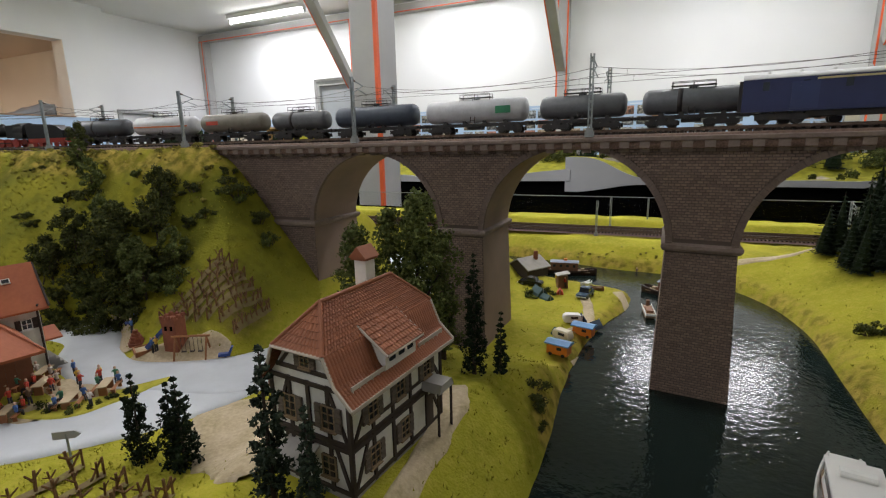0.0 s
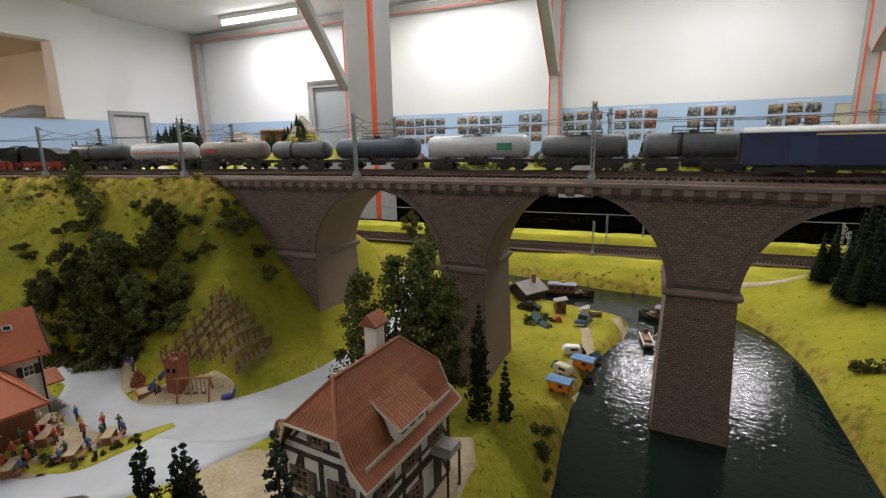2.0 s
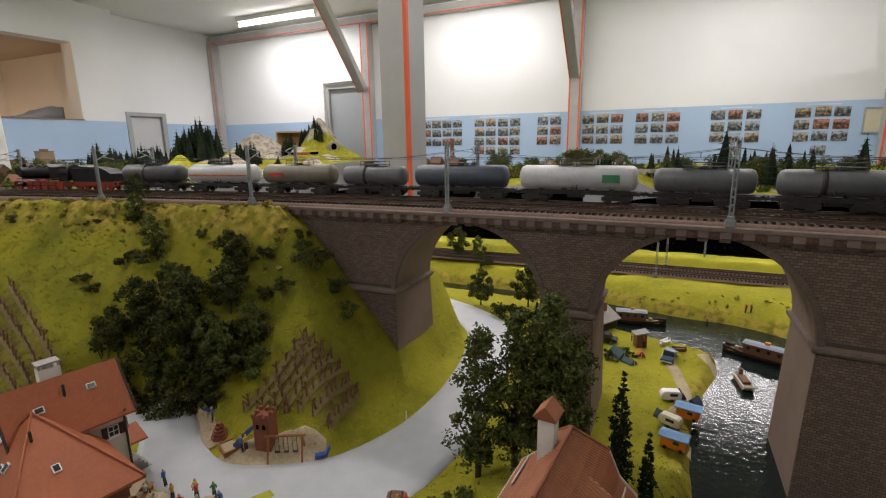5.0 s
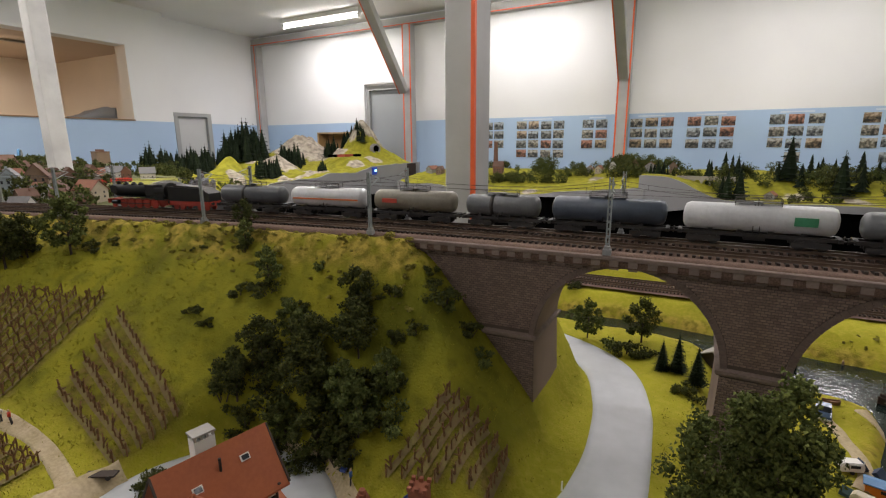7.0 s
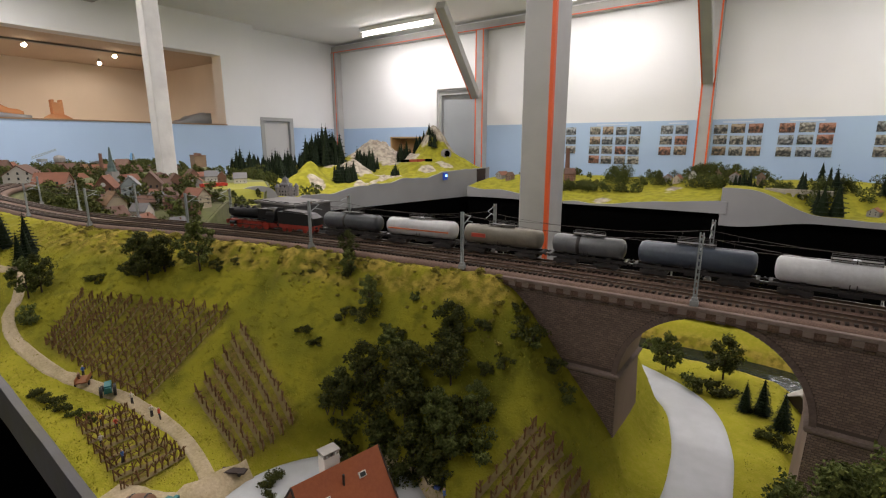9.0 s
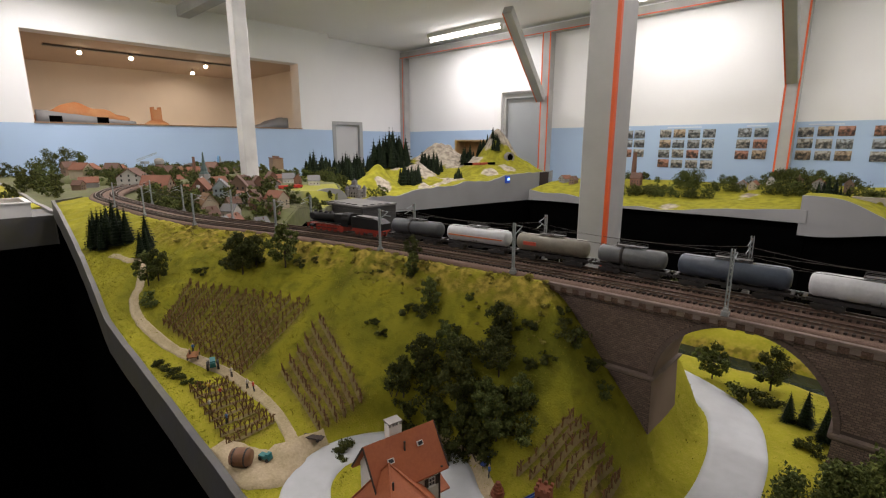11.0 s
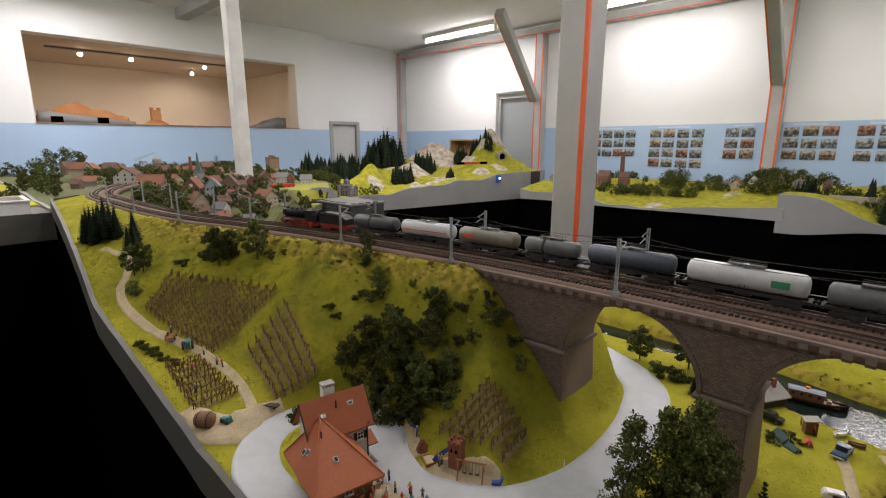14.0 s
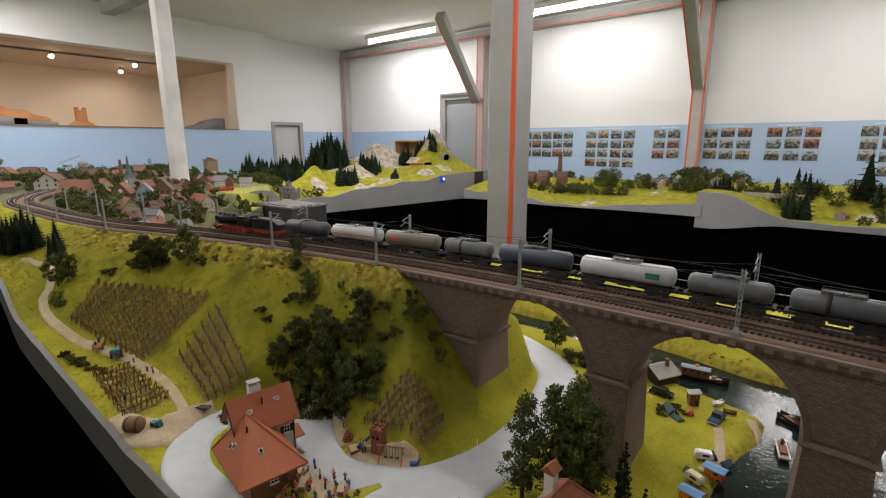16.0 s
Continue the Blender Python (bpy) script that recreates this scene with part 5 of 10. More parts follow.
x = 0.03
for i, (ln, cream, lab) in enumerate(((0.195, False, "dark blue baggage coach with a white roof"), (0.242, True, "cream and dark blue express coach with a white roof"), (0.242, True, "cream and dark blue express coach with a white roof"))):
    cc = coach(ln, cream, lab)
    cc.matrix_basis = on_track(x + ln / 2, TRACK[0])
    x += ln + 0.004
# ---------------------------------------------------------------- boards, fascias and drapes
def strip(name, pts, label, mat, thick=0.012, parent=None):
    """An upright board that follows (x, y, bottom, top) and has thickness to its left."""
    bm = bmesh.new()
    rows = []
    for i, (x, y, lo, hi) in enumerate(pts):
        a, b = pts[max(0, i - 1)], pts[min(len(pts) - 1, i + 1)]
        n = Vector((-(b[1] - a[1]), b[0] - a[0], 0)).normalized() * thick
        rows.append([bm.verts.new(v) for v in ((x, y, lo), (x, y, hi), (x + n.x, y + n.y, hi), (x + n.x, y + n.y, lo))])
    for r0, r1 in zip(rows, rows[1:]):
        for i in range(4):
            j = (i + 1) % 4
            bm.faces.new((r0[i], r0[j], r1[j], r1[i]))
    bm.faces.new(rows[0][::-1])
    bm.faces.new(rows[-1])
    ob = part(name, bm, mat, parent)
    if parent is None:
        tagged(ob, label, name.rstrip("_0123456789").replace("_", " "), kind="structure")
    return ob


M_EDGE = material("scuffed_fascia_edge", (0.075, 0.073, 0.075), 0.55, vary=0.7, scale=14, tint=(0.075, 0.07, 0.03), bump=0.2, bump_scale=60)
xs = [WEST + (0.9 - WEST) * i / 60 for i in range(61)]
strip("fascia_1", [(x, front_y(x) - 0.002, height(x, front_y(x)) - 0.055, height(x, front_y(x)) + 0.012) for x in reversed(xs)], "scuffed grey front board along the model landscape", M_EDGE, -0.010)
strip("drape_1", [(x, front_y(x) + 0.003, 0.0, height(x, front_y(x)) - 0.04) for x in xs], "black cloth hanging below the model landscape", M_BLACK, 0.01)
strip("fascia_2", [(x, back_y(x) + 0.003, 0.0, height(x, back_y(x)) + 0.002) for x in xs], "black board behind the model landscape", M_BLACK, 0.01)
strip("fascia_3", [(WEST - 0.004, front_y(WEST), 1.02, height(WEST, front_y(WEST)) + 0.01), (WEST - 0.004, 0.32, 1.02, height(WEST, 0.32) + 0.004)], "grey end board of the model landscape", M_EDGE, 0.01)


def module(name, outline, z_front, fn, label, mat, nx=60, ny=40, cover=None):
    """Modelled ground on a board between a front line and a back line."""
    bm = bmesh.new()
    g = []
    for i in range(nx + 1):
        (ax, ay), (bx, by) = outline(i / nx)
        row = []
        for j in range(ny + 1):
            x, y = mixf(ax, bx, j / ny), mixf(ay, by, j / ny)
            row.append(bm.verts.new((x, y, fn(x, y))))
        g.append(row)
    for i in range(nx):
        for j in range(ny):
            bm.faces.new((g[i][j], g[i + 1][j], g[i + 1][j + 1], g[i][j + 1]))
    edge = [v.co.copy() for v in [r[0] for r in g]]
    spots = [cover(v.co.x, v.co.y) if cover else 0.0 for v in bm.verts]
    ob = part(name, bm, mat, None, "", True)
    layer = ob.data.color_attributes.new("cover", "FLOAT_COLOR", "POINT")
    for d, c in zip(layer.data, spots):
        d.color = (c, c, c, 1.0)
    tagged(ob, label, name.rstrip("_0123456789"), kind="structure")
    strip(name + "_fascia", [(p.x, p.y, z_front(i / nx), p.z + 0.004) for i, p in enumerate(edge)], "grey painted front board below the modelled ground", M_FASCIA, -0.015)
    strip(name + "_drape", [(p.x + (0.012 if name == "mountain" else 0), p.y + (0.03 if name != "mountain" else 0), 0.0, z_front(i / nx) - 0.001) for i, p in enumerate(edge)], "black cloth hanging below the front board", M_BLACK, -0.01)
    return edge


def hills(x, y, peaks):
    return sum(h * math.exp(-((x - px) ** 2 + (y - py) ** 2) / (r * r)) for px, py, h, r in peaks)


def rock_and_flock(name):
    """Bright flock with bare rock where the ground is steep or stained."""
    m = material(name, (0.36, 0.33, 0.04), 0.95, spec=0.1)
    nt = m.node_tree
    b = nt.nodes["Principled BSDF"]
    co = nt.nodes.new("ShaderNodeTexCoord")
    n = nt.nodes.new("ShaderNodeTexNoise")
    n.inputs["Scale"].default_value, n.inputs["Detail"].default_value = 9.0, 6.0
    nt.links.new(co.outputs["Object"], n.inputs["Vector"])
    at = nt.nodes.new("ShaderNodeVertexColor")
    at.layer_name = "cover"
    sc = nt.nodes.new("ShaderNodeSeparateColor")
    nt.links.new(at.outputs["Color"], sc.inputs[0])
    add = nt.nodes.new("ShaderNodeMath")
    add.operation = "MULTIPLY_ADD"
    nt.links.new(n.outputs["Fac"], add.inputs[0])
    add.inputs[1].default_value = 0.9
    nt.links.new(sc.outputs[0], add.inputs[2])
    r = nt.nodes.new("ShaderNodeMapRange")
    r.inputs[1].default_value, r.inputs[2].default_value = 0.80, 0.92
    nt.links.new(add.outputs[0], r.inputs[0])
    mx = nt.nodes.new("ShaderNodeMix")
    mx.data_type = "RGBA"
    nt.links.new(r.outputs[0], mx.inputs[0])
    n2 = nt.nodes.new("ShaderNodeTexNoise")
    n2.inputs["Scale"].default_value, n2.inputs["Detail"].default_value = 20.0, 8.0
    nt.links.new(co.outputs["Object"], n2.inputs["Vector"])
    for s, cols in ((6, ((0.28, 0.265, 0.026), (0.19, 0.185, 0.020))), (7, ((0.43, 0.385, 0.31), (0.24, 0.205, 0.165)))):
        q = nt.nodes.new("ShaderNodeValToRGB")
        q.color_ramp.elements[0].position, q.color_ramp.elements[1].position = 0.4, 0.62
        q.color_ramp.elements[0].color, q.color_ramp.elements[1].color = (*cols[0], 1), (*cols[1], 1)
        nt.links.new(n2.outputs["Fac"], q.inputs[0])
        nt.links.new(q.outputs[0], mx.inputs[s])
    nt.links.new(mx.outputs[2], b.inputs["Base Color"])
    bp = nt.nodes.new("ShaderNodeBump")
    bp.inputs["Strength"].default_value, bp.inputs["Distance"].default_value = 0.5, 0.006
    nt.links.new(n2.outputs["Fac"], bp.inputs["Height"])
    nt.links.new(bp.outputs["Normal"], b.inputs["Normal"])
    return m


M_ROCKY = rock_and_flock("rock_and_flock")
MOUNT = [(-3.78, 4.54, 0.33, 0.17), (-3.70, 4.50, 0.12, 0.45), (-4.55, 4.35, 0.30, 0.30), (-4.75, 3.70, 0.19, 0.30), (-4.2, 3.3, 0.08, 0.25), (-4.9, 2.95, 0.10, 0.25), (-4.1, 4.9, 0.10, 0.4)]
MOUNT += [(-3.92, 2.86, 0.15, 0.11), (-3.80, 2.70, 0.09, 0.16), (-4.10, 2.55, 0.06, 0.12), (-3.98, 3.47, 0.12, 0.15), (-3.82, 4.18, 0.09, 0.10), (-3.60, 3.98, 0.05, 0.18)]
ROCK = [(-4.50, 4.30, 0.9, 0.34), (-3.80, 4.55, 0.9, 0.15), (-4.1, 4.2, 0.5, 0.12), (-4.35, 3.95, 0.6, 0.10), (-3.60, 3.56, 0.95, 0.12), (-3.50, 3.16, 0.95, 0.09), (-3.42, 3.00, 0.8, 0.07), (-3.93, 3.42, 1.0, 0.16), (-4.25, 3.45, 0.9, 0.12), (-3.42, 4.25, 0.8, 0.09), (-3.66, 2.72, 0.75, 0.08), (-3.42, 3.95, 0.85, 0.09), (-3.46, 3.36, 0.8, 0.08), (-3.82, 4.17, 0.8, 0.10), (-3.62, 4.66, 0.7, 0.09), (-3.50, 2.38, 0.6, 0.07)]
EDGE = [(2.1, 1.212), (2.3, 1.205), (2.53, 1.189), (2.85, 1.237), (3.06, 1.246), (3.19, 1.242), (3.40, 1.280), (3.56, 1.274), (3.71, 1.264), (3.82, 1.285), (3.96, 1.315), (4.3, 1.325), (4.63, 1.328), (5.2, 1.33)]


def edge_z(y):
    """Height of the sawn top edge of the mountain's front board."""
    for (y0, z0), (y1, z1) in zip(EDGE, EDGE[1:]):
        if y <= y1:
            return mixf(z0, z1, smooth01((y - y0) / (y1 - y0)))
    return EDGE[-1][1]


def mount_z(x, y):
    k = max(0.0, min(1.0, (y - 2.45) / 2.3))
    inner = smooth01((-3.2 + 0.08 * (1 - k) - x) / 0.35)
    rock = hills(x, y, ROCK)
    base = mixf(edge_z(y), max(edge_z(y), 1.185 + 0.165 * k), inner)
    base += 0.11 * smooth01((-3.55 - x) / 0.3) * (1 - smooth01((y - 2.2) / 0.9))
    return base + inner * (hills(x, y, MOUNT) + 0.02 * noise.noise(Vector((x * 4, y * 4, 0))) + (0.012 + 0.045 * min(1.0, rock)) * noise.noise(Vector((x * 13, y * 13, 3))) + 0.02 * min(1.0, rock) * noise.noise(Vector((x * 29, y * 29, 9)))) + 0.005 * noise.noise(Vector((0, y * 11, 7))) * (1 - inner)


module("mountain", lambda s: ((-3.385 + 0.225 * s, 2.16 + 2.54 * s), (-5.6, 2.16 + 2.74 * s)), lambda s: 1.076 - 0.04 * s, mount_z, "bright flock mountain landscape with bare rock faces", M_ROCKY, 150, 130, lambda x, y: 1.25 * hills(x, y, ROCK))
strip("mountain_side", [(-3.16, 4.70, 1.04, 1.326), (-3.30, 5.0, 1.04, 1.326)], "grey end board of the mountain landscape", M_FASCIA)
tagged(part("dark_opening", solid(lambda b: cbox(b, 0, 0, 0, 0.010, 0.15, 0.235, pose(-3.153, 4.575, 1.208, 0, 0, -5))), material("brown_opening", (0.03, 0.018, 0.012), 0.8)), "dark brown rectangular opening in the grey front board", "opening")
sw = thing("switch_panel", pose(-3.206, 3.965, 1.274, 0, 0, -5), "small blue push-button panel with a glowing dot", "switch panel")
part("plate", solid(lambda b: cbox(b, 0, 0, 0, 0.02, 0.06, 0.07)), material("panel_blue", (0.02, 0.08, 0.5), 0.4), sw)
part("button", solid(lambda b: cbox(b, 0.012, 0.006, 0.004, 0.01, 0.02, 0.02)), glow("button_glow", (0.3, 0.6, 1.0), 4.0), sw)

FARM = [(-2.3, 4.9, 0.04, 0.4), (-1.3, 4.9, 0.04, 0.4), (-0.75, 4.7, 0.14, 0.32), (0.7, 4.9, 0.06, 0.5)]
FARM_ROCK = [(-1.62, 3.98, 0.6, 0.12), (-1.15, 4.35, 0.5, 0.12), (0.25, 4.02, 0.6, 0.10), (0.55, 3.95, 0.6, 0.12), (0.9, 3.9, 0.6, 0.14)]


def farm_z(x, y):
    front = mixf(1.115, 1.20, smooth01((x + 1.7) / 0.9)) + 0.022 * noise.noise(Vector((x * 3.4, 0, 5)))
    return mixf(front, 1.235, smooth01((y - 3.8) / 0.9)) + smooth01((y - 3.9) / 0.3) * hills(x, y, FARM) + 0.012 * noise.noise(Vector((x * 5, y * 5, 11)))


def farm2_z(x, y):
    mound = smooth01((x + 0.80) / 0.05) * smooth01((-0.16 - x) / 0.42)
    front = mixf(1.150, 1.30, mound)
    return mixf(front, 1.27, smooth01((y - 3.95) / 0.35)) + 0.012 * noise.noise(Vector((x * 5, y * 5, 11)))


module("farmland", lambda s: ((-3.05 + 2.37 * s, 4.15 - 0.42 * s + 0.06 * math.sin(s * 9) * (1 - s)), (-3.05 + 2.35 * s, 5.5)), lambda s: 1.065 + 0.065 * s, farm_z, "hilly flock farmland with trees and a village", M_ROCKY, 90, 50, lambda x, y: hills(x, y, FARM_ROCK))
module("farmland_2", lambda s: ((-0.72 + 3.2 * s, 3.74 - 0.10 * s), (-0.72 + 3.2 * s, 5.4)), lambda s: 1.05 + 0.06 * smooth01((s - 0.02) / 0.15), farm2_z, "flock landscape with a railway arcade beyond the hall's aisle", M_ROCKY, 110, 40, lambda x, y: hills(x, y, FARM_ROCK))

# town ground


def town_front(x):
    return edge_y(x) + 0.122 if x > -2.63 else 0.235


def town_back(x):
    if x > -3.1:
        return mixf(0.64, 1.85, (-1.95 - x) / 1.15)
    return min(2.14, 1.85 + 0.6 * (-3.1 - x))


def town_z(x, y):
    d = y - edge_y(x) - 0.06
    base = 1.330 + 0.03 * smooth01((-3.9 - x) / 1.0) + 0.012 * noise.noise(Vector((x * 3, y * 3, 5)))
    if d < 0:
        base = 1.368 + 0.01 * noise.noise(Vector((x * 3, y * 3, 5)))
    base -= 0.07 * smooth01((x + 2.55) / 0.4) * smooth01((d - 0.1) / 0.2) + 0.09 * smooth01((x + 3.04) / 0.05) * smooth01((-2.5 - x) / 0.1) * smooth01((d - 0.55) / 0.3)
    return mixf(1.403, base, smooth01((abs(d) - 0.062) / 0.13))


M_TOWN = material("town_ground", (0.085, 0.095, 0.026), 0.95, vary=0.7, scale=7, tint=(0.10, 0.088, 0.06), vary2=0.4, scale2=40, bump=0.6, bump_scale=150)


def town_lawn(x, y):
    """Where the town's ground is bright lawn instead of paving and shrubs."""
    return smooth01((x + 3.50) / 0.12) * smooth01((y - 1.50 - 0.04 * noise.noise(Vector((x * 9, y * 9, 2)))) / 0.10)


def lawn_mix(m):
    nt = m.node_tree
    b = nt.nodes["Principled BSDF"]
    src = b.inputs["Base Color"].links[0].from_socket
    at, mx = nt.nodes.new("ShaderNodeVertexColor"), nt.nodes.new("ShaderNodeMix")
    at.layer_name, mx.data_type = "cover", "RGBA"
    mx.inputs[7].default_value = (0.24, 0.235, 0.03, 1)
    nt.links.new(at.outputs["Color"], mx.inputs[0])
    nt.links.new(src, mx.inputs[6])
    nt.links.new(mx.outputs[2], b.inputs["Base Color"])


lawn_mix(M_TOWN)
module("town_ground", lambda s: ((-5.6 + 3.65 * s, town_front(-5.6 + 3.65 * s)), (-5.6 + 3.65 * s, town_back(-5.6 + 3.65 * s))), lambda s: 1.2, town_z, "flock and paved ground below the model town", M_TOWN, 130, 70, town_lawn)
tx = [-1.95 - 1.49 * i / 30 for i in range(31)]
strip("town_side", [(x, town_back(x) + 0.004, town_z(x, town_back(x)) - 0.10, town_z(x, town_back(x)) + 0.002) for x in tx], "flock covered side slope of the town", M_TOWN, -0.012)
dome = part("end_board", solid(lambda b: prism(b, [(-0.135, -0.02), (0.135, -0.02)] + [(0.135 * math.cos(math.pi * k / 16), 0.088 * math.sin(math.pi * k / 16) ** 0.8) for k in range(17)], 0.016, pose(-3.035, 1.725, 1.252, 0, 0, 80))), M_FASCIA)
tagged(dome, "grey half-round end board of the town's green bank", "end board")
# dark open module beside the town, with round holes along its top edge
M_DARKBOX = material("dark_grey_box", (0.030, 0.029, 0.028), 0.7, vary=0.4, scale=8)
M_BOXTOP = material("worn_grey_top_board", (0.13, 0.125, 0.12), 0.7, vary=0.4, scale=12)
gap = thing("module_box", pose(0, 0, 0), "dark grey module box with round holes along its top edge", "module box")
part("body", solid(lambda b: box(b, -2.99, 1.66, 0.9, -2.58, 1.92, 1.252)), M_DARKBOX, gap)
part("top", solid(lambda b: box(b, -2.995, 1.655, 1.252, -2.575, 1.925, 1.262)), M_BOXTOP, gap, "grey top board")
hole = mesh_of("hole", solid(lambda b: lathe(b, [(0.0, 0.0006), (0.019, 0.0006), (0.019, -0.004)], 14)), M_BLACK)
for k in range(5):
    piece("hole", hole, gap, pose(-2.95 + 0.062 * k, 1.69, 1.2625))
for k in range(4):
    piece("hole", hole, gap, pose(-2.61, 1.70 + 0.058 * k, 1.2625))
strip("town_drape", [(x, town_back(x) - 0.01, 0.0, town_z(x, town_back(x)) - 0.006) for x in tx] + [(-3.41, 2.15, 0.0, 1.15)], "black cloth hanging below the town's side board", M_BLACK)
# neighbouring board at the west end, with a station hall
nb = thing("west_board", pose(0, 0, 0), "grey box board beside the landscape with a black cloth below", "board", kind="structure")
part("box", solid(lambda b: box(b, -5.6, -1.2, 1.245, -2.632, 0.228, 1.358)), M_EDGE, nb)
part("drape", solid(lambda b: box(b, -5.58, -1.18, 0.0, -2.602, 0.224, 1.2445)), M_BLACK, nb)
M_HALLWHITE = material("white_hall_frame", (0.66, 0.66, 0.64), 0.6, vary=0.2, scale=20)
part("lawn", solid(lambda b: box(b, -5.6, -1.2, 1.358, -2.92, 0.228, 1.364)), M_GRASS, nb, "bright flock lawn")
hall = thing("station_hall", pose(-2.765, -0.02, 1.358), "low white model hall with an open roof frame", "model hall")
part("wall", solid(lambda b: box(b, -0.12, -0.32, 0, 0.12, 0.18, 0.012), lambda b: box(b, 0.112, -0.32, 0.012, 0.12, 0.18, 0.05), lambda b: box(b, -0.12, 0.172, 0.012, 0.112, 0.18, 0.05), lambda b: box(b, -0.12, -0.32, 0.012, -0.112, 0.172, 0.05)), M_HALLWHITE, hall)
part("roof_frame", solid(lambda b: box(b, 0.098, -0.32, 0.05, 0.125, 0.185, 0.055), lambda b: box(b, -0.125, -0.32, 0.05, -0.108, 0.185, 0.055), lambda b: box(b, -0.108, 0.168, 0.05, 0.098, 0.185, 0.055)), M_HALLWHITE, hall)
for k in range(8):
    part("rafter", solid(lambda b: box(b, -0.108, -0.31 + 0.055 * k, 0.050, 0.098, -0.306 + 0.055 * k, 0.054)), M_HALLWHITE, hall)
part("rubble", solid(lambda b: box(b, -0.11, -0.31, 0.012, 0.11, 0.17, 0.022)), M_SAND, hall, "brown floor of the hall")
# ---------------------------------------------------------------- houses by the road
M_PLASTER = material("old_white_plaster", (0.66, 0.64, 0.58), 0.85, vary=0.25, scale=50, vary2=0.1, scale2=300, bump=0.3, bump_scale=500)
M_BEAM = material("dark_timber", (0.035, 0.022, 0.016), 0.7, vary=0.3, scale=200, tint=(0.06, 0.04, 0.03))
M_SHUTTER = material("weathered_shutter", (0.13, 0.10, 0.075), 0.7, vary=0.3, scale=150)
M_TILE = material("red_roof_tile", (0.31, 0.100, 0.036), 0.7, vary=0.5, scale=60, tint=(0.18, 0.060, 0.024), vary2=0.1, scale2=400, random=0.35)
M_TILE2 = material("orange_roof", (0.33, 0.088, 0.026), 0.65, vary=0.35, scale=45, tint=(0.24, 0.06, 0.03), vary2=0.15, scale2=300, bump=0.4, bump_scale=600)
M_VERGE = material("pale_verge_board", (0.50, 0.44, 0.36), 0.7, vary=0.3, scale=120)
M_BROWNWOOD = material("brown_boarding", (0.19, 0.065, 0.025), 0.6, vary=0.3, scale=80, bump=0.4, bump_scale=300)
M_PANE = material("dark_pane", (0.03, 0.035, 0.04), 0.12)
M_WFRAME = material("white_window_frame", (0.75, 0.75, 0.72), 0.5)
M_BROWNFRAME = material("brown_window_frame", (0.22, 0.15, 0.08), 0.6)
M_GREYSLATE = material("grey_stone_slab", (0.33, 0.31, 0.28), 0.8, vary=0.3, scale=90)


def window_unit(parent, m, w, h, frame_mat, shutters=None, bars=(1, 2)):
    """A window on a wall that faces -y in m."""
    win = part("window", solid(lambda b: cbox(b, 0, -0.0003, 0, w, 0.001, h, m)), M_PANE, parent)
    t = 0.0007
    fr = bmesh.new()
    for s in (-1, 1):
        cbox(fr, s * (w / 2 - t / 2), -0.0010, 0, t, 0.0014, h, m)
        cbox(fr, 0, -0.0010, s * (h / 2 - t / 2), w - 2 * t, 0.0014, t, m)
    for i in range(bars[0]):
        cbox(fr, w * ((i + 1) / (bars[0] + 1) - 0.5), -0.0010, 0, t * 0.7, 0.0012, h - 2 * t, m)
    for i in range(bars[1]):
        cbox(fr, 0, -0.0011, h * ((i + 1) / (bars[1] + 1) - 0.5), w - 2 * t, 0.0009, t * 0.7, m)
    part("window_frame", fr, frame_mat, win)
    part("window_sill", solid(lambda b: cbox(b, 0, -0.0012, -h / 2 - 0.0006, w + 0.002, 0.0026, 0.001, m)), frame_mat, win)
    if shutters:
        for s in (-1, 1):
            part("shutter", solid(lambda b: cbox(b, s * (w * 0.78), -0.0010, 0, w * 0.5, 0.0013, h, m), lambda b: [cbox(b, s * (w * 0.78), -0.0018, h * (k / 4 - 0.375), w * 0.42, 0.0006, h * 0.12, m) for k in range(4)]), shutters, win)


def tile_rows(parent, p0, p1, p2, p3, rows, cols, name="tile_course"):
    """Courses of tiles over a roof face: eave p0 to p1, ridge p3 to p2; each course is a lapped strip with rounded pans."""
    p0, p1, p2, p3 = (Vector(p) for p in (p0, p1, p2, p3))
    nrm = (p1 - p0).cross(p3 - p0).normalized()
    for r in range(rows):
        a0, a1 = p0.lerp(p3, r / rows), p1.lerp(p2, r / rows)
        b0, b1 = p0.lerp(p3, (r + 1.25) / rows if r < rows - 1 else 1.0), p1.lerp(p2, (r + 1.25) / rows if r < rows - 1 else 1.0)
        n = max(4, int(cols * (a1 - a0).length / max(1e-6, (p1 - p0).length)))
        bm = bmesh.new()
        low, up = [], []
        for i in range(n * 3 + 1):
            u = i / (n * 3)
            wave = 0.00035 * math.sin(2 * math.pi * (i % 3) / 3 + 0.6)
            low.append((bm.verts.new(a0.lerp(a1, u) + nrm * (0.0011 + wave)), bm.verts.new(a0.lerp(a1, u) - nrm * 0.0004)))
            up.append(bm.verts.new(b0.lerp(b1, u) + nrm * (0.0002 + wave * 0.6)))
        for i in range(n * 3):
            bm.faces.new((low[i][0], low[i + 1][0], up[i + 1], up[i]))
            bm.faces.new((low[i][1], low[i + 1][1], low[i + 1][0], low[i][0]))
        part(name, bm, M_TILE, parent)


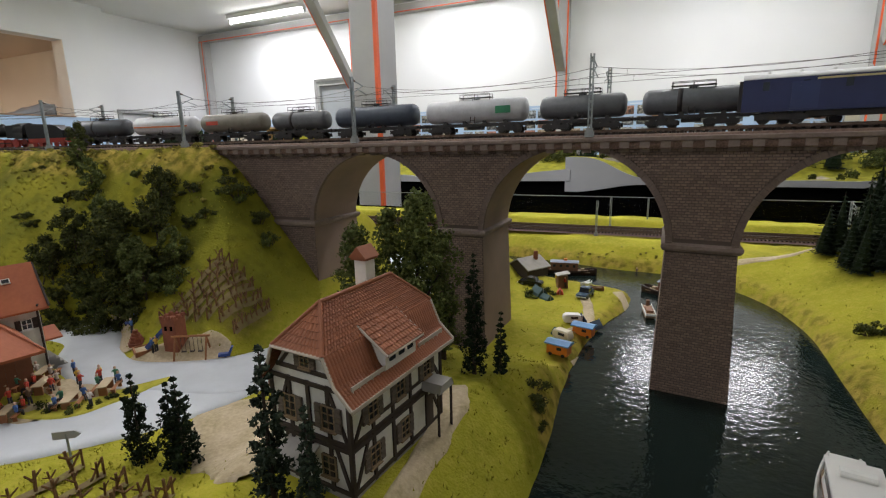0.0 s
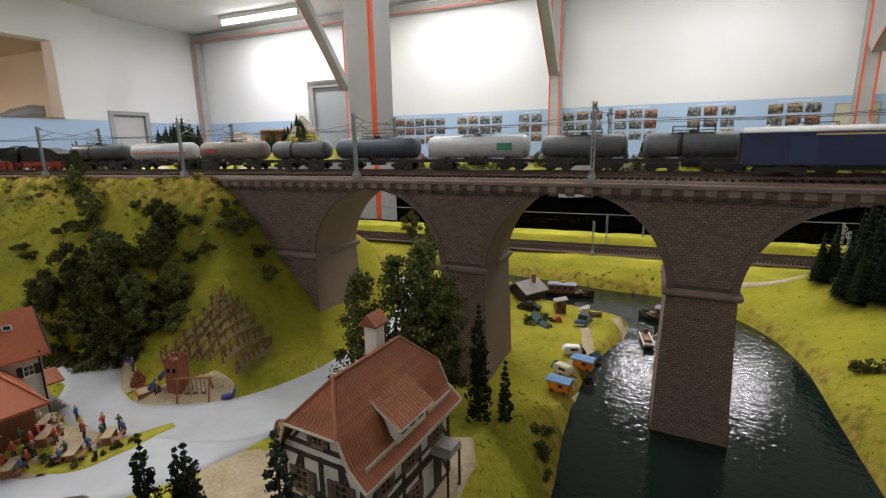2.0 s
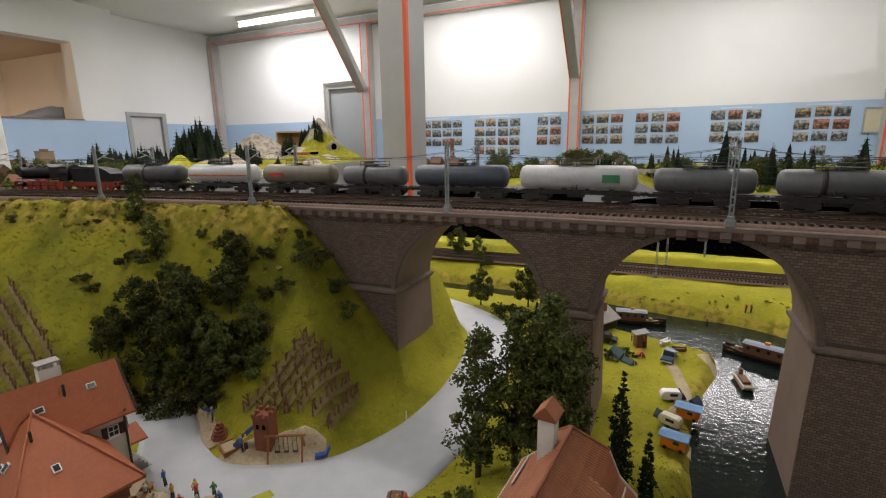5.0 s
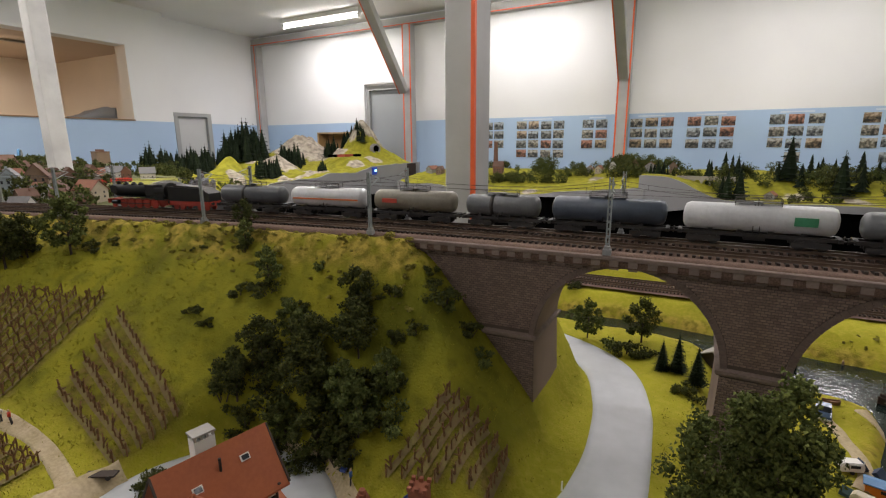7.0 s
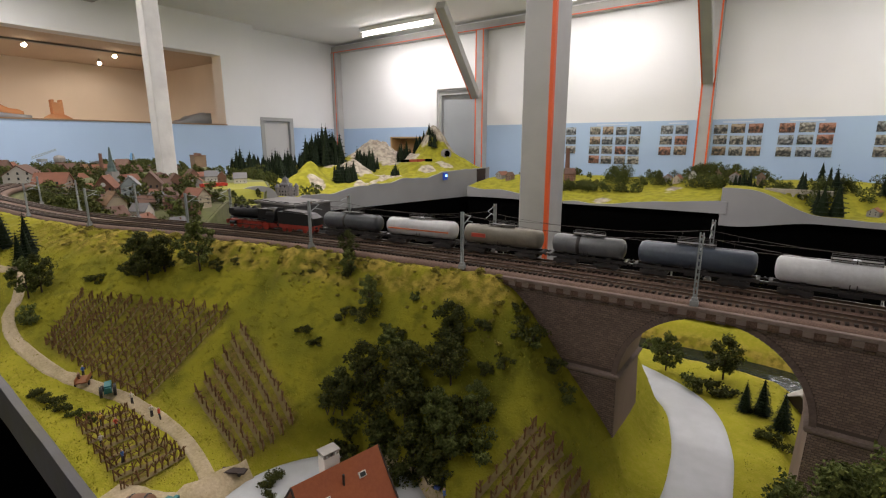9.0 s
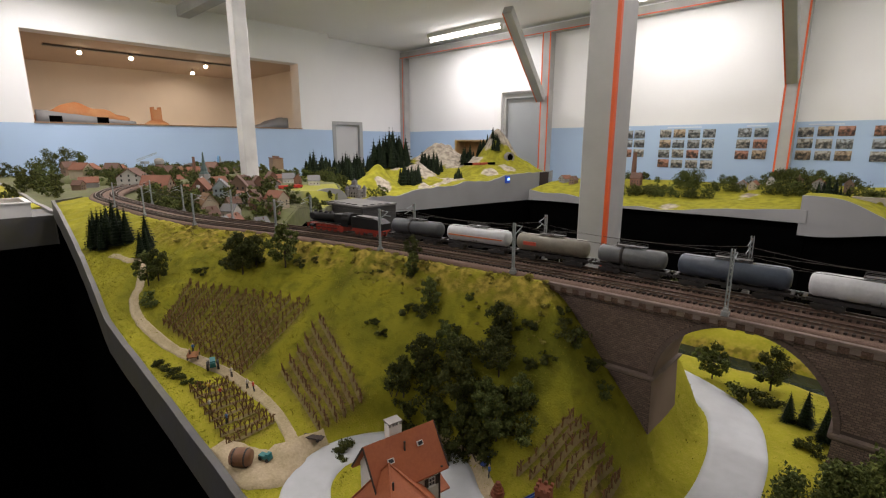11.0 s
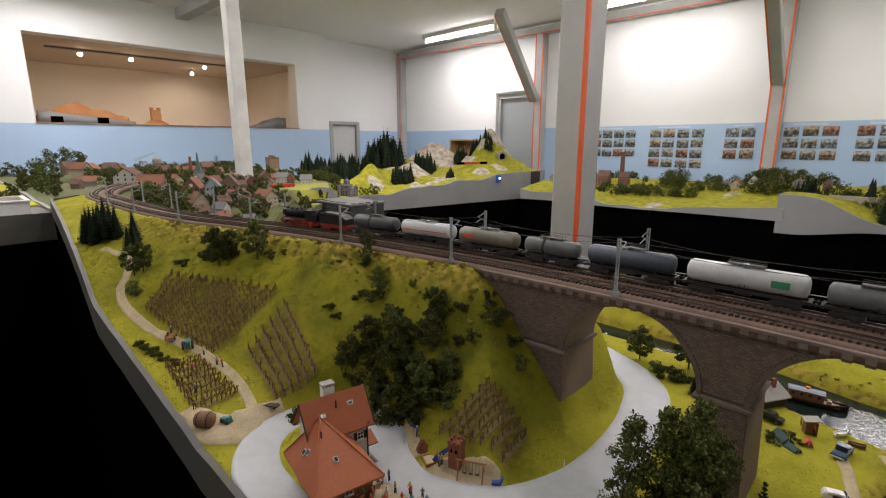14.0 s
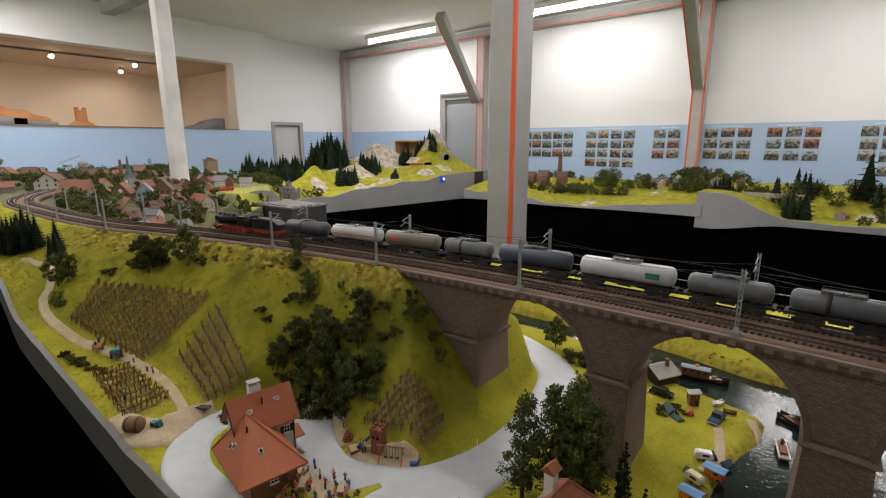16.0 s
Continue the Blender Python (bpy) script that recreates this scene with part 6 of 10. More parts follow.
def timber_house():
    """Half-timbered house with a half-hipped roof; x across, y along the ridge."""
    root = thing("timbered_house", pose(-0.203, 0.276, 1.2085, 0, 0, -5), "half-timbered house with a red tiled half-hipped roof and dormer", "house")
    hw, hl, wall_h, eave_h, ridge_h = 0.031, 0.051, 0.072, 0.0655, 0.1165
    rw, rl = 0.039, 0.058           # roof half width at the eaves, half length
    zh, th = 0.0935, 0.020          # the hip starts at height zh, where the roof is 2 th wide
    gable = [(-hw, 0), (hw, 0), (hw, wall_h), (0.026, 0.078), (0.016, 0.0925), (-0.016, 0.0925), (-0.026, 0.078), (-hw, wall_h)]
    part("wall", solid(lambda b: prism(b, gable, 2 * hl, pose(0, -hl, 0))), M_PLASTER, root, "white plaster infill")
    part("plinth", solid(lambda b: box(b, -hw - 0.001, -hl - 0.001, -0.004, hw + 0.001, hl + 0.001, 0.004)), M_GREYSLATE, root)
    # roof faces with a bell-cast eave
    kick = 0.0765
    kx = 0.0275
    for s in (-1, 1):
        roof = part("roof", solid(lambda b: [b.faces.new([b.verts.new(v) for v in q]) for q in (
            [(s * rw, -rl, eave_h), (s * rw, rl, eave_h), (s * kx, rl, kick), (s * kx, -rl, kick)],
            [(s * kx, -rl, kick), (s * kx, rl, kick), (s * th, rl, zh), (s * th, -rl, zh)],
            [(s * th, -rl, zh), (s * th, rl, zh), (0, rl - 0.022, ridge_h), (0, -rl + 0.022, ridge_h)])]), M_TILE, root, "red clay tile roof")
        e = [(s * rw, -rl, eave_h), (s * rw, rl, eave_h), (s * kx, rl, kick), (s * kx, -rl, kick)]
        f = [(s * kx, -rl, kick), (s * kx, rl, kick), (s * th, rl, zh), (s * th, -rl, zh)]
        g = [(s * th, -rl, zh), (s * th, rl, zh), (0, rl - 0.022, ridge_h), (0, -rl + 0.022, ridge_h)]
        for q, rows in ((e, 7), (f, 8), (g, 12)):
            q = q if s > 0 else [q[1], q[0], q[3], q[2]]
            tile_rows(roof, *q, rows, 46)
        # verge and eave boards
        for y in (-rl, rl):
            bm = bmesh.new()
            for p, q in (((s * (rw + 0.0005), y, eave_h), (s * kx, y, kick)), ((s * kx, y, kick), (s * th, y, zh))):
                rod(bm, Vector(p) + Vector((0, 0, 0.0004)), Vector(q) + Vector((0, 0, 0.0004)), 0.0011, 6)
            part("verge_board", bm, M_VERGE, root)
        part("eave_board", solid(lambda b: box(b, min(s * rw, s * (rw + 0.001)), -rl, eave_h - 0.0015, max(s * rw, s * (rw + 0.001)), rl, eave_h + 0.001)), M_VERGE, root)
        for yy in (-0.034, 0.036):
            part("snow_guard", solid(lambda b: box(b, s * 0.0330 - 0.0004, yy - 0.016, 0.0725, s * 0.0330 + 0.0004, yy + 0.016, 0.0752), lambda b: [cbox(b, s * 0.0330, yy - 0.015 + 0.006 * k, 0.0728, 0.0012, 0.0006, 0.003) for k in range(6)]), M_VERGE, root)
    for s in (-1, 1):
        hip = part("hip", solid(lambda b: [b.faces.new([b.verts.new(v) for v in ((-th, s * rl, zh), (th, s * rl, zh), (0, s * (rl - 0.022), ridge_h))])]), M_TILE, root)
        q = [(-th, s * rl, zh), (th, s * rl, zh), (0.0004, s * (rl - 0.022), ridge_h), (-0.0004, s * (rl - 0.022), ridge_h)]
        q = q if s < 0 else [q[1], q[0], q[3], q[2]]
        tile_rows(hip, *q, 7, 14)
        part("hip_board", solid(lambda b: rod(b, (-th, s * (rl + 0.0005), zh), (th, s * (rl + 0.0005), zh), 0.0011, 6)), M_VERGE, root)
        for sx in (-1, 1):
            part("hip_ridge", solid(lambda b: rod(b, (sx * th, s * rl, zh + 0.0006), (0, s * (rl - 0.022), ridge_h + 0.0008), 0.0013, 8)), M_TILE, root)
    part("ridge", solid(lambda b: rod(b, (0, -rl + 0.022, ridge_h + 0.0006), (0, rl - 0.022, ridge_h + 0.0006), 0.0015, 8)), M_TILE, root)
    # dormer on the road side
    dr = part("dormer", solid(lambda b: prism(b, [(0.010, 0.094), (0.0335, 0.0710), (0.0335, 0.0845), (0.010, 0.1010)], 0.034, pose(0, -0.018, 0))), M_PLASTER, root)
    droof = part("dormer_roof", solid(lambda b: prism(b, [(0.009, 0.1020), (0.0375, 0.0822), (0.0375, 0.0835), (0.009, 0.1035)], 0.040, pose(0, -0.021, 0))), M_TILE, dr)
    tile_rows(droof, (0.0375, -0.021, 0.0836), (0.0375, 0.019, 0.0836), (0.009, 0.019, 0.1036), (0.009, -0.021, 0.1036), 8, 14)
    for y in (-0.0213, 0.0193):
        part("verge_board", solid(lambda b: rod(b, (0.009, y, 0.1032), (0.0378, y, 0.0831), 0.0009, 6)), M_VERGE, dr)
    part("eave_board", solid(lambda b: rod(b, (0.0378, -0.021, 0.0831), (0.0378, 0.019, 0.0831), 0.0009, 6)), M_VERGE, dr)
    for k in range(3):
        part("dormer_window", solid(lambda b: cbox(b, 0.0337, -0.011 + 0.010 * k, 0.0790, 0.001, 0.006, 0.005)), M_PANE, dr)
    # chimney with a small tiled cap
    ch = part("chimney", solid(lambda b: cbox(b, -0.010, 0.020, 0.116, 0.010, 0.010, 0.030)), M_PLASTER, root, "white chimney with a tiled cap")
    part("chimney_cap", solid(lambda b: prism(b, [(-0.0075, 0.1325), (0.0075, 0.1325), (0, 0.1405)], 0.016, pose(-0.010, 0.012, 0))), M_TILE, ch, "small red gabled cap")
    part("chimney_slab", solid(lambda b: cbox(b, -0.010, 0.020, 0.1315, 0.013, 0.014, 0.0016)), M_TILE, ch)
    # timbers: posts, rails and braces on the four walls

    def framing(m, width, top, gable_end):
        def bar(x0, z0, x1, z1, w=0.0026):
            d = math.hypot(x1 - x0, z1 - z0)
            a = math.degrees(math.atan2(z1 - z0, x1 - x0))
            part("timber", solid(lambda b: cbox(b, 0, 0, 0, d + w * 0.6, 0.0016, w, m @ pose((x0 + x1) / 2, -0.0004, (z0 + z1) / 2, 0, -a, 0))), M_BEAM, root)
        n = 5 if not gable_end else 4
        for i in range(n + 1):
            x = -width + 2 * width * i / n
            bar(x, 0.004, x, top)
        for z in (0.0055, 0.034, 0.0375, top - 0.001):
            bar(-width, z, width, z)
        for i in range(n):
            x, w = -width + 2 * width * i / n, 2 * width / n
            if i in (0, n - 1):
                bar(x + (0.001 if i == 0 else w - 0.001), 0.036, x + (w - 0.001 if i == 0 else 0.001), top - 0.002, 0.0022)
                bar(x + (0.001 if i == 0 else w - 0.001), 0.006, x + (w * 0.7 if i == 0 else w * 0.3), 0.033, 0.0022)
            else:
                bar(x, 0.045, x + w, 0.045, 0.002)
        if gable_end:
            bar(-0.024, 0.079, 0.024, 0.079)
            bar(-0.015, 0.091, 0.015, 0.091)
            for sx in (-1, 1):
                bar(sx * 0.005, 0.079, sx * 0.005, 0.0915, 0.002)
                bar(sx * 0.022, 0.0795, sx * 0.012, 0.0905, 0.002)
        else:
            return
    east, west = pose(hw, 0, 0, 0, 0, 90), pose(-hw, 0, 0, 0, 0, -90)
    south, north = pose(0, -hl, 0), pose(0, hl, 0, 0, 0, 180)
    for m, w, g in ((east, hl, False), (west, hl, False), (south, hw, True), (north, hw, True)):
        framing(m, w, wall_h - 0.004 if not g else wall_h, g)
    for m in (east, west):
        for x in (-0.031, -0.002, 0.031):
            window_unit(root, m @ pose(x, 0, 0.0525), 0.0095, 0.014, M_BROWNFRAME, M_SHUTTER)
        for x in (-0.031, 0.002):
            window_unit(root, m @ pose(x, 0, 0.0205), 0.0095, 0.014, M_BROWNFRAME, M_SHUTTER)
    for m in (south, north):
        for x in (-0.0155, 0.0155):
            window_unit(root, m @ pose(x, 0, 0.0525), 0.010, 0.0155, M_BROWNFRAME, M_SHUTTER)
        window_unit(root, m @ pose(0.0135, 0, 0.0200), 0.011, 0.0145, M_BROWNFRAME)
        window_unit(root, m @ pose(0, 0, 0.0855), 0.008, 0.009, M_BROWNFRAME, M_SHUTTER)
    # porch on the long side and lean-to on the gable
    porch = part("porch_roof", solid(lambda b: prism(b, [(-0.010, 0.0), (0.010, 0.0), (0.007, 0.006), (-0.007, 0.006)], 0.016, pose(hw + 0.016, 0.034, 0.0375, 0, 0, 90))), M_GREYSLATE, root, "grey porch roof over the side door")
    for y in (0.025, 0.043):
        part("porch_post", solid(lambda b: rod(b, (hw + 0.014, y, 0.002), (hw + 0.014, y, 0.038), 0.0011, 6)), M_BEAM, porch)
    part("door", solid(lambda b: cbox(b, hw + 0.0006, 0.034, 0.016, 0.001, 0.010, 0.026)), M_BEAM, root)
    part("steps", solid(lambda b: box(b, hw, 0.026, -0.004, hw + 0.014, 0.042, 0.0035)), M_GREYSLATE, root)
    lean = part("lean_to_roof", solid(lambda b: prism(b, [(0.0, 0.030), (0.016, 0.022), (0.016, 0.0235), (0.0, 0.0315)], 0.026, pose(-0.020, -hl, 0, 0, 0, -90) @ pose(0, 0, 0))), M_GREYSLATE, root, "grey lean-to roof on the gable")
    return root


timber_house()


def roof_window(parent, m):
    rw_ = part("roof_window", solid(lambda b: cbox(b, 0, 0, 0.0006, 0.0055, 0.0075, 0.0016, m)), M_WFRAME, parent)
    part("pane", solid(lambda b: cbox(b, 0, 0, 0.0012, 0.0040, 0.0058, 0.0012, m)), M_PANE, rw_)


def tavern():
    root = thing("tavern", pose(-0.638, 0.243, ROADZ - 0.003, 0, 0, -11.5), "white plastered tavern with an orange-red roof and shutters", "house")
    hw, hl, eave, ridge = 0.024, 0.039, 0.084, 0.1175
    part("wall", solid(lambda b: prism(b, [(-hw, 0), (hw, 0), (hw, eave), (0, ridge - 0.004), (-hw, eave)], 2 * hl, pose(0, -hl, 0))), M_PLASTER, root, "white plastered wall")
    for s in (-1, 1):
        slope = math.atan2(ridge - eave, hw)
        f = part("roof", solid(lambda b: prism(b, [(0, ridge), (s * (hw + 0.008), eave - 0.0105), (s * (hw + 0.008), eave - 0.0125), (0, ridge - 0.003)], 2 * hl + 0.014, pose(0, -hl - 0.007, 0))), M_TILE2, root, "orange-red tiled roof")
        if s > 0:
            for y, k in ((-0.020, 0.60), (0.020, 0.45)):
                roof_window(f, pose(s * hw * k, y, ridge + (eave - ridge) * k + 0.0003, 0, s * math.degrees(slope), 0))
            part("vent_pipe", solid(lambda b: rod(b, (hw * 0.45, 0.0, ridge - (ridge - eave) * 0.5), (hw * 0.45, 0.0, ridge - (ridge - eave) * 0.45 + 0.010), 0.0012, 8)), M_FRAME, f)
        for y in (-hl - 0.0072, hl + 0.0072):
            part("barge_board", solid(lambda b: rod(b, (0, y, ridge - 0.0012), (s * (hw + 0.008), y, eave - 0.0095), 0.0011, 6)), M_BEAM, root)
    ch = part("chimney", solid(lambda b: cbox(b, -0.008, -0.004, ridge - 0.004, 0.012, 0.016, 0.026)), M_WFRAME, root, "white chimney with a slotted top")
    part("chimney_top", solid(lambda b: [cbox(b, -0.008 + dx, -0.004 + dy, ridge + 0.0105, 0.0018, 0.0018, 0.004) for dx in (-0.005, 0.005) for dy in (-0.007, -0.0023, 0.0023, 0.007)], lambda b: cbox(b, -0.008, -0.004, ridge + 0.0132, 0.0135, 0.0175, 0.0016)), M_GREYSLATE, ch)
    east, north = pose(hw, 0, 0, 0, 0, 90), pose(0, hl, 0, 0, 0, 180)
    window_unit(root, east @ pose(0.027, 0, 0.058), 0.009, 0.011, M_WFRAME, M_BEAM, (1, 1))
    window_unit(root, north @ pose(-0.011, 0, 0.058), 0.009, 0.011, M_WFRAME, M_BEAM, (1, 1))
    window_unit(root, north @ pose(0.011, 0, 0.058), 0.009, 0.011, M_WFRAME, M_BEAM, (1, 1))
    part("down_pipe", solid(lambda b: rod(b, (hw + 0.002, hl - 0.002, 0.0), (hw + 0.002, hl - 0.002, eave - 0.010), 0.0011, 6), lambda b: rod(b, (hw + 0.002, hl - 0.002, eave - 0.010), (hw + 0.008, hl - 0.002, eave - 0.006), 0.0011, 6)), M_BEAM, root)
    porch = part("porch_roof", solid(lambda b: prism(b, [(-0.012, 0.034), (0.012, 0.034), (0.012, 0.036), (-0.012, 0.044)], 0.016, pose(hw - 0.014, hl, 0))), M_TILE2, root)
    part("stairs", solid(lambda b: [box(b, hw - 0.026, hl, -0.002, hw - 0.004, hl + 0.016 - 0.003 * k, 0.004 + 0.004 * k) for k in range(4)]), M_GREYSLATE, root)
    # annex with a hipped roof and brown boarding
    ax0, ax1, ay0, ay1, ah = 0.010, 0.0905, -0.050, 0.012, 0.057
    ann = part("annex_wall", solid(lambda b: box(b, ax0, ay0, 0, ax1, ay1, ah)), M_BROWNWOOD, root, "brown boarded annex wall")
    for k in range(7):
        part("board_batten", solid(lambda b: cbox(b, ax1 + 0.0004, ay0 + 0.004 + 0.0078 * k, ah / 2, 0.0008, 0.0009, ah)), M_BROWNWOOD, ann)
    o = 0.007
    apex = Vector((0.021, -0.026, 0.101))
    c = [Vector(v) for v in ((ax0 - 0.012, ay0 - 0.019, ah - 0.003), (ax1 + 0.020, ay0 - 0.019, ah - 0.003), (ax1 + 0.020, ay1 + o, ah - 0.003), (ax0 - 0.012, ay1 + o, ah - 0.003))]
    rf = bmesh.new()
    top = [rf.verts.new(v) for v in c]
    low = [rf.verts.new(v - Vector((0, 0, 0.0025))) for v in c]
    ap = rf.verts.new(apex)
    for i in range(4):
        j = (i + 1) % 4
        rf.faces.new((top[i], top[j], ap))
        rf.faces.new((low[i], low[j], top[j], top[i]))
    rf.faces.new(low[::-1])
    aroof = part("annex_roof", rf, M_TILE2, root, "orange-red hipped annex roof")
    for a in (c[1], c[2], c[0]):
        part("hip_ridge", solid(lambda b: rod(b, a + Vector((0, 0, 0.0005)), apex + Vector((0, 0, 0.0005)), 0.0011, 6)), M_TILE2, aroof)

    def on_face(a, b2, u, v):
        p = (a.lerp(b2, u)).lerp(apex, v)
        n = (b2 - a).cross(apex - a).normalized()
        q = n.to_track_quat("Z", "Y").to_matrix().to_4x4()
        return Matrix.Translation(p) @ q
    for u, v in ((0.55, 0.42), (0.42, 0.36)):
        roof_window(aroof, on_face(c[0], c[1], u, v))
    roof_window(aroof, on_face(c[1], c[2], 0.45, 0.40))
    part("vent_pipe", solid(lambda b: rod(b, (0.045, -0.034, 0.083), (0.045, -0.034, 0.097), 0.0012, 8)), M_FRAME, aroof)
    window_unit(root, pose(ax1, -0.020, 0.038, 0, 0, 90), 0.0105, 0.0135, M_WFRAME, None, (1, 2))
    return root


tavern()
# ---------------------------------------------------------------- plants
def leaf_material(name, a, b2, c, rough=0.85):
    """Foliage whose clumps differ in colour."""
    m = material(name, a, rough, spec=0.2)
    nt = m.node_tree
    bs = nt.nodes["Principled BSDF"]
    geo, oi = nt.nodes.new("ShaderNodeNewGeometry"), nt.nodes.new("ShaderNodeObjectInfo")
    r = nt.nodes.new("ShaderNodeValToRGB")
    e = r.color_ramp.elements
    e[0].color, e[1].color = (*a, 1), (*c, 1)
    k = e.new(0.55)
    k.color = (*b2, 1)
    nt.links.new(geo.outputs["Random Per Island"], r.inputs[0])
    mx = nt.nodes.new("ShaderNodeMix")
    mx.data_type = "RGBA"
    mul = nt.nodes.new("ShaderNodeMath")
    mul.operation = "MULTIPLY"
    mul.inputs[1].default_value = 0.5
    nt.links.new(oi.outputs["Random"], mul.inputs[0])
    nt.links.new(mul.outputs[0], mx.inputs[0])
    nt.links.new(r.outputs[0], mx.inputs[6])
    mx.inputs[7].default_value = (*[v * 0.6 for v in a], 1)
    nt.links.new(mx.outputs[2], bs.inputs["Base Color"])
    return m


M_LEAF = leaf_material("dark_foliage", (0.034, 0.042, 0.010), (0.060, 0.070, 0.015), (0.11, 0.115, 0.022))
M_LEAF2 = leaf_material("green_foliage", (0.058, 0.076, 0.017), (0.10, 0.125, 0.028), (0.18, 0.20, 0.050))
M_PINE = leaf_material("conifer_needles", (0.006, 0.013, 0.005), (0.011, 0.021, 0.007), (0.022, 0.034, 0.011))
M_PINEG = leaf_material("grey_conifer_needles", (0.020, 0.032, 0.020), (0.036, 0.052, 0.032), (0.062, 0.080, 0.050))
M_TUFT = leaf_material("dry_grass_tufts", (0.20, 0.18, 0.030), (0.30, 0.26, 0.05), (0.38, 0.32, 0.085))
M_BARK = material("bark", (0.06, 0.042, 0.03), 0.9, vary=0.5, scale=150, bump=0.5, bump_scale=400)
M_VINE = material("vine_wood", (0.19, 0.098, 0.034), 0.9, vary=0.5, scale=200, tint=(0.05, 0.03, 0.015))
rng = random.Random(7)


def leaves(verts, faces, centre, radius, count, size, flat=1.0):
    """Small bent leaf clumps spread through a ball, denser at its skin."""
    for _ in range(count):
        d = Vector((rng.gauss(0, 1), rng.gauss(0, 1), rng.gauss(0, 1))).normalized()
        p = centre + Vector((d.x, d.y, d.z * flat)) * radius * (rng.random() ** 0.4)
        u = Vector((rng.gauss(0, 1), rng.gauss(0, 1), rng.gauss(0, 1))).normalized()
        v = u.cross(d + Vector((0.01, 0.02, 0.3))).normalized()
        s = size * rng.uniform(0.6, 1.3)
        n = u.cross(v) * s * 0.35
        k = len(verts)
        verts += [p - u * s, p - v * s * 0.7 + n, p + u * s, p + v * s * 0.7 + n]
        faces += [(k, k + 1, k + 2), (k, k + 2, k + 3)]


def leaf_mesh(name, verts, faces, mat):
    me = bpy.data.meshes.new(name)
    me.from_pydata([tuple(v) for v in verts], [], faces)
    me.materials.append(mat)
    return me


def crown_tree(h, r, mat, clumps=16, per=110, size=0.0024, trunk=0.35, label="", group=""):
    root = thing("tree", pose(0, 0, 0), label or "leafy model tree with a dense dark green crown", "tree", group)
    bm = bmesh.new()
    rod(bm, (0, 0, -0.006), (0, 0, h * 0.55), h * 0.022, 8, h * 0.012)
    ends = []
    for i in range(7):
        a = i * 2.4
        z0 = h * (trunk * 0.8 + 0.04 * i)
        q = Vector((math.cos(a) * r * 0.6, math.sin(a) * r * 0.6, z0 + h * 0.22))
        rod(bm, (0, 0, z0), q, h * 0.010, 6, h * 0.004)
        ends.append(q)
    part("trunk", bm, M_BARK, root)
    verts, faces = [], []
    for i in range(clumps):
        u = (i + 0.5) / clumps
        z = h * (trunk + (0.98 - trunk) * u)
        w = r * (math.sin(math.pi * min(1.0, 0.18 + 0.80 * u)) ** 0.7)
        a = i * 2.399 + rng.uniform(-0.4, 0.4)
        k = rng.uniform(0.15, 1.0)
        leaves(verts, faces, Vector((math.cos(a) * w * k, math.sin(a) * w * k, z)), r * rng.uniform(0.24, 0.46), int(per * rng.uniform(0.6, 1.2)), size, 0.85)
    ob = new("crown", leaf_mesh("crown", verts, faces, mat))
    ob.parent = root
    return root


def bush_proto(r, mat, clumps=5, per=80, size=0.0022, flat=0.75, name="bush", label="low dark green bush on the grassy slope", group="bushes on the slope"):
    root = thing(name, pose(0, 0, 0), label, "bush", group)
    verts, faces = [], []
    bm = bmesh.new()
    axis = rng.uniform(0, 6.283)
    for i in range(clumps):
        t, o = rng.uniform(-1.1, 1.1), rng.uniform(-0.5, 0.5)
        c = Vector((math.cos(axis) * t - math.sin(axis) * o, math.sin(axis) * t + math.cos(axis) * o, 0)) * r
        c.z = r * rng.uniform(0.12, 0.75) * (1.1 - 0.6 * abs(t))
        leaves(verts, faces, c, r * rng.uniform(0.24, 0.50), int(per * rng.uniform(0.5, 1.0)), size, flat)
        rod(bm, (c.x * 0.4, c.y * 0.4, -0.004), c, r * 0.04, 5, r * 0.015)
    part("stem", bm, M_BARK, root)
    ob = new("foliage", leaf_mesh("foliage", verts, faces, mat))
    ob.parent = root
    return root


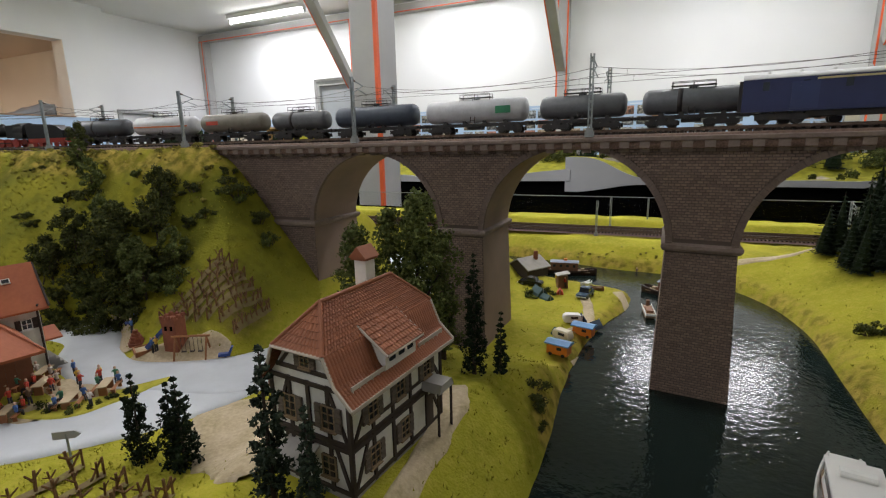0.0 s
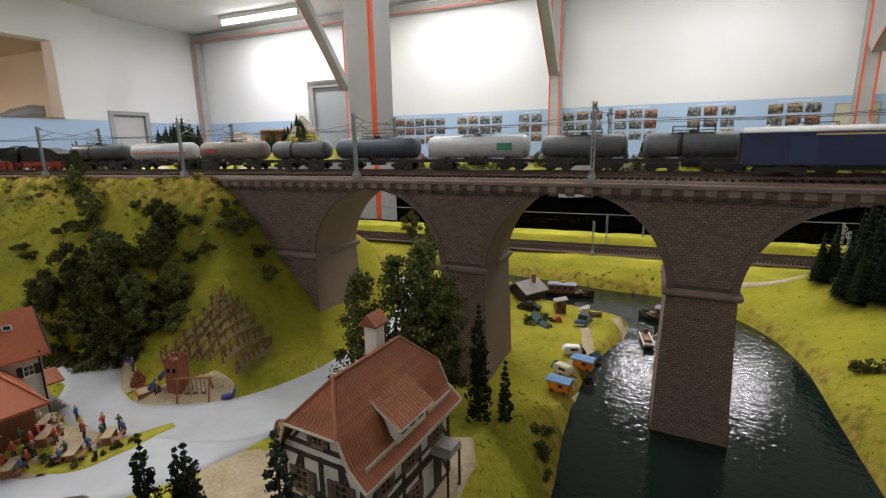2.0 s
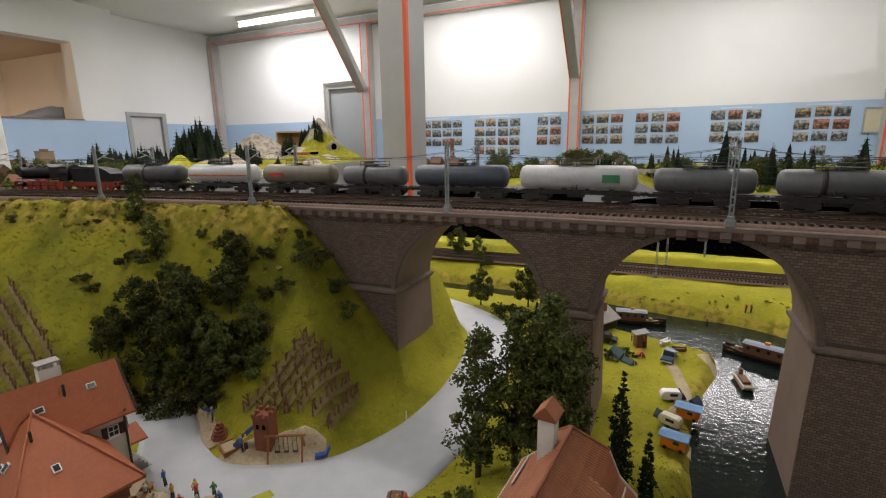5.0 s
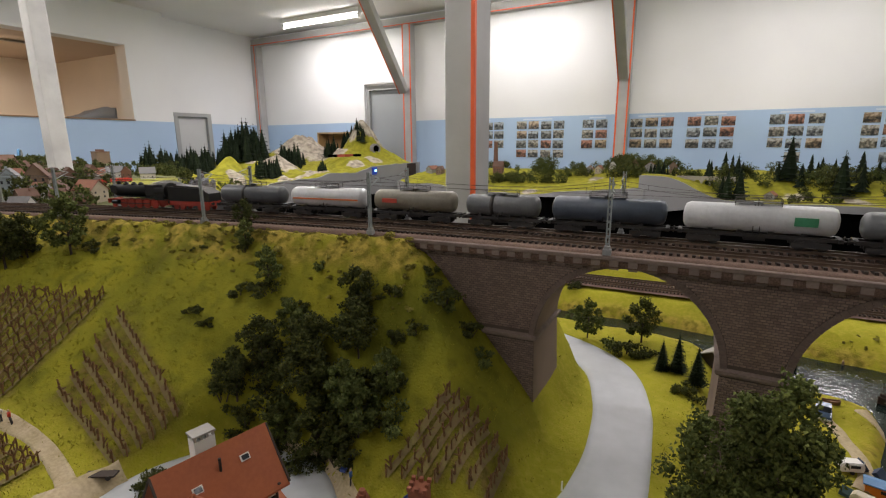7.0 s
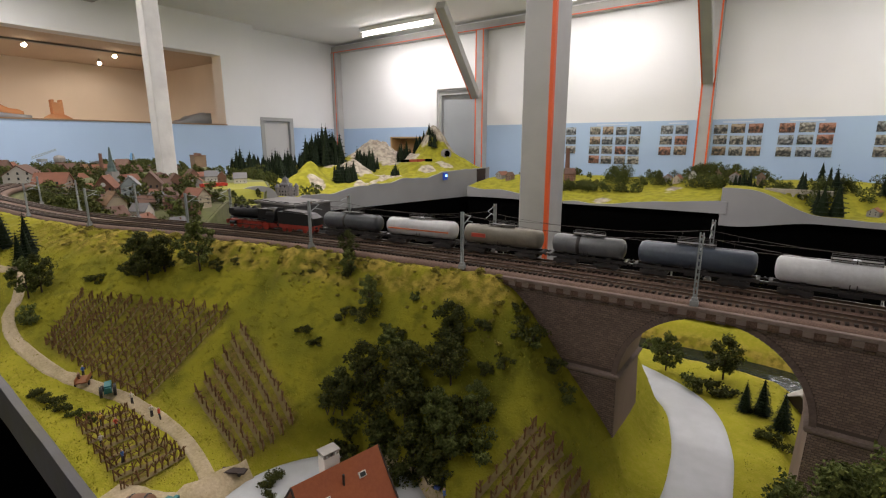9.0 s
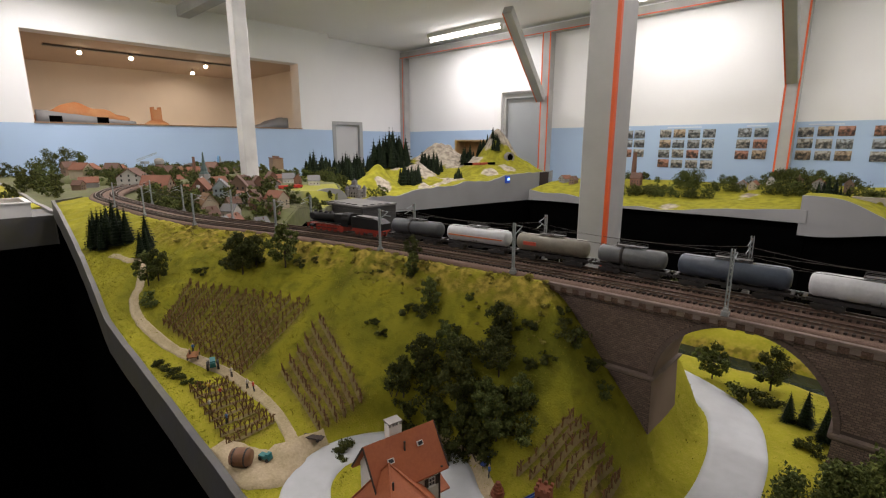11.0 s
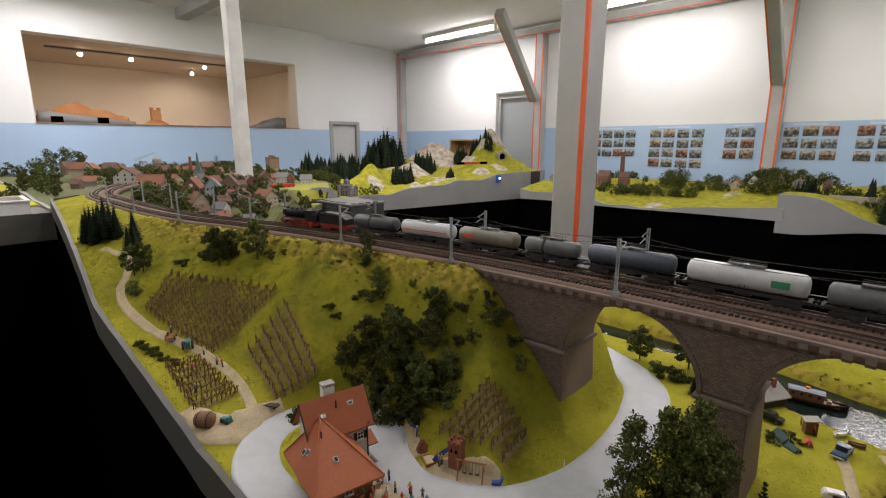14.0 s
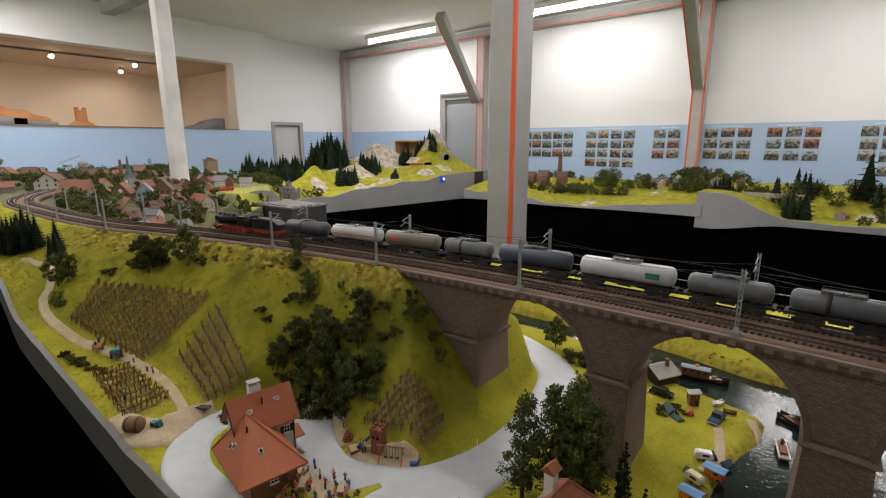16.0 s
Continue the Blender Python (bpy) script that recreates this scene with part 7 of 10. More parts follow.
def conifer(h, r, mat, tiers=13, label="", group=""):
    root = thing("conifer", pose(0, 0, 0), label or "dark green model conifer with drooping tiers of branches", "conifer", group)
    part("trunk", solid(lambda b: rod(b, (0, 0, -0.006), (0, 0, h * 0.97), h * 0.02, 7, h * 0.003)), M_BARK, root)
    verts, faces = [], []
    for i in range(9):
        ring = 0.62 * r
        p, q = (Vector((math.cos(w) * ring, math.sin(w) * ring, h * 0.07)) for w in (i * 0.6981, (i + 1) * 0.6981))
        k = len(verts)
        verts += [p, q, Vector((0, 0, h * 0.93))]
        faces.append((k, k + 1, k + 2))
    for t in range(tiers):
        u = t / (tiers - 1)
        z = h * (0.06 + 0.92 * u)
        w = r * (1 - u) ** 0.85 + r * 0.05
        n = max(7, int(19 * (1 - u) + 7))
        for i in range(n):
            a = 2 * math.pi * (i + rng.random() * 0.7) / n + t
            ww = w * rng.uniform(0.72, 1.12)
            d = Vector((math.cos(a), math.sin(a), 0))
            side = Vector((-d.y, d.x, 0))
            for s in range(5):
                f0, f1 = s / 5, (s + 1.25) / 5
                p0 = d * ww * f0 + Vector((0, 0, z + h * 0.012 - h * 0.05 * f0 * (1 - u * 0.6)))
                p1 = d * ww * f1 + Vector((0, 0, z + h * 0.012 - h * 0.05 * f1 * (1 - u * 0.6)))
                wid = ww * 0.30 * (1.15 - f0)
                up = Vector((0, 0, rng.uniform(-0.006, 0.02) * h))
                k = len(verts)
                verts += [p0, p0.lerp(p1, 0.6) + side * wid + up, p1 + up * 0.4, p0.lerp(p1, 0.6) - side * wid - Vector((0, 0, h * 0.008))]
                faces += [(k, k + 1, k + 2), (k, k + 2, k + 3)]
    ob = new("needles", leaf_mesh("needles", verts, faces, mat))
    ob.parent = root
    return root


def tufted_conifer(h, r, mat, label, group):
    """A slim model conifer of uneven foam tufts round a stem."""
    root = thing("conifer", pose(0, 0, 0), label, "conifer", group)
    part("trunk", solid(lambda b: rod(b, (0, 0, -0.006), (0, 0, h * 0.95), h * 0.02, 7, h * 0.004)), M_BARK, root)
    verts, faces = [], []
    levels = int(h / 0.0052)
    for i in range(levels):
        u = i / (levels - 1)
        w = r * (0.25 + 0.75 * (1 - u) ** 0.8) * rng.uniform(0.75, 1.15)
        for j in range(5 if u < 0.6 else 3 if u < 0.9 else 1):
            a = 2.4 * (i * 5 + j) + rng.uniform(-0.5, 0.5)
            k = 0 if u >= 0.9 else w * rng.uniform(0.35, 0.72)
            leaves(verts, faces, Vector((math.cos(a) * k, math.sin(a) * k, h * (0.05 + 0.92 * u))), max(0.0022, w * rng.uniform(0.32, 0.5)), 30, 0.0015, 0.7)
    ob = new("needles", leaf_mesh("needles", verts, faces, mat))
    ob.parent = root
    return root


def planted(x, y, scale=1.0, turn=None, lift=0.0, z=None):
    return Matrix.Translation((x, y, (height(x, y) if z is None else z) + lift)) @ pose(0, 0, 0, 0, 0, rng.uniform(0, 360) if turn is None else turn) @ Matrix.Scale(scale, 4)


def plant(proto_list, places, lift=0.0):
    """Copies of the prototypes at (x, y, scale)."""
    for i, (x, y, s) in enumerate(places):
        p = proto_list[i % len(proto_list)]
        m = planted(x, y, s, None, lift)
        if not p.get("used"):
            p["used"] = True
            p.matrix_basis = m
        else:
            c = copy_thing(p, m)
            c.matrix_basis = m


BUSHES = [bush_proto(0.022, M_LEAF, 11, 90), bush_proto(0.024, M_LEAF, 13, 80), bush_proto(0.021, M_LEAF, 10, 85), bush_proto(0.020, M_LEAF2, 9, 80), bush_proto(0.019, M_LEAF, 9, 85)]
mass = [(-0.769, 0.375), (-0.742, 0.391), (-0.701, 0.394), (-0.662, 0.402), (-0.619, 0.401), (-0.726, 0.418), (-0.672, 0.425), (-0.622, 0.431), (-0.771, 0.415), (-0.79, 0.389), (-0.724, 0.444), (-0.677, 0.457), (-0.794, 0.366), (-0.592, 0.414), (-0.726, 0.376), (-0.632, 0.380), (-0.69, 0.372), (-0.75, 0.36)]
for rep, (lo, hi, jit) in enumerate(((0.9, 1.3, 0.0), (0.6, 1.0, 0.020), (0.5, 0.8, 0.030))):
    plant(BUSHES, [(x + rng.uniform(-jit, jit), y + rng.uniform(-jit, jit) * 0.7, rng.uniform(lo, hi)) for x, y in mass])
slope = [(-0.877, 0.485, 0.7), (-0.807, 0.458, 0.8), (-0.845, 0.444, 0.7), (-0.747, 0.493, 0.55), (-0.675, 0.479, 0.9), (-0.635, 0.496, 0.65), (-0.894, 0.408, 0.45), (-0.86, 0.403, 0.5), (-0.754, 0.451, 0.7), (-0.588, 0.480, 0.7), (-0.613, 0.468, 0.6), (-0.575, 0.522, 0.95), (-0.548, 0.528, 0.9), (-0.522, 0.520, 0.75), (-1.336, 0.34, 0.9), (-1.30, 0.35, 1.1), (-1.258, 0.374, 0.9), (-1.366, 0.301, 0.8), (-1.384, 0.195, 1.0), (-0.60, 0.535, 0.55), (-1.15, 0.42, 0.6), (-1.12, 0.44, 0.4), (-0.95, 0.47, 0.45), (-0.57, 0.52, 0.6)]
plant(BUSHES, slope)
plant(BUSHES, [(x + rng.uniform(-0.022, 0.022), y + rng.uniform(-0.010, 0.010), s * rng.uniform(0.5, 0.8)) for x, y, s in slope])
plant(BUSHES, [(x, y, 0.6) for x, y in ((-1.158, 0.150), (-1.135, 0.156), (-1.11, 0.160), (-1.09, 0.168), (-1.07, 0.176), (-1.18, 0.146))])
plant(BUSHES, [(x, y, s) for x, y, s in ((0.212, 0.719, 0.75), (0.232, 0.712, 0.6), (-0.402, 0.838, 1.3), (-0.425, 0.85, 1.1), (-0.38, 0.855, 1.0), (-0.308, 0.74, 0.8), (-0.29, 0.735, 0.6), (-0.61, 0.255, 0.0001 + 0.5), (-0.30, 0.355, 0.8), (-0.32, 0.345, 0.7), (-0.116, 0.430, 0.55), (-0.125, 0.45, 0.5), (-0.108, 0.41, 0.5), (-0.445, 0.262, 0.35), (-0.79, 0.262, 0.7), (-0.80, 0.275, 0.8), (-0.566, 1.18, 0.9), (0.06, 1.235, 0.7), (-0.44, 1.25, 0.5))])
TREES = [crown_tree(0.085, 0.031, M_LEAF, 22, 130, 0.0024, 0.20, "small leafy model tree on the slope", "trees on the slope"), crown_tree(0.075, 0.025, M_LEAF2, 19, 130, 0.0024, 0.20, "small leafy model tree on the slope", "trees on the slope")]
plant(TREES, [(-0.672, 0.475, 0.72), (-0.81, 0.463, 0.72), (-0.892, 0.502, 0.55), (-1.176, 0.402, 1.2), (-1.262, 0.348, 1.05), (-1.29, 0.352, 0.95), (-1.245, 0.372, 0.8), (-1.453, 0.217, 1.0), (-1.442, 0.235, 0.85), (-0.877, 0.487, 0.55), (-0.70, 0.42, 0.8), (-0.64, 0.405, 0.85), (-0.76, 0.40, 0.8), (-0.615, 0.395, 0.9), (-0.665, 0.385, 0.9), (-0.715, 0.385, 0.85), (-0.78, 0.375, 0.75), (-0.60, 0.43, 0.7), (-0.65, 0.445, 0.75), (-0.74, 0.43, 0.7), (-0.69, 0.40, 0.9), (-0.474, 0.885, 0.95), (-0.384, 0.905, 0.95), (-0.60, 1.20, 0.85), (-0.66, 1.21, 1.0), (-0.52, 0.985, 0.8)])
PINES = [conifer(0.080, 0.020, M_PINE, 14, "", "conifers in the valley"), conifer(0.072, 0.017, M_PINE, 13, "", "conifers in the valley")]
plant(PINES, [(x, y, s * 1.3) for x, y, s in ((-1.788, 0.185, 0.9), (-1.773, 0.20, 1.1), (-1.758, 0.215, 1.0), (-1.719, 0.225, 1.15), (-1.704, 0.245, 0.95), (-1.80, 0.215, 1.0), (-1.83, 0.20, 0.9), (-1.74, 0.195, 0.85), (-1.600, 0.262, 0.9), (-1.58, 0.255, 0.75), (-1.575, 0.240, 0.7), (-1.74, 0.24, 1.1), (-1.78, 0.235, 1.1), (-1.82, 0.23, 1.0))])
plant(PINES, [(-0.344, 0.811, 0.65), (-0.322, 0.812, 0.9), (-0.295, 0.788, 0.8)])
plant(PINES, [(0.227, 1.0, 1.1), (0.243, 1.0, 1.35), (0.242, 0.935, 1.15), (0.251, 0.905, 1.3), (0.277, 0.94, 1.6), (0.295, 0.94, 1.8), (0.313, 0.945, 1.7), (0.333, 0.967, 1.9), (0.285, 1.0, 1.6), (0.322, 1.01, 1.7), (0.345, 0.92, 1.9), (0.36, 0.97, 2.0), (0.30, 0.90, 1.5), (0.38, 0.93, 2.0), (0.265, 0.97, 1.5), (0.305, 0.975, 1.8), (0.27, 0.89, 1.2), (0.33, 0.90, 1.7), (0.40, 0.97, 2.0), (0.415, 0.92, 2.0), (0.258, 0.945, 1.3)])
SLIM = [tufted_conifer(0.120, 0.0155, M_PINE, "tall slim dark conifer beside the timbered house", "conifers in the valley"), tufted_conifer(0.062, 0.0090, M_PINE, "small slim dark conifer beside the timbered house", "conifers in the valley")]
plant(SLIM, [(-0.176, 0.418, 1.0), (-0.153, 0.428, 1.0)])
TUFTED = [tufted_conifer(0.070, 0.0155, M_PINE, "dark green tufted model conifer between road and yard", "conifers by the road"), tufted_conifer(0.066, 0.0135, M_PINE, "dark green tufted model conifer between road and yard", "conifers by the road")]
plant(TUFTED, [(-0.362, 0.214, 1.0), (-0.336, 0.222, 1.02), (-0.326, 0.222, 1.04)])
GREY = [tufted_conifer(0.092, 0.0140, M_PINEG, "slim grey-green model conifer beside the timbered house", "slim conifers by the house"), tufted_conifer(0.080, 0.0120, M_PINEG, "slim grey-green model conifer beside the timbered house", "slim conifers by the house")]
plant(GREY, [(-0.214, 0.197, 1.12), (-0.188, 0.199, 0.92)])
plant(BUSHES, [(-0.535, 0.222, 0.34), (-0.520, 0.226, 0.30), (-0.505, 0.229, 0.32), (-0.490, 0.235, 0.34), (-0.482, 0.248, 0.30), (-0.480, 0.263, 0.26), (-0.478, 0.280, 0.24)], 0.003)
BIG = [crown_tree(0.172, 0.034, M_LEAF2, 46, 100, 0.0023, 0.12, "large leafy model tree behind the timbered house", "large trees behind the house"), crown_tree(0.160, 0.033, M_LEAF2, 42, 100, 0.0023, 0.12, "large leafy model tree behind the timbered house", "large trees behind the house")]
plant(BIG, [(-0.298, 0.405, 0.86), (-0.268, 0.424, 0.98), (-0.240, 0.430, 1.0), (-0.252, 0.455, 0.92), (-0.222, 0.448, 0.80)])
# dry grass tufts along the crest and the water
TUFTS = [bush_proto(0.012, M_TUFT, 5, 40, 0.0024, 0.55, "grass_tuft", "dry yellow-green grass tuft", "grass tufts along the crest"), bush_proto(0.009, M_TUFT, 4, 40, 0.0022, 0.6, "grass_tuft", "dry yellow-green grass tuft", "grass tufts along the crest")]
spots = []
for i in range(230):
    x = rng.uniform(-1.6, -0.60)
    spots.append((x, edge_y(x) - 0.004 - 0.06 * rng.random() ** 1.5, rng.uniform(0.35, 0.85)))
for i in range(26):
    x = rng.uniform(-0.30, 0.10)
    spots.append((x, rng.uniform(1.085, 1.12), rng.uniform(0.3, 0.6)))
plant(TUFTS, spots)


# vineyards
def vine_mesh(k):
    bm = bmesh.new()
    r = random.Random(k)
    h = 0.0135
    rod(bm, (0, 0, -0.003), (r.uniform(-0.001, 0.001), r.uniform(-0.001, 0.001), h), 0.0010, 5, 0.0008)
    for s in (-1, 1):
        rod(bm, (0, 0, h * r.uniform(0.45, 0.7)), (s * r.uniform(0.003, 0.0055), r.uniform(-0.002, 0.002), h * r.uniform(0.75, 1.15)), 0.0008, 5, 0.0005)
    return mesh_of("vine", bm, M_VINE)


def brace_mesh():
    bm = bmesh.new()
    rod(bm, (0, 0, -0.003), (0, 0, 0.015), 0.0009, 5)
    rod(bm, (0, 0, 0.0145), (0.009, 0, 0.0), 0.0008, 5)
    return mesh_of("end_post", bm, M_VINE)


VINES, ENDPOST = [vine_mesh(k) for k in range(6)], brace_mesh()
M_SOIL = material("brown_soil_strip", (0.17, 0.115, 0.055), 0.95, vary=0.6, scale=120, tint=(0.22, 0.20, 0.05), bump=0.6, bump_scale=500)


def vineyard(corners, rows, per, label, strip_w=0.0035):
    """Rows of vines over a quadrilateral: corners in order, rows run from side 0-3 to side 1-2."""
    c = [Vector((x, y, 0)) for x, y in corners]
    root = thing("vineyard", pose(0, 0, 0), label, "vineyard", "vineyards on the slope")
    for i in range(rows):
        v = (i + 0.5) / rows
        a, b = c[0].lerp(c[3], v), c[1].lerp(c[2], v)
        turn = math.degrees(math.atan2(b.y - a.y, b.x - a.x))
        verts, faces = [], []
        n = Vector((-(b - a).y, (b - a).x, 0)).normalized() * strip_w
        for k in range(per * 2 + 1):
            p = a.lerp(b, k / (per * 2))
            for q in (p - n, p + n):
                verts.append((q.x, q.y, height(q.x, q.y) + 0.0015 + 0.001 * rng.random()))
        for k in range(per * 2):
            faces.append((2 * k, 2 * k + 2, 2 * k + 3, 2 * k + 1))
        me = bpy.data.meshes.new("soil_strip")
        me.from_pydata(verts, [], faces)
        me.materials.append(M_SOIL)
        ob = new("soil_strip", me)
        ob.parent = root
        for k in range(per):
            p = a.lerp(b, (k + 0.5 + rng.uniform(-0.15, 0.15)) / per)
            piece("vine", VINES[rng.randrange(6)], root, Matrix.Translation((p.x, p.y, height(p.x, p.y))) @ pose(0, 0, 0, rng.uniform(-6, 6), rng.uniform(-6, 6), turn + rng.uniform(-25, 25)) @ Matrix.Scale(rng.uniform(0.8, 1.35), 4))
        for p, t in ((a, turn), (b, turn + 180)):
            piece("end_post", ENDPOST, root, Matrix.Translation((p.x, p.y, height(p.x, p.y))) @ pose(0, 0, 0, 0, 0, t))
    return root


vineyard(VINEYARDS[0], 15, 16, "large vineyard of brown stakes in dense rows on the slope", 0.0018)
vineyard(VINEYARDS[1], 6, 15, "narrow vineyard of brown stakes beside the bushes")
vineyard(VINEYARDS[2], 8, 9, "small vineyard of brown stakes by the front board")
vineyard(VINEYARDS[3], 7, 7, "steep vineyard of brown stakes above the playground")
vineyard(VINEYARDS[4], 5, 6, "vineyard of gnarled stakes beside the road")


# short grass fibres over the slope and the meadows
M_FIBRE = leaf_material("grass_fibres", (0.23, 0.215, 0.019), (0.30, 0.275, 0.024), (0.37, 0.33, 0.036))


def grass_fibres(count):
    r = random.Random(11)
    verts, faces, spots = [], [], []
    while len(spots) < count // 5:
        x = r.uniform(-1.75, 0.30)
        y = r.uniform(front_y(x) + 0.01, edge_y(x) - 0.004) if x < -0.5 or r.random() < 0.55 else r.uniform(0.16, 1.10)
        if (abs(x + 0.203) < 0.045 and abs(y - 0.276) < 0.065) or (-0.73 < x < -0.50 and 0.13 < y < 0.30):
            continue
        spots.append((x, y))
    gx, gy = np.array([p[0] for p in spots]), np.array([p[1] for p in spots])
    gr, gq = off_grid(RIVER_LINE, gx, gy).tolist(), np.minimum(off_grid(ROAD_LINE, gx, gy), off_grid(LANE_LINE, gx, gy)).tolist()
    for (x, y), rr, qq in zip(spots, gr, gq):
        if rr < 0.012 or qq < 0.006:
            continue
        z = height(x, y, rr, qq)
        for q in range(5):
            px, py = x + r.gauss(0, 0.0022), y + r.gauss(0, 0.0022)
            a, h = r.uniform(0, 6.283), r.uniform(0.0010, 0.0024)
            dx, dy = math.cos(a) * 0.0007, math.sin(a) * 0.0007
            k = len(verts)
            verts += [Vector((px - dx, py - dy, z - 0.001)), Vector((px + dx, py + dy, z - 0.001)), Vector((px + r.gauss(0, 0.0012), py + r.gauss(0, 0.0012), z + h))]
            faces.append((k, k + 1, k + 2))
    tagged(new("grass", leaf_mesh("grass", verts, faces, M_FIBRE)), "short yellow-green grass fibres on the model slope", "grass", kind="stuff")


grass_fibres(60000)
# ---------------------------------------------------------------- the model town and far woods
def tint(name, c, v=0.3):
    return material(name, c, 0.8, vary=v, scale=30, random=0.45)


T_WALL = [tint("town_wall_cream", (0.42, 0.36, 0.26)), tint("town_wall_brown", (0.22, 0.15, 0.10)), tint("town_wall_grey", (0.30, 0.29, 0.27)), tint("town_wall_white", (0.60, 0.58, 0.54)), tint("town_wall_brick", (0.20, 0.10, 0.065))]
T_PALE = tint("town_wall_pale_blue", (0.36, 0.42, 0.44))
T_ROOF = [tint("town_roof_red", (0.24, 0.092, 0.050)), tint("town_roof_brown", (0.15, 0.08, 0.055)), tint("town_roof_grey", (0.20, 0.20, 0.20)), tint("town_roof_ochre", (0.24, 0.13, 0.055))]


def town_house(w, d, h, rh, wall, roof, label):
    root = thing("town_house", pose(0, 0, 0), label, "model house", "houses of the model town")
    part("wall", solid(lambda b: prism(b, [(-w / 2, -0.02), (w / 2, -0.02), (w / 2, h), (0, h + rh), (-w / 2, h)], d, pose(0, -d / 2, 0))), wall, root)
    for s in (-1, 1):
        o = 0.006
        part("roof", solid(lambda b: prism(b, [(0, h + rh + 0.004), (s * (w / 2 + o), h - o * rh / w * 2 + 0.004), (s * (w / 2 + o), h - o * rh / w * 2), (0, h + rh)], d + 2 * o, pose(0, -d / 2 - o, 0))), roof, root)
    part("chimney", solid(lambda b: cbox(b, w * 0.2, d * 0.15, h + rh * 0.8, 0.008, 0.008, 0.02)), T_WALL[4], root)
    win = mesh_of("window", solid(lambda b: cbox(b, 0, 0, 0, 0.008, 0.002, 0.011)), M_PANE)
    for y, t in ((-d / 2, 0), (d / 2, 180)):
        for x in (-w * 0.25, w * 0.25):
            for z in [0.018 + 0.024 * k for k in range(int(h / 0.026))]:
                piece("window", win, root, pose(x, y, z))
    for x in (-w / 2, w / 2):
        for y in (-d * 0.28, 0.0, d * 0.28):
            for z in [0.018 + 0.024 * k for k in range(int(h / 0.026))]:
                piece("window", win, root, pose(x, y, z, 0, 0, 90))
    return root


def plain_house(w, d, h, rh, wall, roof, label):
    """A far house: walls, roof halves and its gable windows."""
    root = thing("town_house", pose(0, 0, 0), label, "model house", "houses of the model town")
    part("wall", solid(lambda b: prism(b, [(-w / 2, -0.03), (w / 2, -0.03), (w / 2, h), (0, h + rh), (-w / 2, h)], d, pose(0, -d / 2, 0))), wall, root)
    for s in (-1, 1):
        part("roof", solid(lambda b: prism(b, [(0, h + rh + 0.004), (s * (w / 2 + 0.006), h - 0.002), (s * (w / 2 + 0.006), h - 0.006), (0, h + rh)], d + 0.012, pose(0, -d / 2 - 0.006, 0))), roof, root)
    win = mesh_of("window", solid(lambda b: cbox(b, 0, 0, 0, 0.011, 0.002, 0.013)), M_PANE)
    for x in (-w * 0.22, w * 0.22):
        for z in (0.02, 0.048):
            piece("window", win, root, pose(x, -d / 2, z))
    return root


KINDS = ((0.10, 0.13, 0.058, 0.048, 0, 0, "cream model house with a red gabled roof"), (0.085, 0.11, 0.062, 0.05, 1, 1, "brown model house with a dark gabled roof"), (0.12, 0.15, 0.05, 0.045, 2, 0, "grey model house with a red gabled roof"),
         (0.09, 0.10, 0.075, 0.05, 4, 1, "brick model house with a brown gabled roof"), (0.10, 0.12, 0.05, 0.05, 3, 2, "white model house with a grey gabled roof"), (0.085, 0.12, 0.07, 0.055, 0, 3, "cream model house with an ochre gabled roof"))
HOUSES = [town_house(w, d, h, rh, T_WALL[wa], T_ROOF[ro], lab) for w, d, h, rh, wa, ro, lab in KINDS]
FARH = [plain_house(w, d, h, rh, T_WALL[wa], T_ROOF[ro], lab) for w, d, h, rh, wa, ro, lab in KINDS]
tr = random.Random(21)
used = set()


def put(proto, m):
    if proto.name in used:
        return copy_thing(proto, m)
    used.add(proto.name)
    proto.matrix_basis = m
    return proto


def town_spot(x, y, gap=0.17):
    """Whether a place lies in the town and clear of the railway."""
    return town_front(x) < y < town_back(x) - 0.05 and abs(y - edge_y(x) - 0.06) > gap


taken = [(-3.37, 1.07), (-2.82, 0.85), (-2.79, 0.925), (-2.85, 1.045), (-3.07, 0.72), (-3.38, 0.69), (-3.39, 1.84), (-3.50, 1.77), (-3.385, 1.55), (-3.74, 1.83), (-3.28, 1.58)]
count = 0
while count < 150:
    x = tr.uniform(-4.9, -2.2)
    y = edge_y(max(x, -2.95)) + 0.06 + tr.uniform(0.30, 1.35)
    far = x < -3.05 or y > 1.25
    if not town_spot(x, y, 0.16) or (x < -3.1 and y < 0.9) or min(math.hypot(x - a, y - b) for a, b in taken) < (0.088 if not far else 0.112):
        count += 0.02
        continue
    if (x > -2.95 and y > 1.25) or (x > -3.7 and y > 1.36):
        count += 0.02
        continue
    taken.append((x, y))
    count += 1
    k = tr.choice((0, 1, 0, 2, 3, 4, 5, 0, 1, 3))
    put((FARH if far else HOUSES)[k], Matrix.Translation((x, y, town_z(x, y))) @ pose(0, 0, 0, 0, 0, tr.choice((10, 35, 100, 125, 80)) + tr.uniform(-12, 12)) @ Matrix.Scale(tr.uniform(0.62, 0.88), 4))
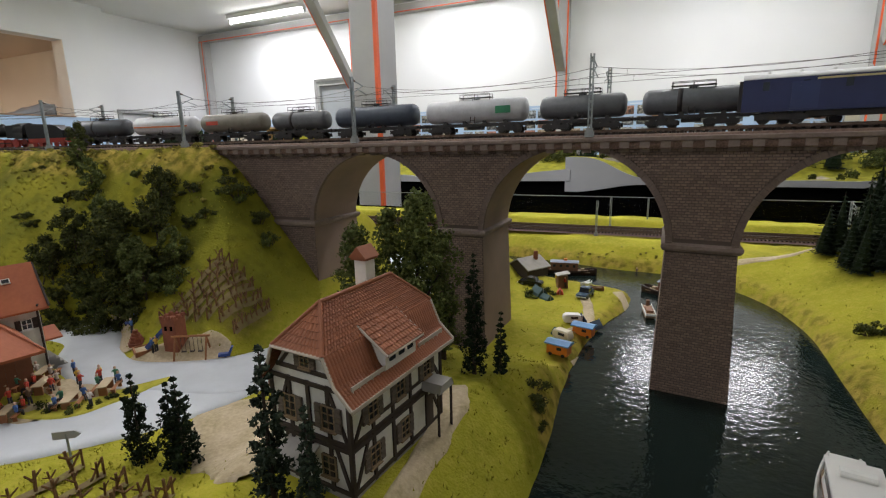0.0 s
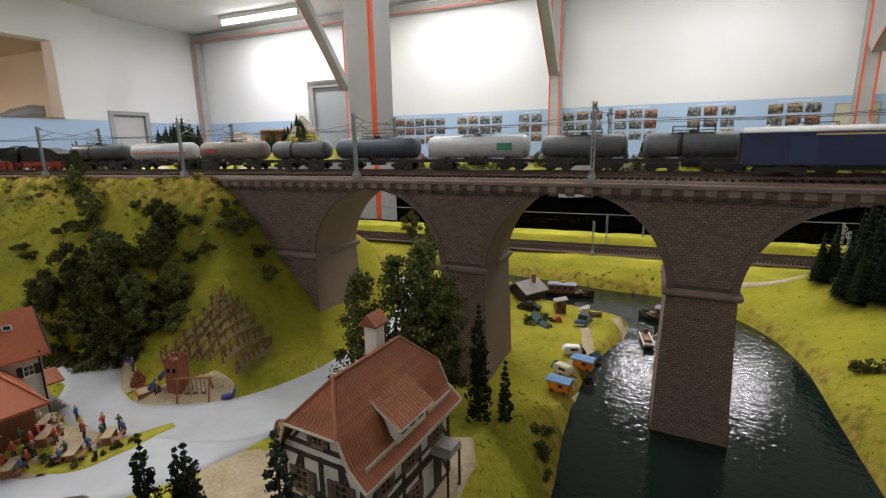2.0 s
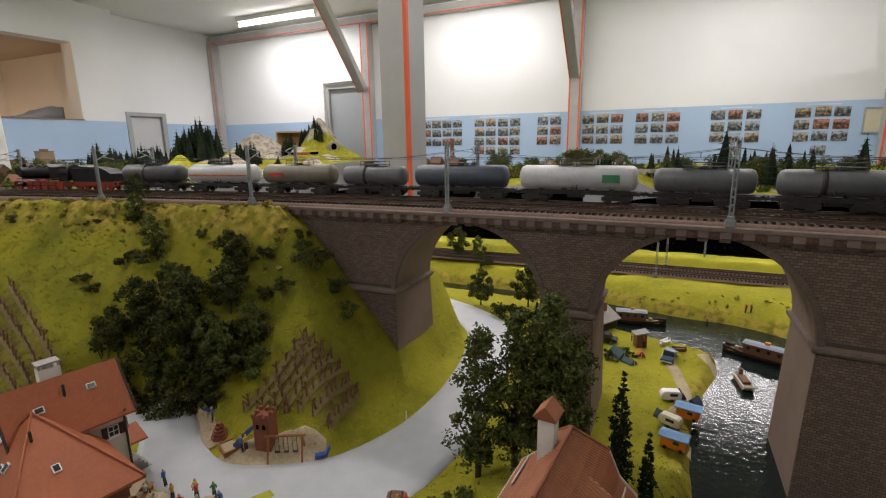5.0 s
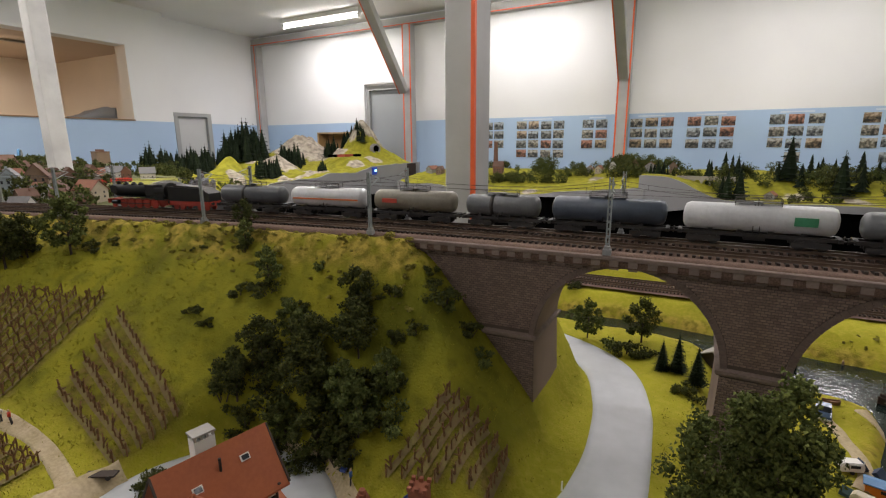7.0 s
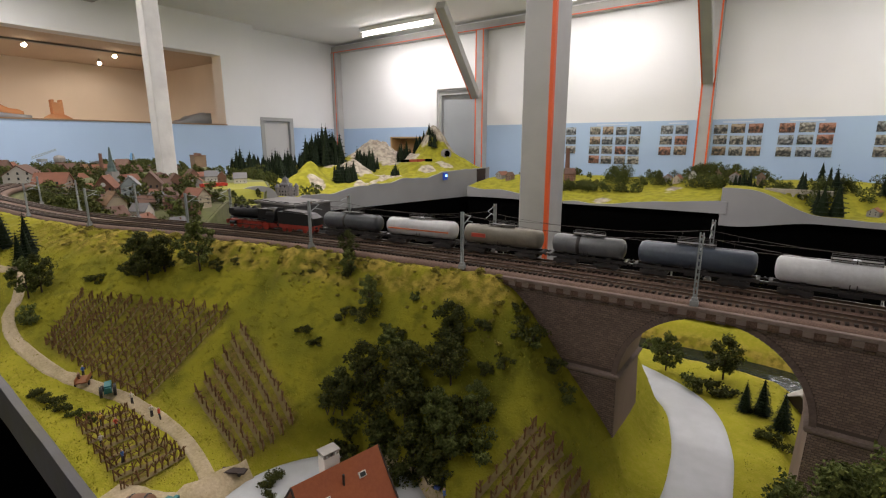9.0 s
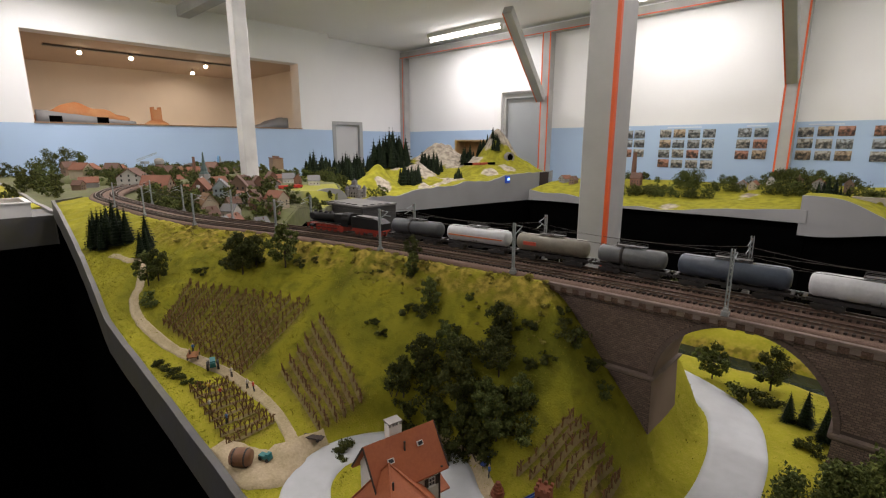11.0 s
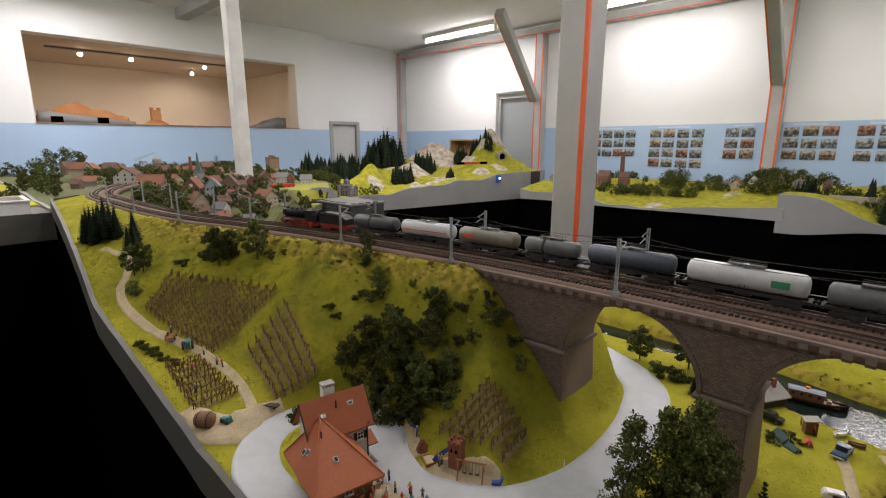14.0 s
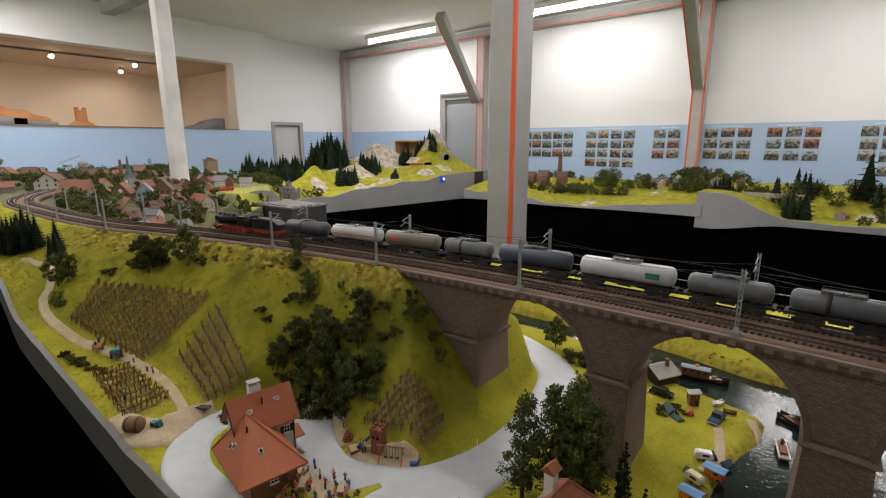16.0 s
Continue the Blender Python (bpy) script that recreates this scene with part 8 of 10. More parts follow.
# white house, ochre-roofed pair and grey-roofed house on the green bank
for k, x, y, s, turn in ((4, -3.41, 1.85, 0.95, 150), (3, -3.50, 1.77, 0.85, 60), (4, -3.74, 1.83, 1.0, 150), (2, -3.40, 1.54, 0.95, 60)):
    put(HOUSES[k], planted(x, y, s, turn, 0, town_z(x, y)))
M_TRUCK = material("truck_red", (0.50, 0.03, 0.02), 0.4, vary=0.2, scale=60)
for k in range(4):
    x, y = -3.27 - 0.012 * k, 1.52 + 0.048 * k
    tk = thing("fire_engine", planted(x, y, 0.75, 84, 0, town_z(x, y)), "small bright red model fire engine on the green bank", "truck", "red trucks by the white house")
    part("body", solid(lambda b: box(b, -0.030, -0.014, 0.006, 0.012, 0.014, 0.034)), M_TRUCK, tk)
    part("cab", solid(lambda b: box(b, 0.014, -0.014, 0.006, 0.034, 0.014, 0.028)), M_TRUCK, tk)
    for wx in (-0.018, 0.02):
        part("wheel", solid(lambda b: rod(b, (wx, -0.015, 0.006), (wx, 0.015, 0.006), 0.006, 10)), M_FRAME, tk)
church = thing("church", pose(-3.37, 1.07, town_z(-3.37, 1.07), 0, 0, 20), "model church with a slim dark green spire", "church")
part("tower", solid(lambda b: cbox(b, 0, 0, 0.05, 0.045, 0.045, 0.14)), T_WALL[2], church)
part("spire", solid(lambda b: lathe(b, [(0.027, 0.12), (0.019, 0.137), (0.019, 0.15), (0.010, 0.175), (0.003, 0.25)], 8)), material("copper_green", (0.06, 0.10, 0.09), 0.6, vary=0.3, scale=30), church)
part("nave", solid(lambda b: prism(b, [(-0.035, -0.02), (0.035, -0.02), (0.035, 0.05), (0, 0.095), (-0.035, 0.05)], 0.13, pose(0, 0.02, 0))), T_WALL[0], church)
part("nave_roof", solid(lambda b: prism(b, [(0, 0.10), (0.04, 0.048), (0.037, 0.046), (0, 0.095), (-0.037, 0.046), (-0.04, 0.048)], 0.134, pose(0, 0.02, 0))), T_ROOF[0], church)
part("clock_face", solid(lambda b: rod(b, (0, -0.0226, 0.095), (0, -0.024, 0.095), 0.012, 14)), M_WHITEL, church)


def gable_house(name, x, y, turn, w, h, rh, d, wall, roof, label):
    g = thing(name, pose(x, y, town_z(x, y), 0, 0, turn), label, "model house")
    part("wall", solid(lambda b: prism(b, [(-w / 2, -0.05), (w / 2, -0.05), (w / 2, h), (0, h + rh), (-w / 2, h)], d, pose(0, -d / 2, 0))), wall, g)
    for s in (-1, 1):
        part("roof", solid(lambda b: prism(b, [(0, h + rh + 0.005), (s * (w / 2 + 0.005), h), (s * (w / 2 + 0.005), h - 0.004), (0, h + rh)], d + 0.01, pose(0, -d / 2 - 0.005, 0))), roof, g)
    win = mesh_of("window", solid(lambda b: cbox(b, 0, 0, 0, 0.008, 0.002, 0.012)), M_PANE)
    for z in (0.02, 0.045, 0.07):
        for q in (-0.3, 0.0, 0.3):
            piece("window", win, g, pose(q * w, -d / 2, z))
            piece("window", win, g, pose(w / 2, q * d, z, 0, 0, 90))
            piece("window", win, g, pose(-w / 2, q * d, z, 0, 0, 90))
    return g


g = gable_house("clock_house", -2.82, 0.845, 55, 0.075, 0.075, 0.05, 0.10, T_WALL[4], T_ROOF[0], "red-brown gabled town house with a clock")
part("clock_face", solid(lambda b: rod(b, (0, -0.051, 0.09), (0, -0.053, 0.09), 0.009, 14)), M_WHITEL, g)
g = gable_house("stepped_house", -2.775, 0.925, 62, 0.07, 0.085, 0.035, 0.09, T_PALE, T_ROOF[2], "pale grey town house with a stepped front gable")
part("step", solid(lambda b: [cbox(b, 0, -0.046, 0.093 + 0.011 * k, 0.056 - 0.016 * k, 0.004, 0.013) for k in range(4)]), T_PALE, g)
gable_house("beam_house", -2.85, 1.045, 62, 0.085, 0.08, 0.055, 0.11, T_WALL[1], T_ROOF[1], "brown timbered town house with a steep roof")
gable_house("red_roofed_house", -3.07, 0.72, 140, 0.11, 0.055, 0.055, 0.13, T_WALL[1], T_ROOF[0], "low town house with a broad rust-red roof")
gable_house("white_gabled_house", -3.38, 0.69, 60, 0.12, 0.06, 0.045, 0.14, T_WALL[3], T_ROOF[1], "white gabled town house with a brown roof beside the track")
# works hall with a flat roof, low sheds, a smoke stack and a crane on the skyline
works = thing("brick_works", pose(-5.15, 2.47, 1.365, 0, 0, 70), "long brick works building with rows of windows", "model factory")
part("wall", solid(lambda b: box(b, -0.05, -0.17, -0.03, 0.05, 0.17, 0.115)), T_WALL[1], works)
part("roof", solid(lambda b: box(b, -0.054, -0.174, 0.115, 0.054, 0.174, 0.122), lambda b: [cbox(b, 0, -0.15 + 0.05 * k, 0.13, 0.03, 0.012, 0.02) for k in range(7)]), T_ROOF[1], works)
wm = mesh_of("window", solid(lambda b: cbox(b, 0, 0, 0, 0.002, 0.012, 0.018)), M_PANE)
for k in range(10):
    for z in (0.03, 0.06, 0.09):
        piece("window", wm, works, pose(0.0505, -0.16 + 0.036 * k, z))
M_SHED = tint("shed_roof_dark", (0.06, 0.055, 0.05))
for x, y, ln, turn in ((-4.7, 1.15, 0.42, 70), (-5.0, 1.55, 0.5, 66), (-4.6, 1.85, 0.34, 62), (-5.2, 1.9, 0.5, 60), (-4.9, 0.95, 0.3, 75)):
    sh = thing("goods_shed", pose(x, y, town_z(x, y), 0, 0, turn), "long low dark goods shed behind the model town", "model shed", "sheds behind the town")
    part("wall", solid(lambda b: box(b, -0.05, -ln / 2, -0.03, 0.05, ln / 2, 0.06)), T_WALL[1], sh)
    part("roof", solid(lambda b: box(b, -0.06, -ln / 2 - 0.01, 0.06, 0.06, ln / 2 + 0.01, 0.068), lambda b: box(b, -0.02, -ln / 2 + 0.02, 0.068, 0.02, ln / 2 - 0.02, 0.082)), M_SHED, sh)
crane = thing("harbour_crane", pose(-4.95, 1.18, 1.37, 0, 0, 20), "grey lattice harbour crane on the skyline", "crane")
part("tower", solid(lambda b: [rod(b, (sx, sy, -0.02), (sx * 0.6, sy * 0.6, 0.10), 0.003, 5) for sx in (-0.025, 0.025) for sy in (-0.025, 0.025)], lambda b: cbox(b, 0, 0, 0.105, 0.05, 0.045, 0.02)), M_STEEL, crane)
jp = [(Vector((0.0, -0.07, 0.115)), Vector((-0.02, 0.13, 0.178)))]
part("jib", solid(lambda b: [rod(b, jp[0][0] + Vector((0, 0, o)), jp[0][1] + Vector((0, 0, o * 0.5)), 0.0022, 5) for o in (0.0, 0.016)], lambda b: [rod(b, jp[0][0].lerp(jp[0][1], k / 8), jp[0][0].lerp(jp[0][1], (k + 0.5) / 8) + Vector((0, 0, 0.014)), 0.0015, 4) for k in range(8)]), M_STEEL, crane)
tower = thing("water_tower", pose(-4.95, 1.29, 1.36), "squat brown water tower of the model town", "water tower")
part("shaft", solid(lambda b: lathe(b, [(0.026, -0.02), (0.024, 0.085), (0.036, 0.10)], 14)), T_WALL[1], tower)
part("tank", solid(lambda b: lathe(b, [(0.036, 0.10), (0.038, 0.13), (0.030, 0.145), (0.0, 0.152)], 14)), T_WALL[2], tower)
wheel = thing("bridge_arch", pose(-5.3, 1.95, 1.40, 0, 0, 62), "small light blue arched bridge frame on the skyline", "bridge")
part("arch", solid(lambda b: prism(b, [((0.075 + o) * math.cos(math.pi * k / 14), 0.03 + (0.08 + o) * math.sin(math.pi * k / 14)) for o, ks in ((0.007, range(15)), (-0.007, range(14, -1, -1))) for k in ks], 0.014, pose(-0.007, 0, 0, 0, 0, 90))), material("bridge_blue", (0.08, 0.22, 0.40), 0.5), wheel)
for k in (-0.05, -0.025, 0.0, 0.025, 0.05):
    part("hanger", solid(lambda b: rod(b, (0, k, 0.0), (0, k, 0.03 + 0.08 * math.sqrt(1 - (k / 0.075) ** 2)), 0.003, 4)), M_STEEL, wheel)
stack = tagged(part("smoke_stack", solid(lambda b: lathe(b, [(0.016, 0), (0.010, 0.175), (0.011, 0.18)], 12, pose(-4.35, 1.36, 1.35))), T_WALL[4]), "slim brick smoke stack of the model town", "smoke stack")
# trees among the houses
SMALL = [crown_tree(0.085, 0.036, M_LEAF, 9, 46, 0.0048, 0.12, "small dark leafy tree of the model town", "trees of the far landscapes"), crown_tree(0.075, 0.040, M_LEAF2, 9, 46, 0.0048, 0.08, "small green leafy tree of the model town", "trees of the far landscapes"), crown_tree(0.060, 0.042, M_LEAF, 9, 46, 0.0048, 0.02, "broad dark leafy bush of the far landscape", "trees of the far landscapes")]


GROVE = {"far": [], "near": []}
nears = []


def put_small(x, y, z, s):
    """A tree: the first ones near the line are single things, the rest joins a grove."""
    if x > -3.0 and y < 1.4 and len(nears) < 60:
        nears.append(x)
        put(SMALL[tr.randrange(3)], Matrix.Translation((x, y, z - 0.004)) @ pose(0, 0, 0, 0, 0, tr.uniform(0, 360)) @ Matrix.Scale(s, 4))
    else:
        GROVE["near" if tr.random() < 0.4 else "far"].append((x, y, z, s))


def grow(name, mat, label):
    verts, faces = [], []
    for x, y, z, s in GROVE[name]:
        low = y > 3.5
        h, r = (0.062 if low else 0.085) * s, (0.052 if low else 0.036) * s * rng.uniform(0.8, 1.2)
        for i in range(8):
            u = (i + 0.5) / 8
            w = r * math.sin(math.pi * min(1.0, 0.25 + 0.70 * u)) ** 0.7 * rng.uniform(0.2, 0.9)
            a = i * 2.4 + rng.random()
            leaves(verts, faces, Vector((x + math.cos(a) * w, y + math.sin(a) * w, z + h * (0.05 + 0.88 * u))), r * rng.uniform(0.32, 0.55), int(26 * max(1.0, s) ** 1.9), 0.0064, 0.9)
    tagged(new("far_trees", leaf_mesh("far_trees", verts, faces, mat)), label, "trees", kind="stuff")


n = 0
while n < 420:
    x = tr.uniform(-5.0, -2.1)
    y = edge_y(max(x, -2.95)) + 0.06 + tr.uniform(0.13, 1.5)
    n += 0.05
    if town_spot(x, y, 0.12) and not (x > -3.75 and y > 1.42) and min(math.hypot(x - a, y - b) for a, b in taken) > 0.048:
        put_small(x, y, town_z(x, y), tr.uniform(0.6, 1.3))
        n += 0.95
# hedge behind the track and the green bank
for i in range(44):
    x = tr.uniform(-3.15, -1.98)
    y = edge_y(x) + tr.uniform(0.19, 0.34)
    put_small(x, y, town_z(x, y), tr.uniform(0.55, 1.0))
for i in range(46):
    x = tr.uniform(-3.02, -2.40)
    y = town_back(x) - tr.uniform(0.0, 0.22)
    put_small(x, y, town_z(x, y) - 0.02, tr.uniform(0.45, 0.75))
# dark trees between the town's bank and the castle
for i in range(30):
    x = tr.uniform(-4.05, -3.56)
    y = 2.17 + tr.uniform(0.0, 0.22)
    put_small(x, y, mount_z(x, y), tr.uniform(0.7, 1.15))
for x, y, q in ((-3.50, 2.44, 1.0), (-3.47, 2.46, 0.8), (-3.50, 2.54, 1.1), (-3.46, 2.56, 0.9), (-3.44, 2.52, 0.6)):
    put_small(x, y, mount_z(x, y), q)
# big trees and a brown hill with a greenhouse at the town's end
for x, y, s in ((-3.86, 0.26, 1.5), (-3.95, 0.34, 1.9), (-4.05, 0.28, 1.6), (-4.12, 0.38, 2.0), (-3.8, 0.36, 1.3), (-4.2, 0.46, 1.5), (-3.62, 0.30, 1.5), (-3.5, 0.36, 1.3), (-3.4, 0.30, 1.1), (-4.9, 0.55, 2.6), (-5.0, 0.66, 2.8), (-4.95, 0.74, 2.4), (-3.3, 0.33, 0.9)):
    put_small(x, y, town_z(x, y), s)
for i in range(46):
    put_small(-5.45 + tr.uniform(-0.1, 0.1), -1.1 + 0.032 * i, 1.36, tr.uniform(0.9, 1.6))
for i in range(10):
    put_small(tr.uniform(-3.7, -3.0), tr.uniform(0.0, 0.2), 1.36, tr.uniform(0.5, 0.9))
for x, y, k, s in ((-4.3, 0.62, 0, 1.1), (-4.5, 0.7, 2, 1.2), (-4.2, 0.78, 1, 1.1), (-4.45, 0.86, 2, 1.0), (-4.7, 0.62, 1, 1.1), (-3.9, 0.58, 2, 0.9), (-3.75, 0.5, 1, 0.7)):
    put(FARH[k], planted(x, y, s, tr.uniform(0, 180), 0, town_z(x, y) + (0.045 if x < -4.0 else 0)))
rise = tagged(part("brown_rise", solid(lambda b: lathe(b, [(0.55, -0.02), (0.50, 0.025), (0.36, 0.048), (0.0, 0.055)], 28, pose(-4.45, 0.74, 1.365) @ Matrix.Diagonal((1, 0.42, 1, 1)))), M_TOWN, None, "", True), "low brown and green rise with houses at the end of the town", "hill", kind="structure")
tent = thing("fair_tent", pose(-4.0, -0.10, 1.364), "low round brown fair tent on the lawn", "tent")
part("roof", solid(lambda b: lathe(b, [(0.075, 0.03), (0.04, 0.05), (0.0, 0.075)], 12)), T_ROOF[1], tent)
part("wall", solid(lambda b: lathe(b, [(0.068, 0.0), (0.068, 0.032)], 12)), T_WALL[0], tent)
# woods on the mountain and in the farmland
FIRS = [conifer(0.13, 0.036, M_PINE, 9, "dark fir on the far mountain landscape", "firs of the far landscapes"), conifer(0.11, 0.032, M_PINE, 8, "dark fir on the far mountain landscape", "firs of the far landscapes")]


FOREST = []


def fir(x, y, z, s):
    """The first firs are single things, the rest joins the forest."""
    if len(FOREST) % 4 == 0:
        put(FIRS[tr.randrange(2)], Matrix.Translation((x, y, z - 0.01)) @ pose(0, 0, 0, 0, 0, tr.uniform(0, 360)) @ Matrix.Scale(s, 4))
    FOREST.append((x, y, z - 0.01, s))


def grow_firs():
    verts, faces = [], []
    for i, (x, y, z, s) in enumerate(FOREST):
        if i % 4 == 0:
            continue
        h, r = 0.125 * s, 0.034 * s
        for t in range(6):
            z0, w = z + h * (0.04 + 0.15 * t), r * (1 - t / 6.5) * rng.uniform(0.85, 1.15)
            for q in range(8):
                a0 = q * 0.7854 + t + rng.uniform(-0.2, 0.2)
                k = len(verts)
                verts += [Vector((x, y, z0 + h * 0.24)), Vector((x + math.cos(a0) * w, y + math.sin(a0) * w, z0 - h * rng.uniform(0.0, 0.04))), Vector((x + math.cos(a0 + 0.85) * w * 0.8, y + math.sin(a0 + 0.85) * w * 0.8, z0 + h * 0.02))]
                faces.append((k, k + 1, k + 2))
    tagged(new("fir_wood", leaf_mesh("fir_wood", verts, faces, M_PINE)), "dark fir woods on the far landscapes", "fir wood", kind="stuff")


for cx, cy, r, n, s in ((-4.66, 3.64, 0.20, 110, 1.55), (-4.85, 3.30, 0.20, 50, 1.15), (-3.72, 3.10, 0.12, 26, 1.3), (-4.30, 3.92, 0.11, 28, 1.2), (-4.10, 3.85, 0.06, 8, 1.2), (-4.05, 4.35, 0.13, 20, 1.0), (-3.95, 4.52, 0.09, 14, 0.9), (-3.72, 4.40, 0.06, 9, 0.8), (-4.9, 2.95, 0.28, 60, 1.1), (-4.4, 2.80, 0.22, 46, 1.05), (-4.05, 2.68, 0.08, 10, 0.9), (-3.55, 3.62, 0.06, 10, 0.8)):
    for i in range(n):
        a, k = tr.uniform(0, 6.283), r * math.sqrt(tr.random())
        x, y = cx + k * math.cos(a), cy + k * math.sin(a)
        fir(x, y, mount_z(x, y), s * tr.uniform(0.7, 1.1))
for i in range(24):
    x, y = tr.uniform(-5.0, -4.2), tr.uniform(2.5, 2.95)
    put_small(x, y, mount_z(x, y), tr.uniform(0.7, 1.4))
# hedges, single trees and woods of the farmland
for cx, cy, rx, ry, n, s in ((-1.72, 4.30, 0.34, 0.07, 26, 1.35), (-1.66, 4.55, 0.06, 0.05, 4, 2.6), (-1.35, 4.45, 0.10, 0.06, 5, 1.5), (-2.2, 4.35, 0.30, 0.10, 9, 1.0), (-1.0, 4.40, 0.25, 0.10, 16, 1.4), (-0.95, 4.75, 0.14, 0.10, 10, 1.5), (-0.65, 4.60, 0.20, 0.12, 16, 1.15), (-1.3, 4.85, 0.3, 0.1, 8, 1.3), (-2.4, 4.9, 0.4, 0.1, 12, 1.2), (-0.45, 4.35, 0.12, 0.08, 8, 1.3)):
    for i in range(n):
        x, y = cx + tr.uniform(-rx, rx), cy + tr.uniform(-ry, ry)
        put_small(x, y, farm_z(x, y), s * tr.uniform(0.7, 1.0))
for i in range(16):
    x, y = -0.62 + tr.uniform(-0.10, 0.10), 4.32 + tr.uniform(-0.08, 0.08)
    fir(x, y, farm_z(x, y), tr.uniform(0.6, 1.0))
for i in range(9):
    x, y = -0.15 + tr.uniform(-0.07, 0.07), 3.86 + tr.uniform(-0.05, 0.05)
    fir(x, y, farm2_z(x, y), tr.uniform(0.9, 1.35))
for i in range(80):
    x, y = tr.uniform(-0.3, 1.6), tr.uniform(4.02, 4.5)
    (fir if i % 3 == 0 else put_small)(x, y, farm2_z(x, y), tr.uniform(1.0, 1.7))
for i in range(14):
    x, y = tr.uniform(-0.1, 1.4), tr.uniform(3.78, 3.95)
    put_small(x, y, farm2_z(x, y), tr.uniform(0.5, 0.9))
for x, y, k, s in ((-1.15, 4.55, 0, 0.8), (-1.05, 4.62, 4, 0.8), (-0.85, 4.50, 1, 0.9), (-0.72, 4.46, 2, 0.9), (-0.55, 4.50, 1, 0.9), (-1.25, 4.62, 2, 0.8), (-2.75, 4.5, 1, 1.0), (-2.9, 4.6, 2, 1.0), (0.1, 4.0, 2, 0.7)):
    put(FARH[k], Matrix.Translation((x, y, farm_z(x, y) if x < 0 else farm2_z(x, y))) @ pose(0, 0, 0, 0, 0, tr.uniform(-20, 20)) @ Matrix.Scale(s, 4))
for x, y, s in ((-2.30, 4.50, 1.5), (-2.12, 4.55, 1.3), (-2.45, 4.52, 1.3)):
    put(HOUSES[3], Matrix.Translation((x, y, farm_z(x, y))) @ pose(0, 0, 0, 0, 0, 95) @ Matrix.Scale(s, 4))
tagged(part("works_chimney", solid(lambda b: lathe(b, [(0.028, 0), (0.018, 0.32), (0.02, 0.33)], 12, pose(-2.18, 4.62, 1.22))), T_WALL[4]), "tall brick chimney of the farmland works", "chimney")
grow("far", M_LEAF, "dark leafy trees and hedges of the far landscapes")
grow("near", M_LEAF2, "green leafy trees and hedges of the far landscapes")
grow_firs()
# stone arcade of the far railway
arc = thing("stone_arcade", pose(-0.50, 4.12, 1.195, 0, 0, -4), "grey stone railway arcade in the far landscape", "arcade")
M_FARSTONE = material("far_stone", (0.34, 0.31, 0.26), 0.9, vary=0.4, scale=30)
for k in range(7):
    part("arch", solid(lambda b: prism(b, [(0, 0), (0.010, 0), (0.010, 0.045), (0.02, 0.062), (0.0325, 0.066), (0.045, 0.062), (0.055, 0.045), (0.055, 0.09), (0, 0.09)], 0.03, pose(k * 0.0552, 0, 0))), M_FARSTONE, arc)
# castle on the mountain's foot, a brown box and a train behind the peak
def on_mount(x, y, turn):
    return pose(x, y, max(mount_z(x + 0.16 * d, y + 0.19 * d) for d in (-1, -0.5, 0, 0.5, 1)) + 0.001, 0, 0, turn)


M_REDCAR = material("far_red_wagon", (0.33, 0.05, 0.025), 0.6)
cast = thing("grey_castle", pose(-3.465, 2.262, mount_z(-3.465, 2.262) - 0.004, 0, 0, 24) @ Matrix.Scale(0.82, 4), "small grey stone castle on the near end of the mountain board", "model castle")
M_STONE = material("castle_stone", (0.23, 0.215, 0.215), 0.9, vary=0.5, scale=60, bump=0.6, bump_scale=120)
M_SLATE = material("castle_slate", (0.075, 0.075, 0.085), 0.7, vary=0.4, scale=80)
part("keep", solid(lambda b: cbox(b, 0, 0, 0.035, 0.13, 0.11, 0.09)), M_STONE, cast)
part("upper_storey", solid(lambda b: cbox(b, -0.01, 0.0, 0.10, 0.09, 0.08, 0.045)), M_STONE, cast)
part("parapet", solid(lambda b: cbox(b, 0, -0.052, 0.086, 0.13, 0.006, 0.012), lambda b: cbox(b, 0, 0.052, 0.086, 0.13, 0.006, 0.012), lambda b: cbox(b, 0.062, 0, 0.086, 0.006, 0.098, 0.012)), M_STONE, cast)
part("main_roof", solid(lambda b: lathe(b, [(0.070, 0.122), (0.034, 0.140), (0.034, 0.142), (0.0, 0.142)], 4, pose(-0.01, 0, 0, 0, 0, 45))), M_SLATE, cast)
lantern = part("lantern_tower", solid(lambda b: cbox(b, -0.01, 0, 0.155, 0.042, 0.042, 0.03)), M_STONE, cast)
part("roof", solid(lambda b: lathe(b, [(0.036, 0.168), (0.012, 0.186), (0.0, 0.205)], 4, pose(-0.01, 0, 0, 0, 0, 45))), M_SLATE, lantern)
for sx, sy in ((-0.065, -0.055), (0.065, -0.055), (0.065, 0.055)):
    tur = part("turret", solid(lambda b: lathe(b, [(0.020, -0.03), (0.020, 0.085), (0.024, 0.09), (0.024, 0.10)], 10, pose(sx, sy, 0))), M_STONE, cast)
    part("roof", solid(lambda b: lathe(b, [(0.026, 0.10), (0.012, 0.118), (0.0, 0.135)], 10, pose(sx, sy, 0))), M_SLATE, tur)
for zz, n, w, f in ((0.03, 4, 0.09, 0.0652), (0.06, 4, 0.09, 0.0652), (0.104, 3, 0.05, 0.0352)):
    for k in range(n):
        part("window", solid(lambda b: cbox(b, f, -w / 2 + w * k / (n - 1), zz, 0.003, 0.010, 0.015)), M_BLACK, cast)
        part("window", solid(lambda b: cbox(b, -0.045 + 0.09 * k / (n - 1), -0.0555 if f > 0.06 else -0.0405, zz, 0.010, 0.003, 0.015)), M_BLACK, cast)
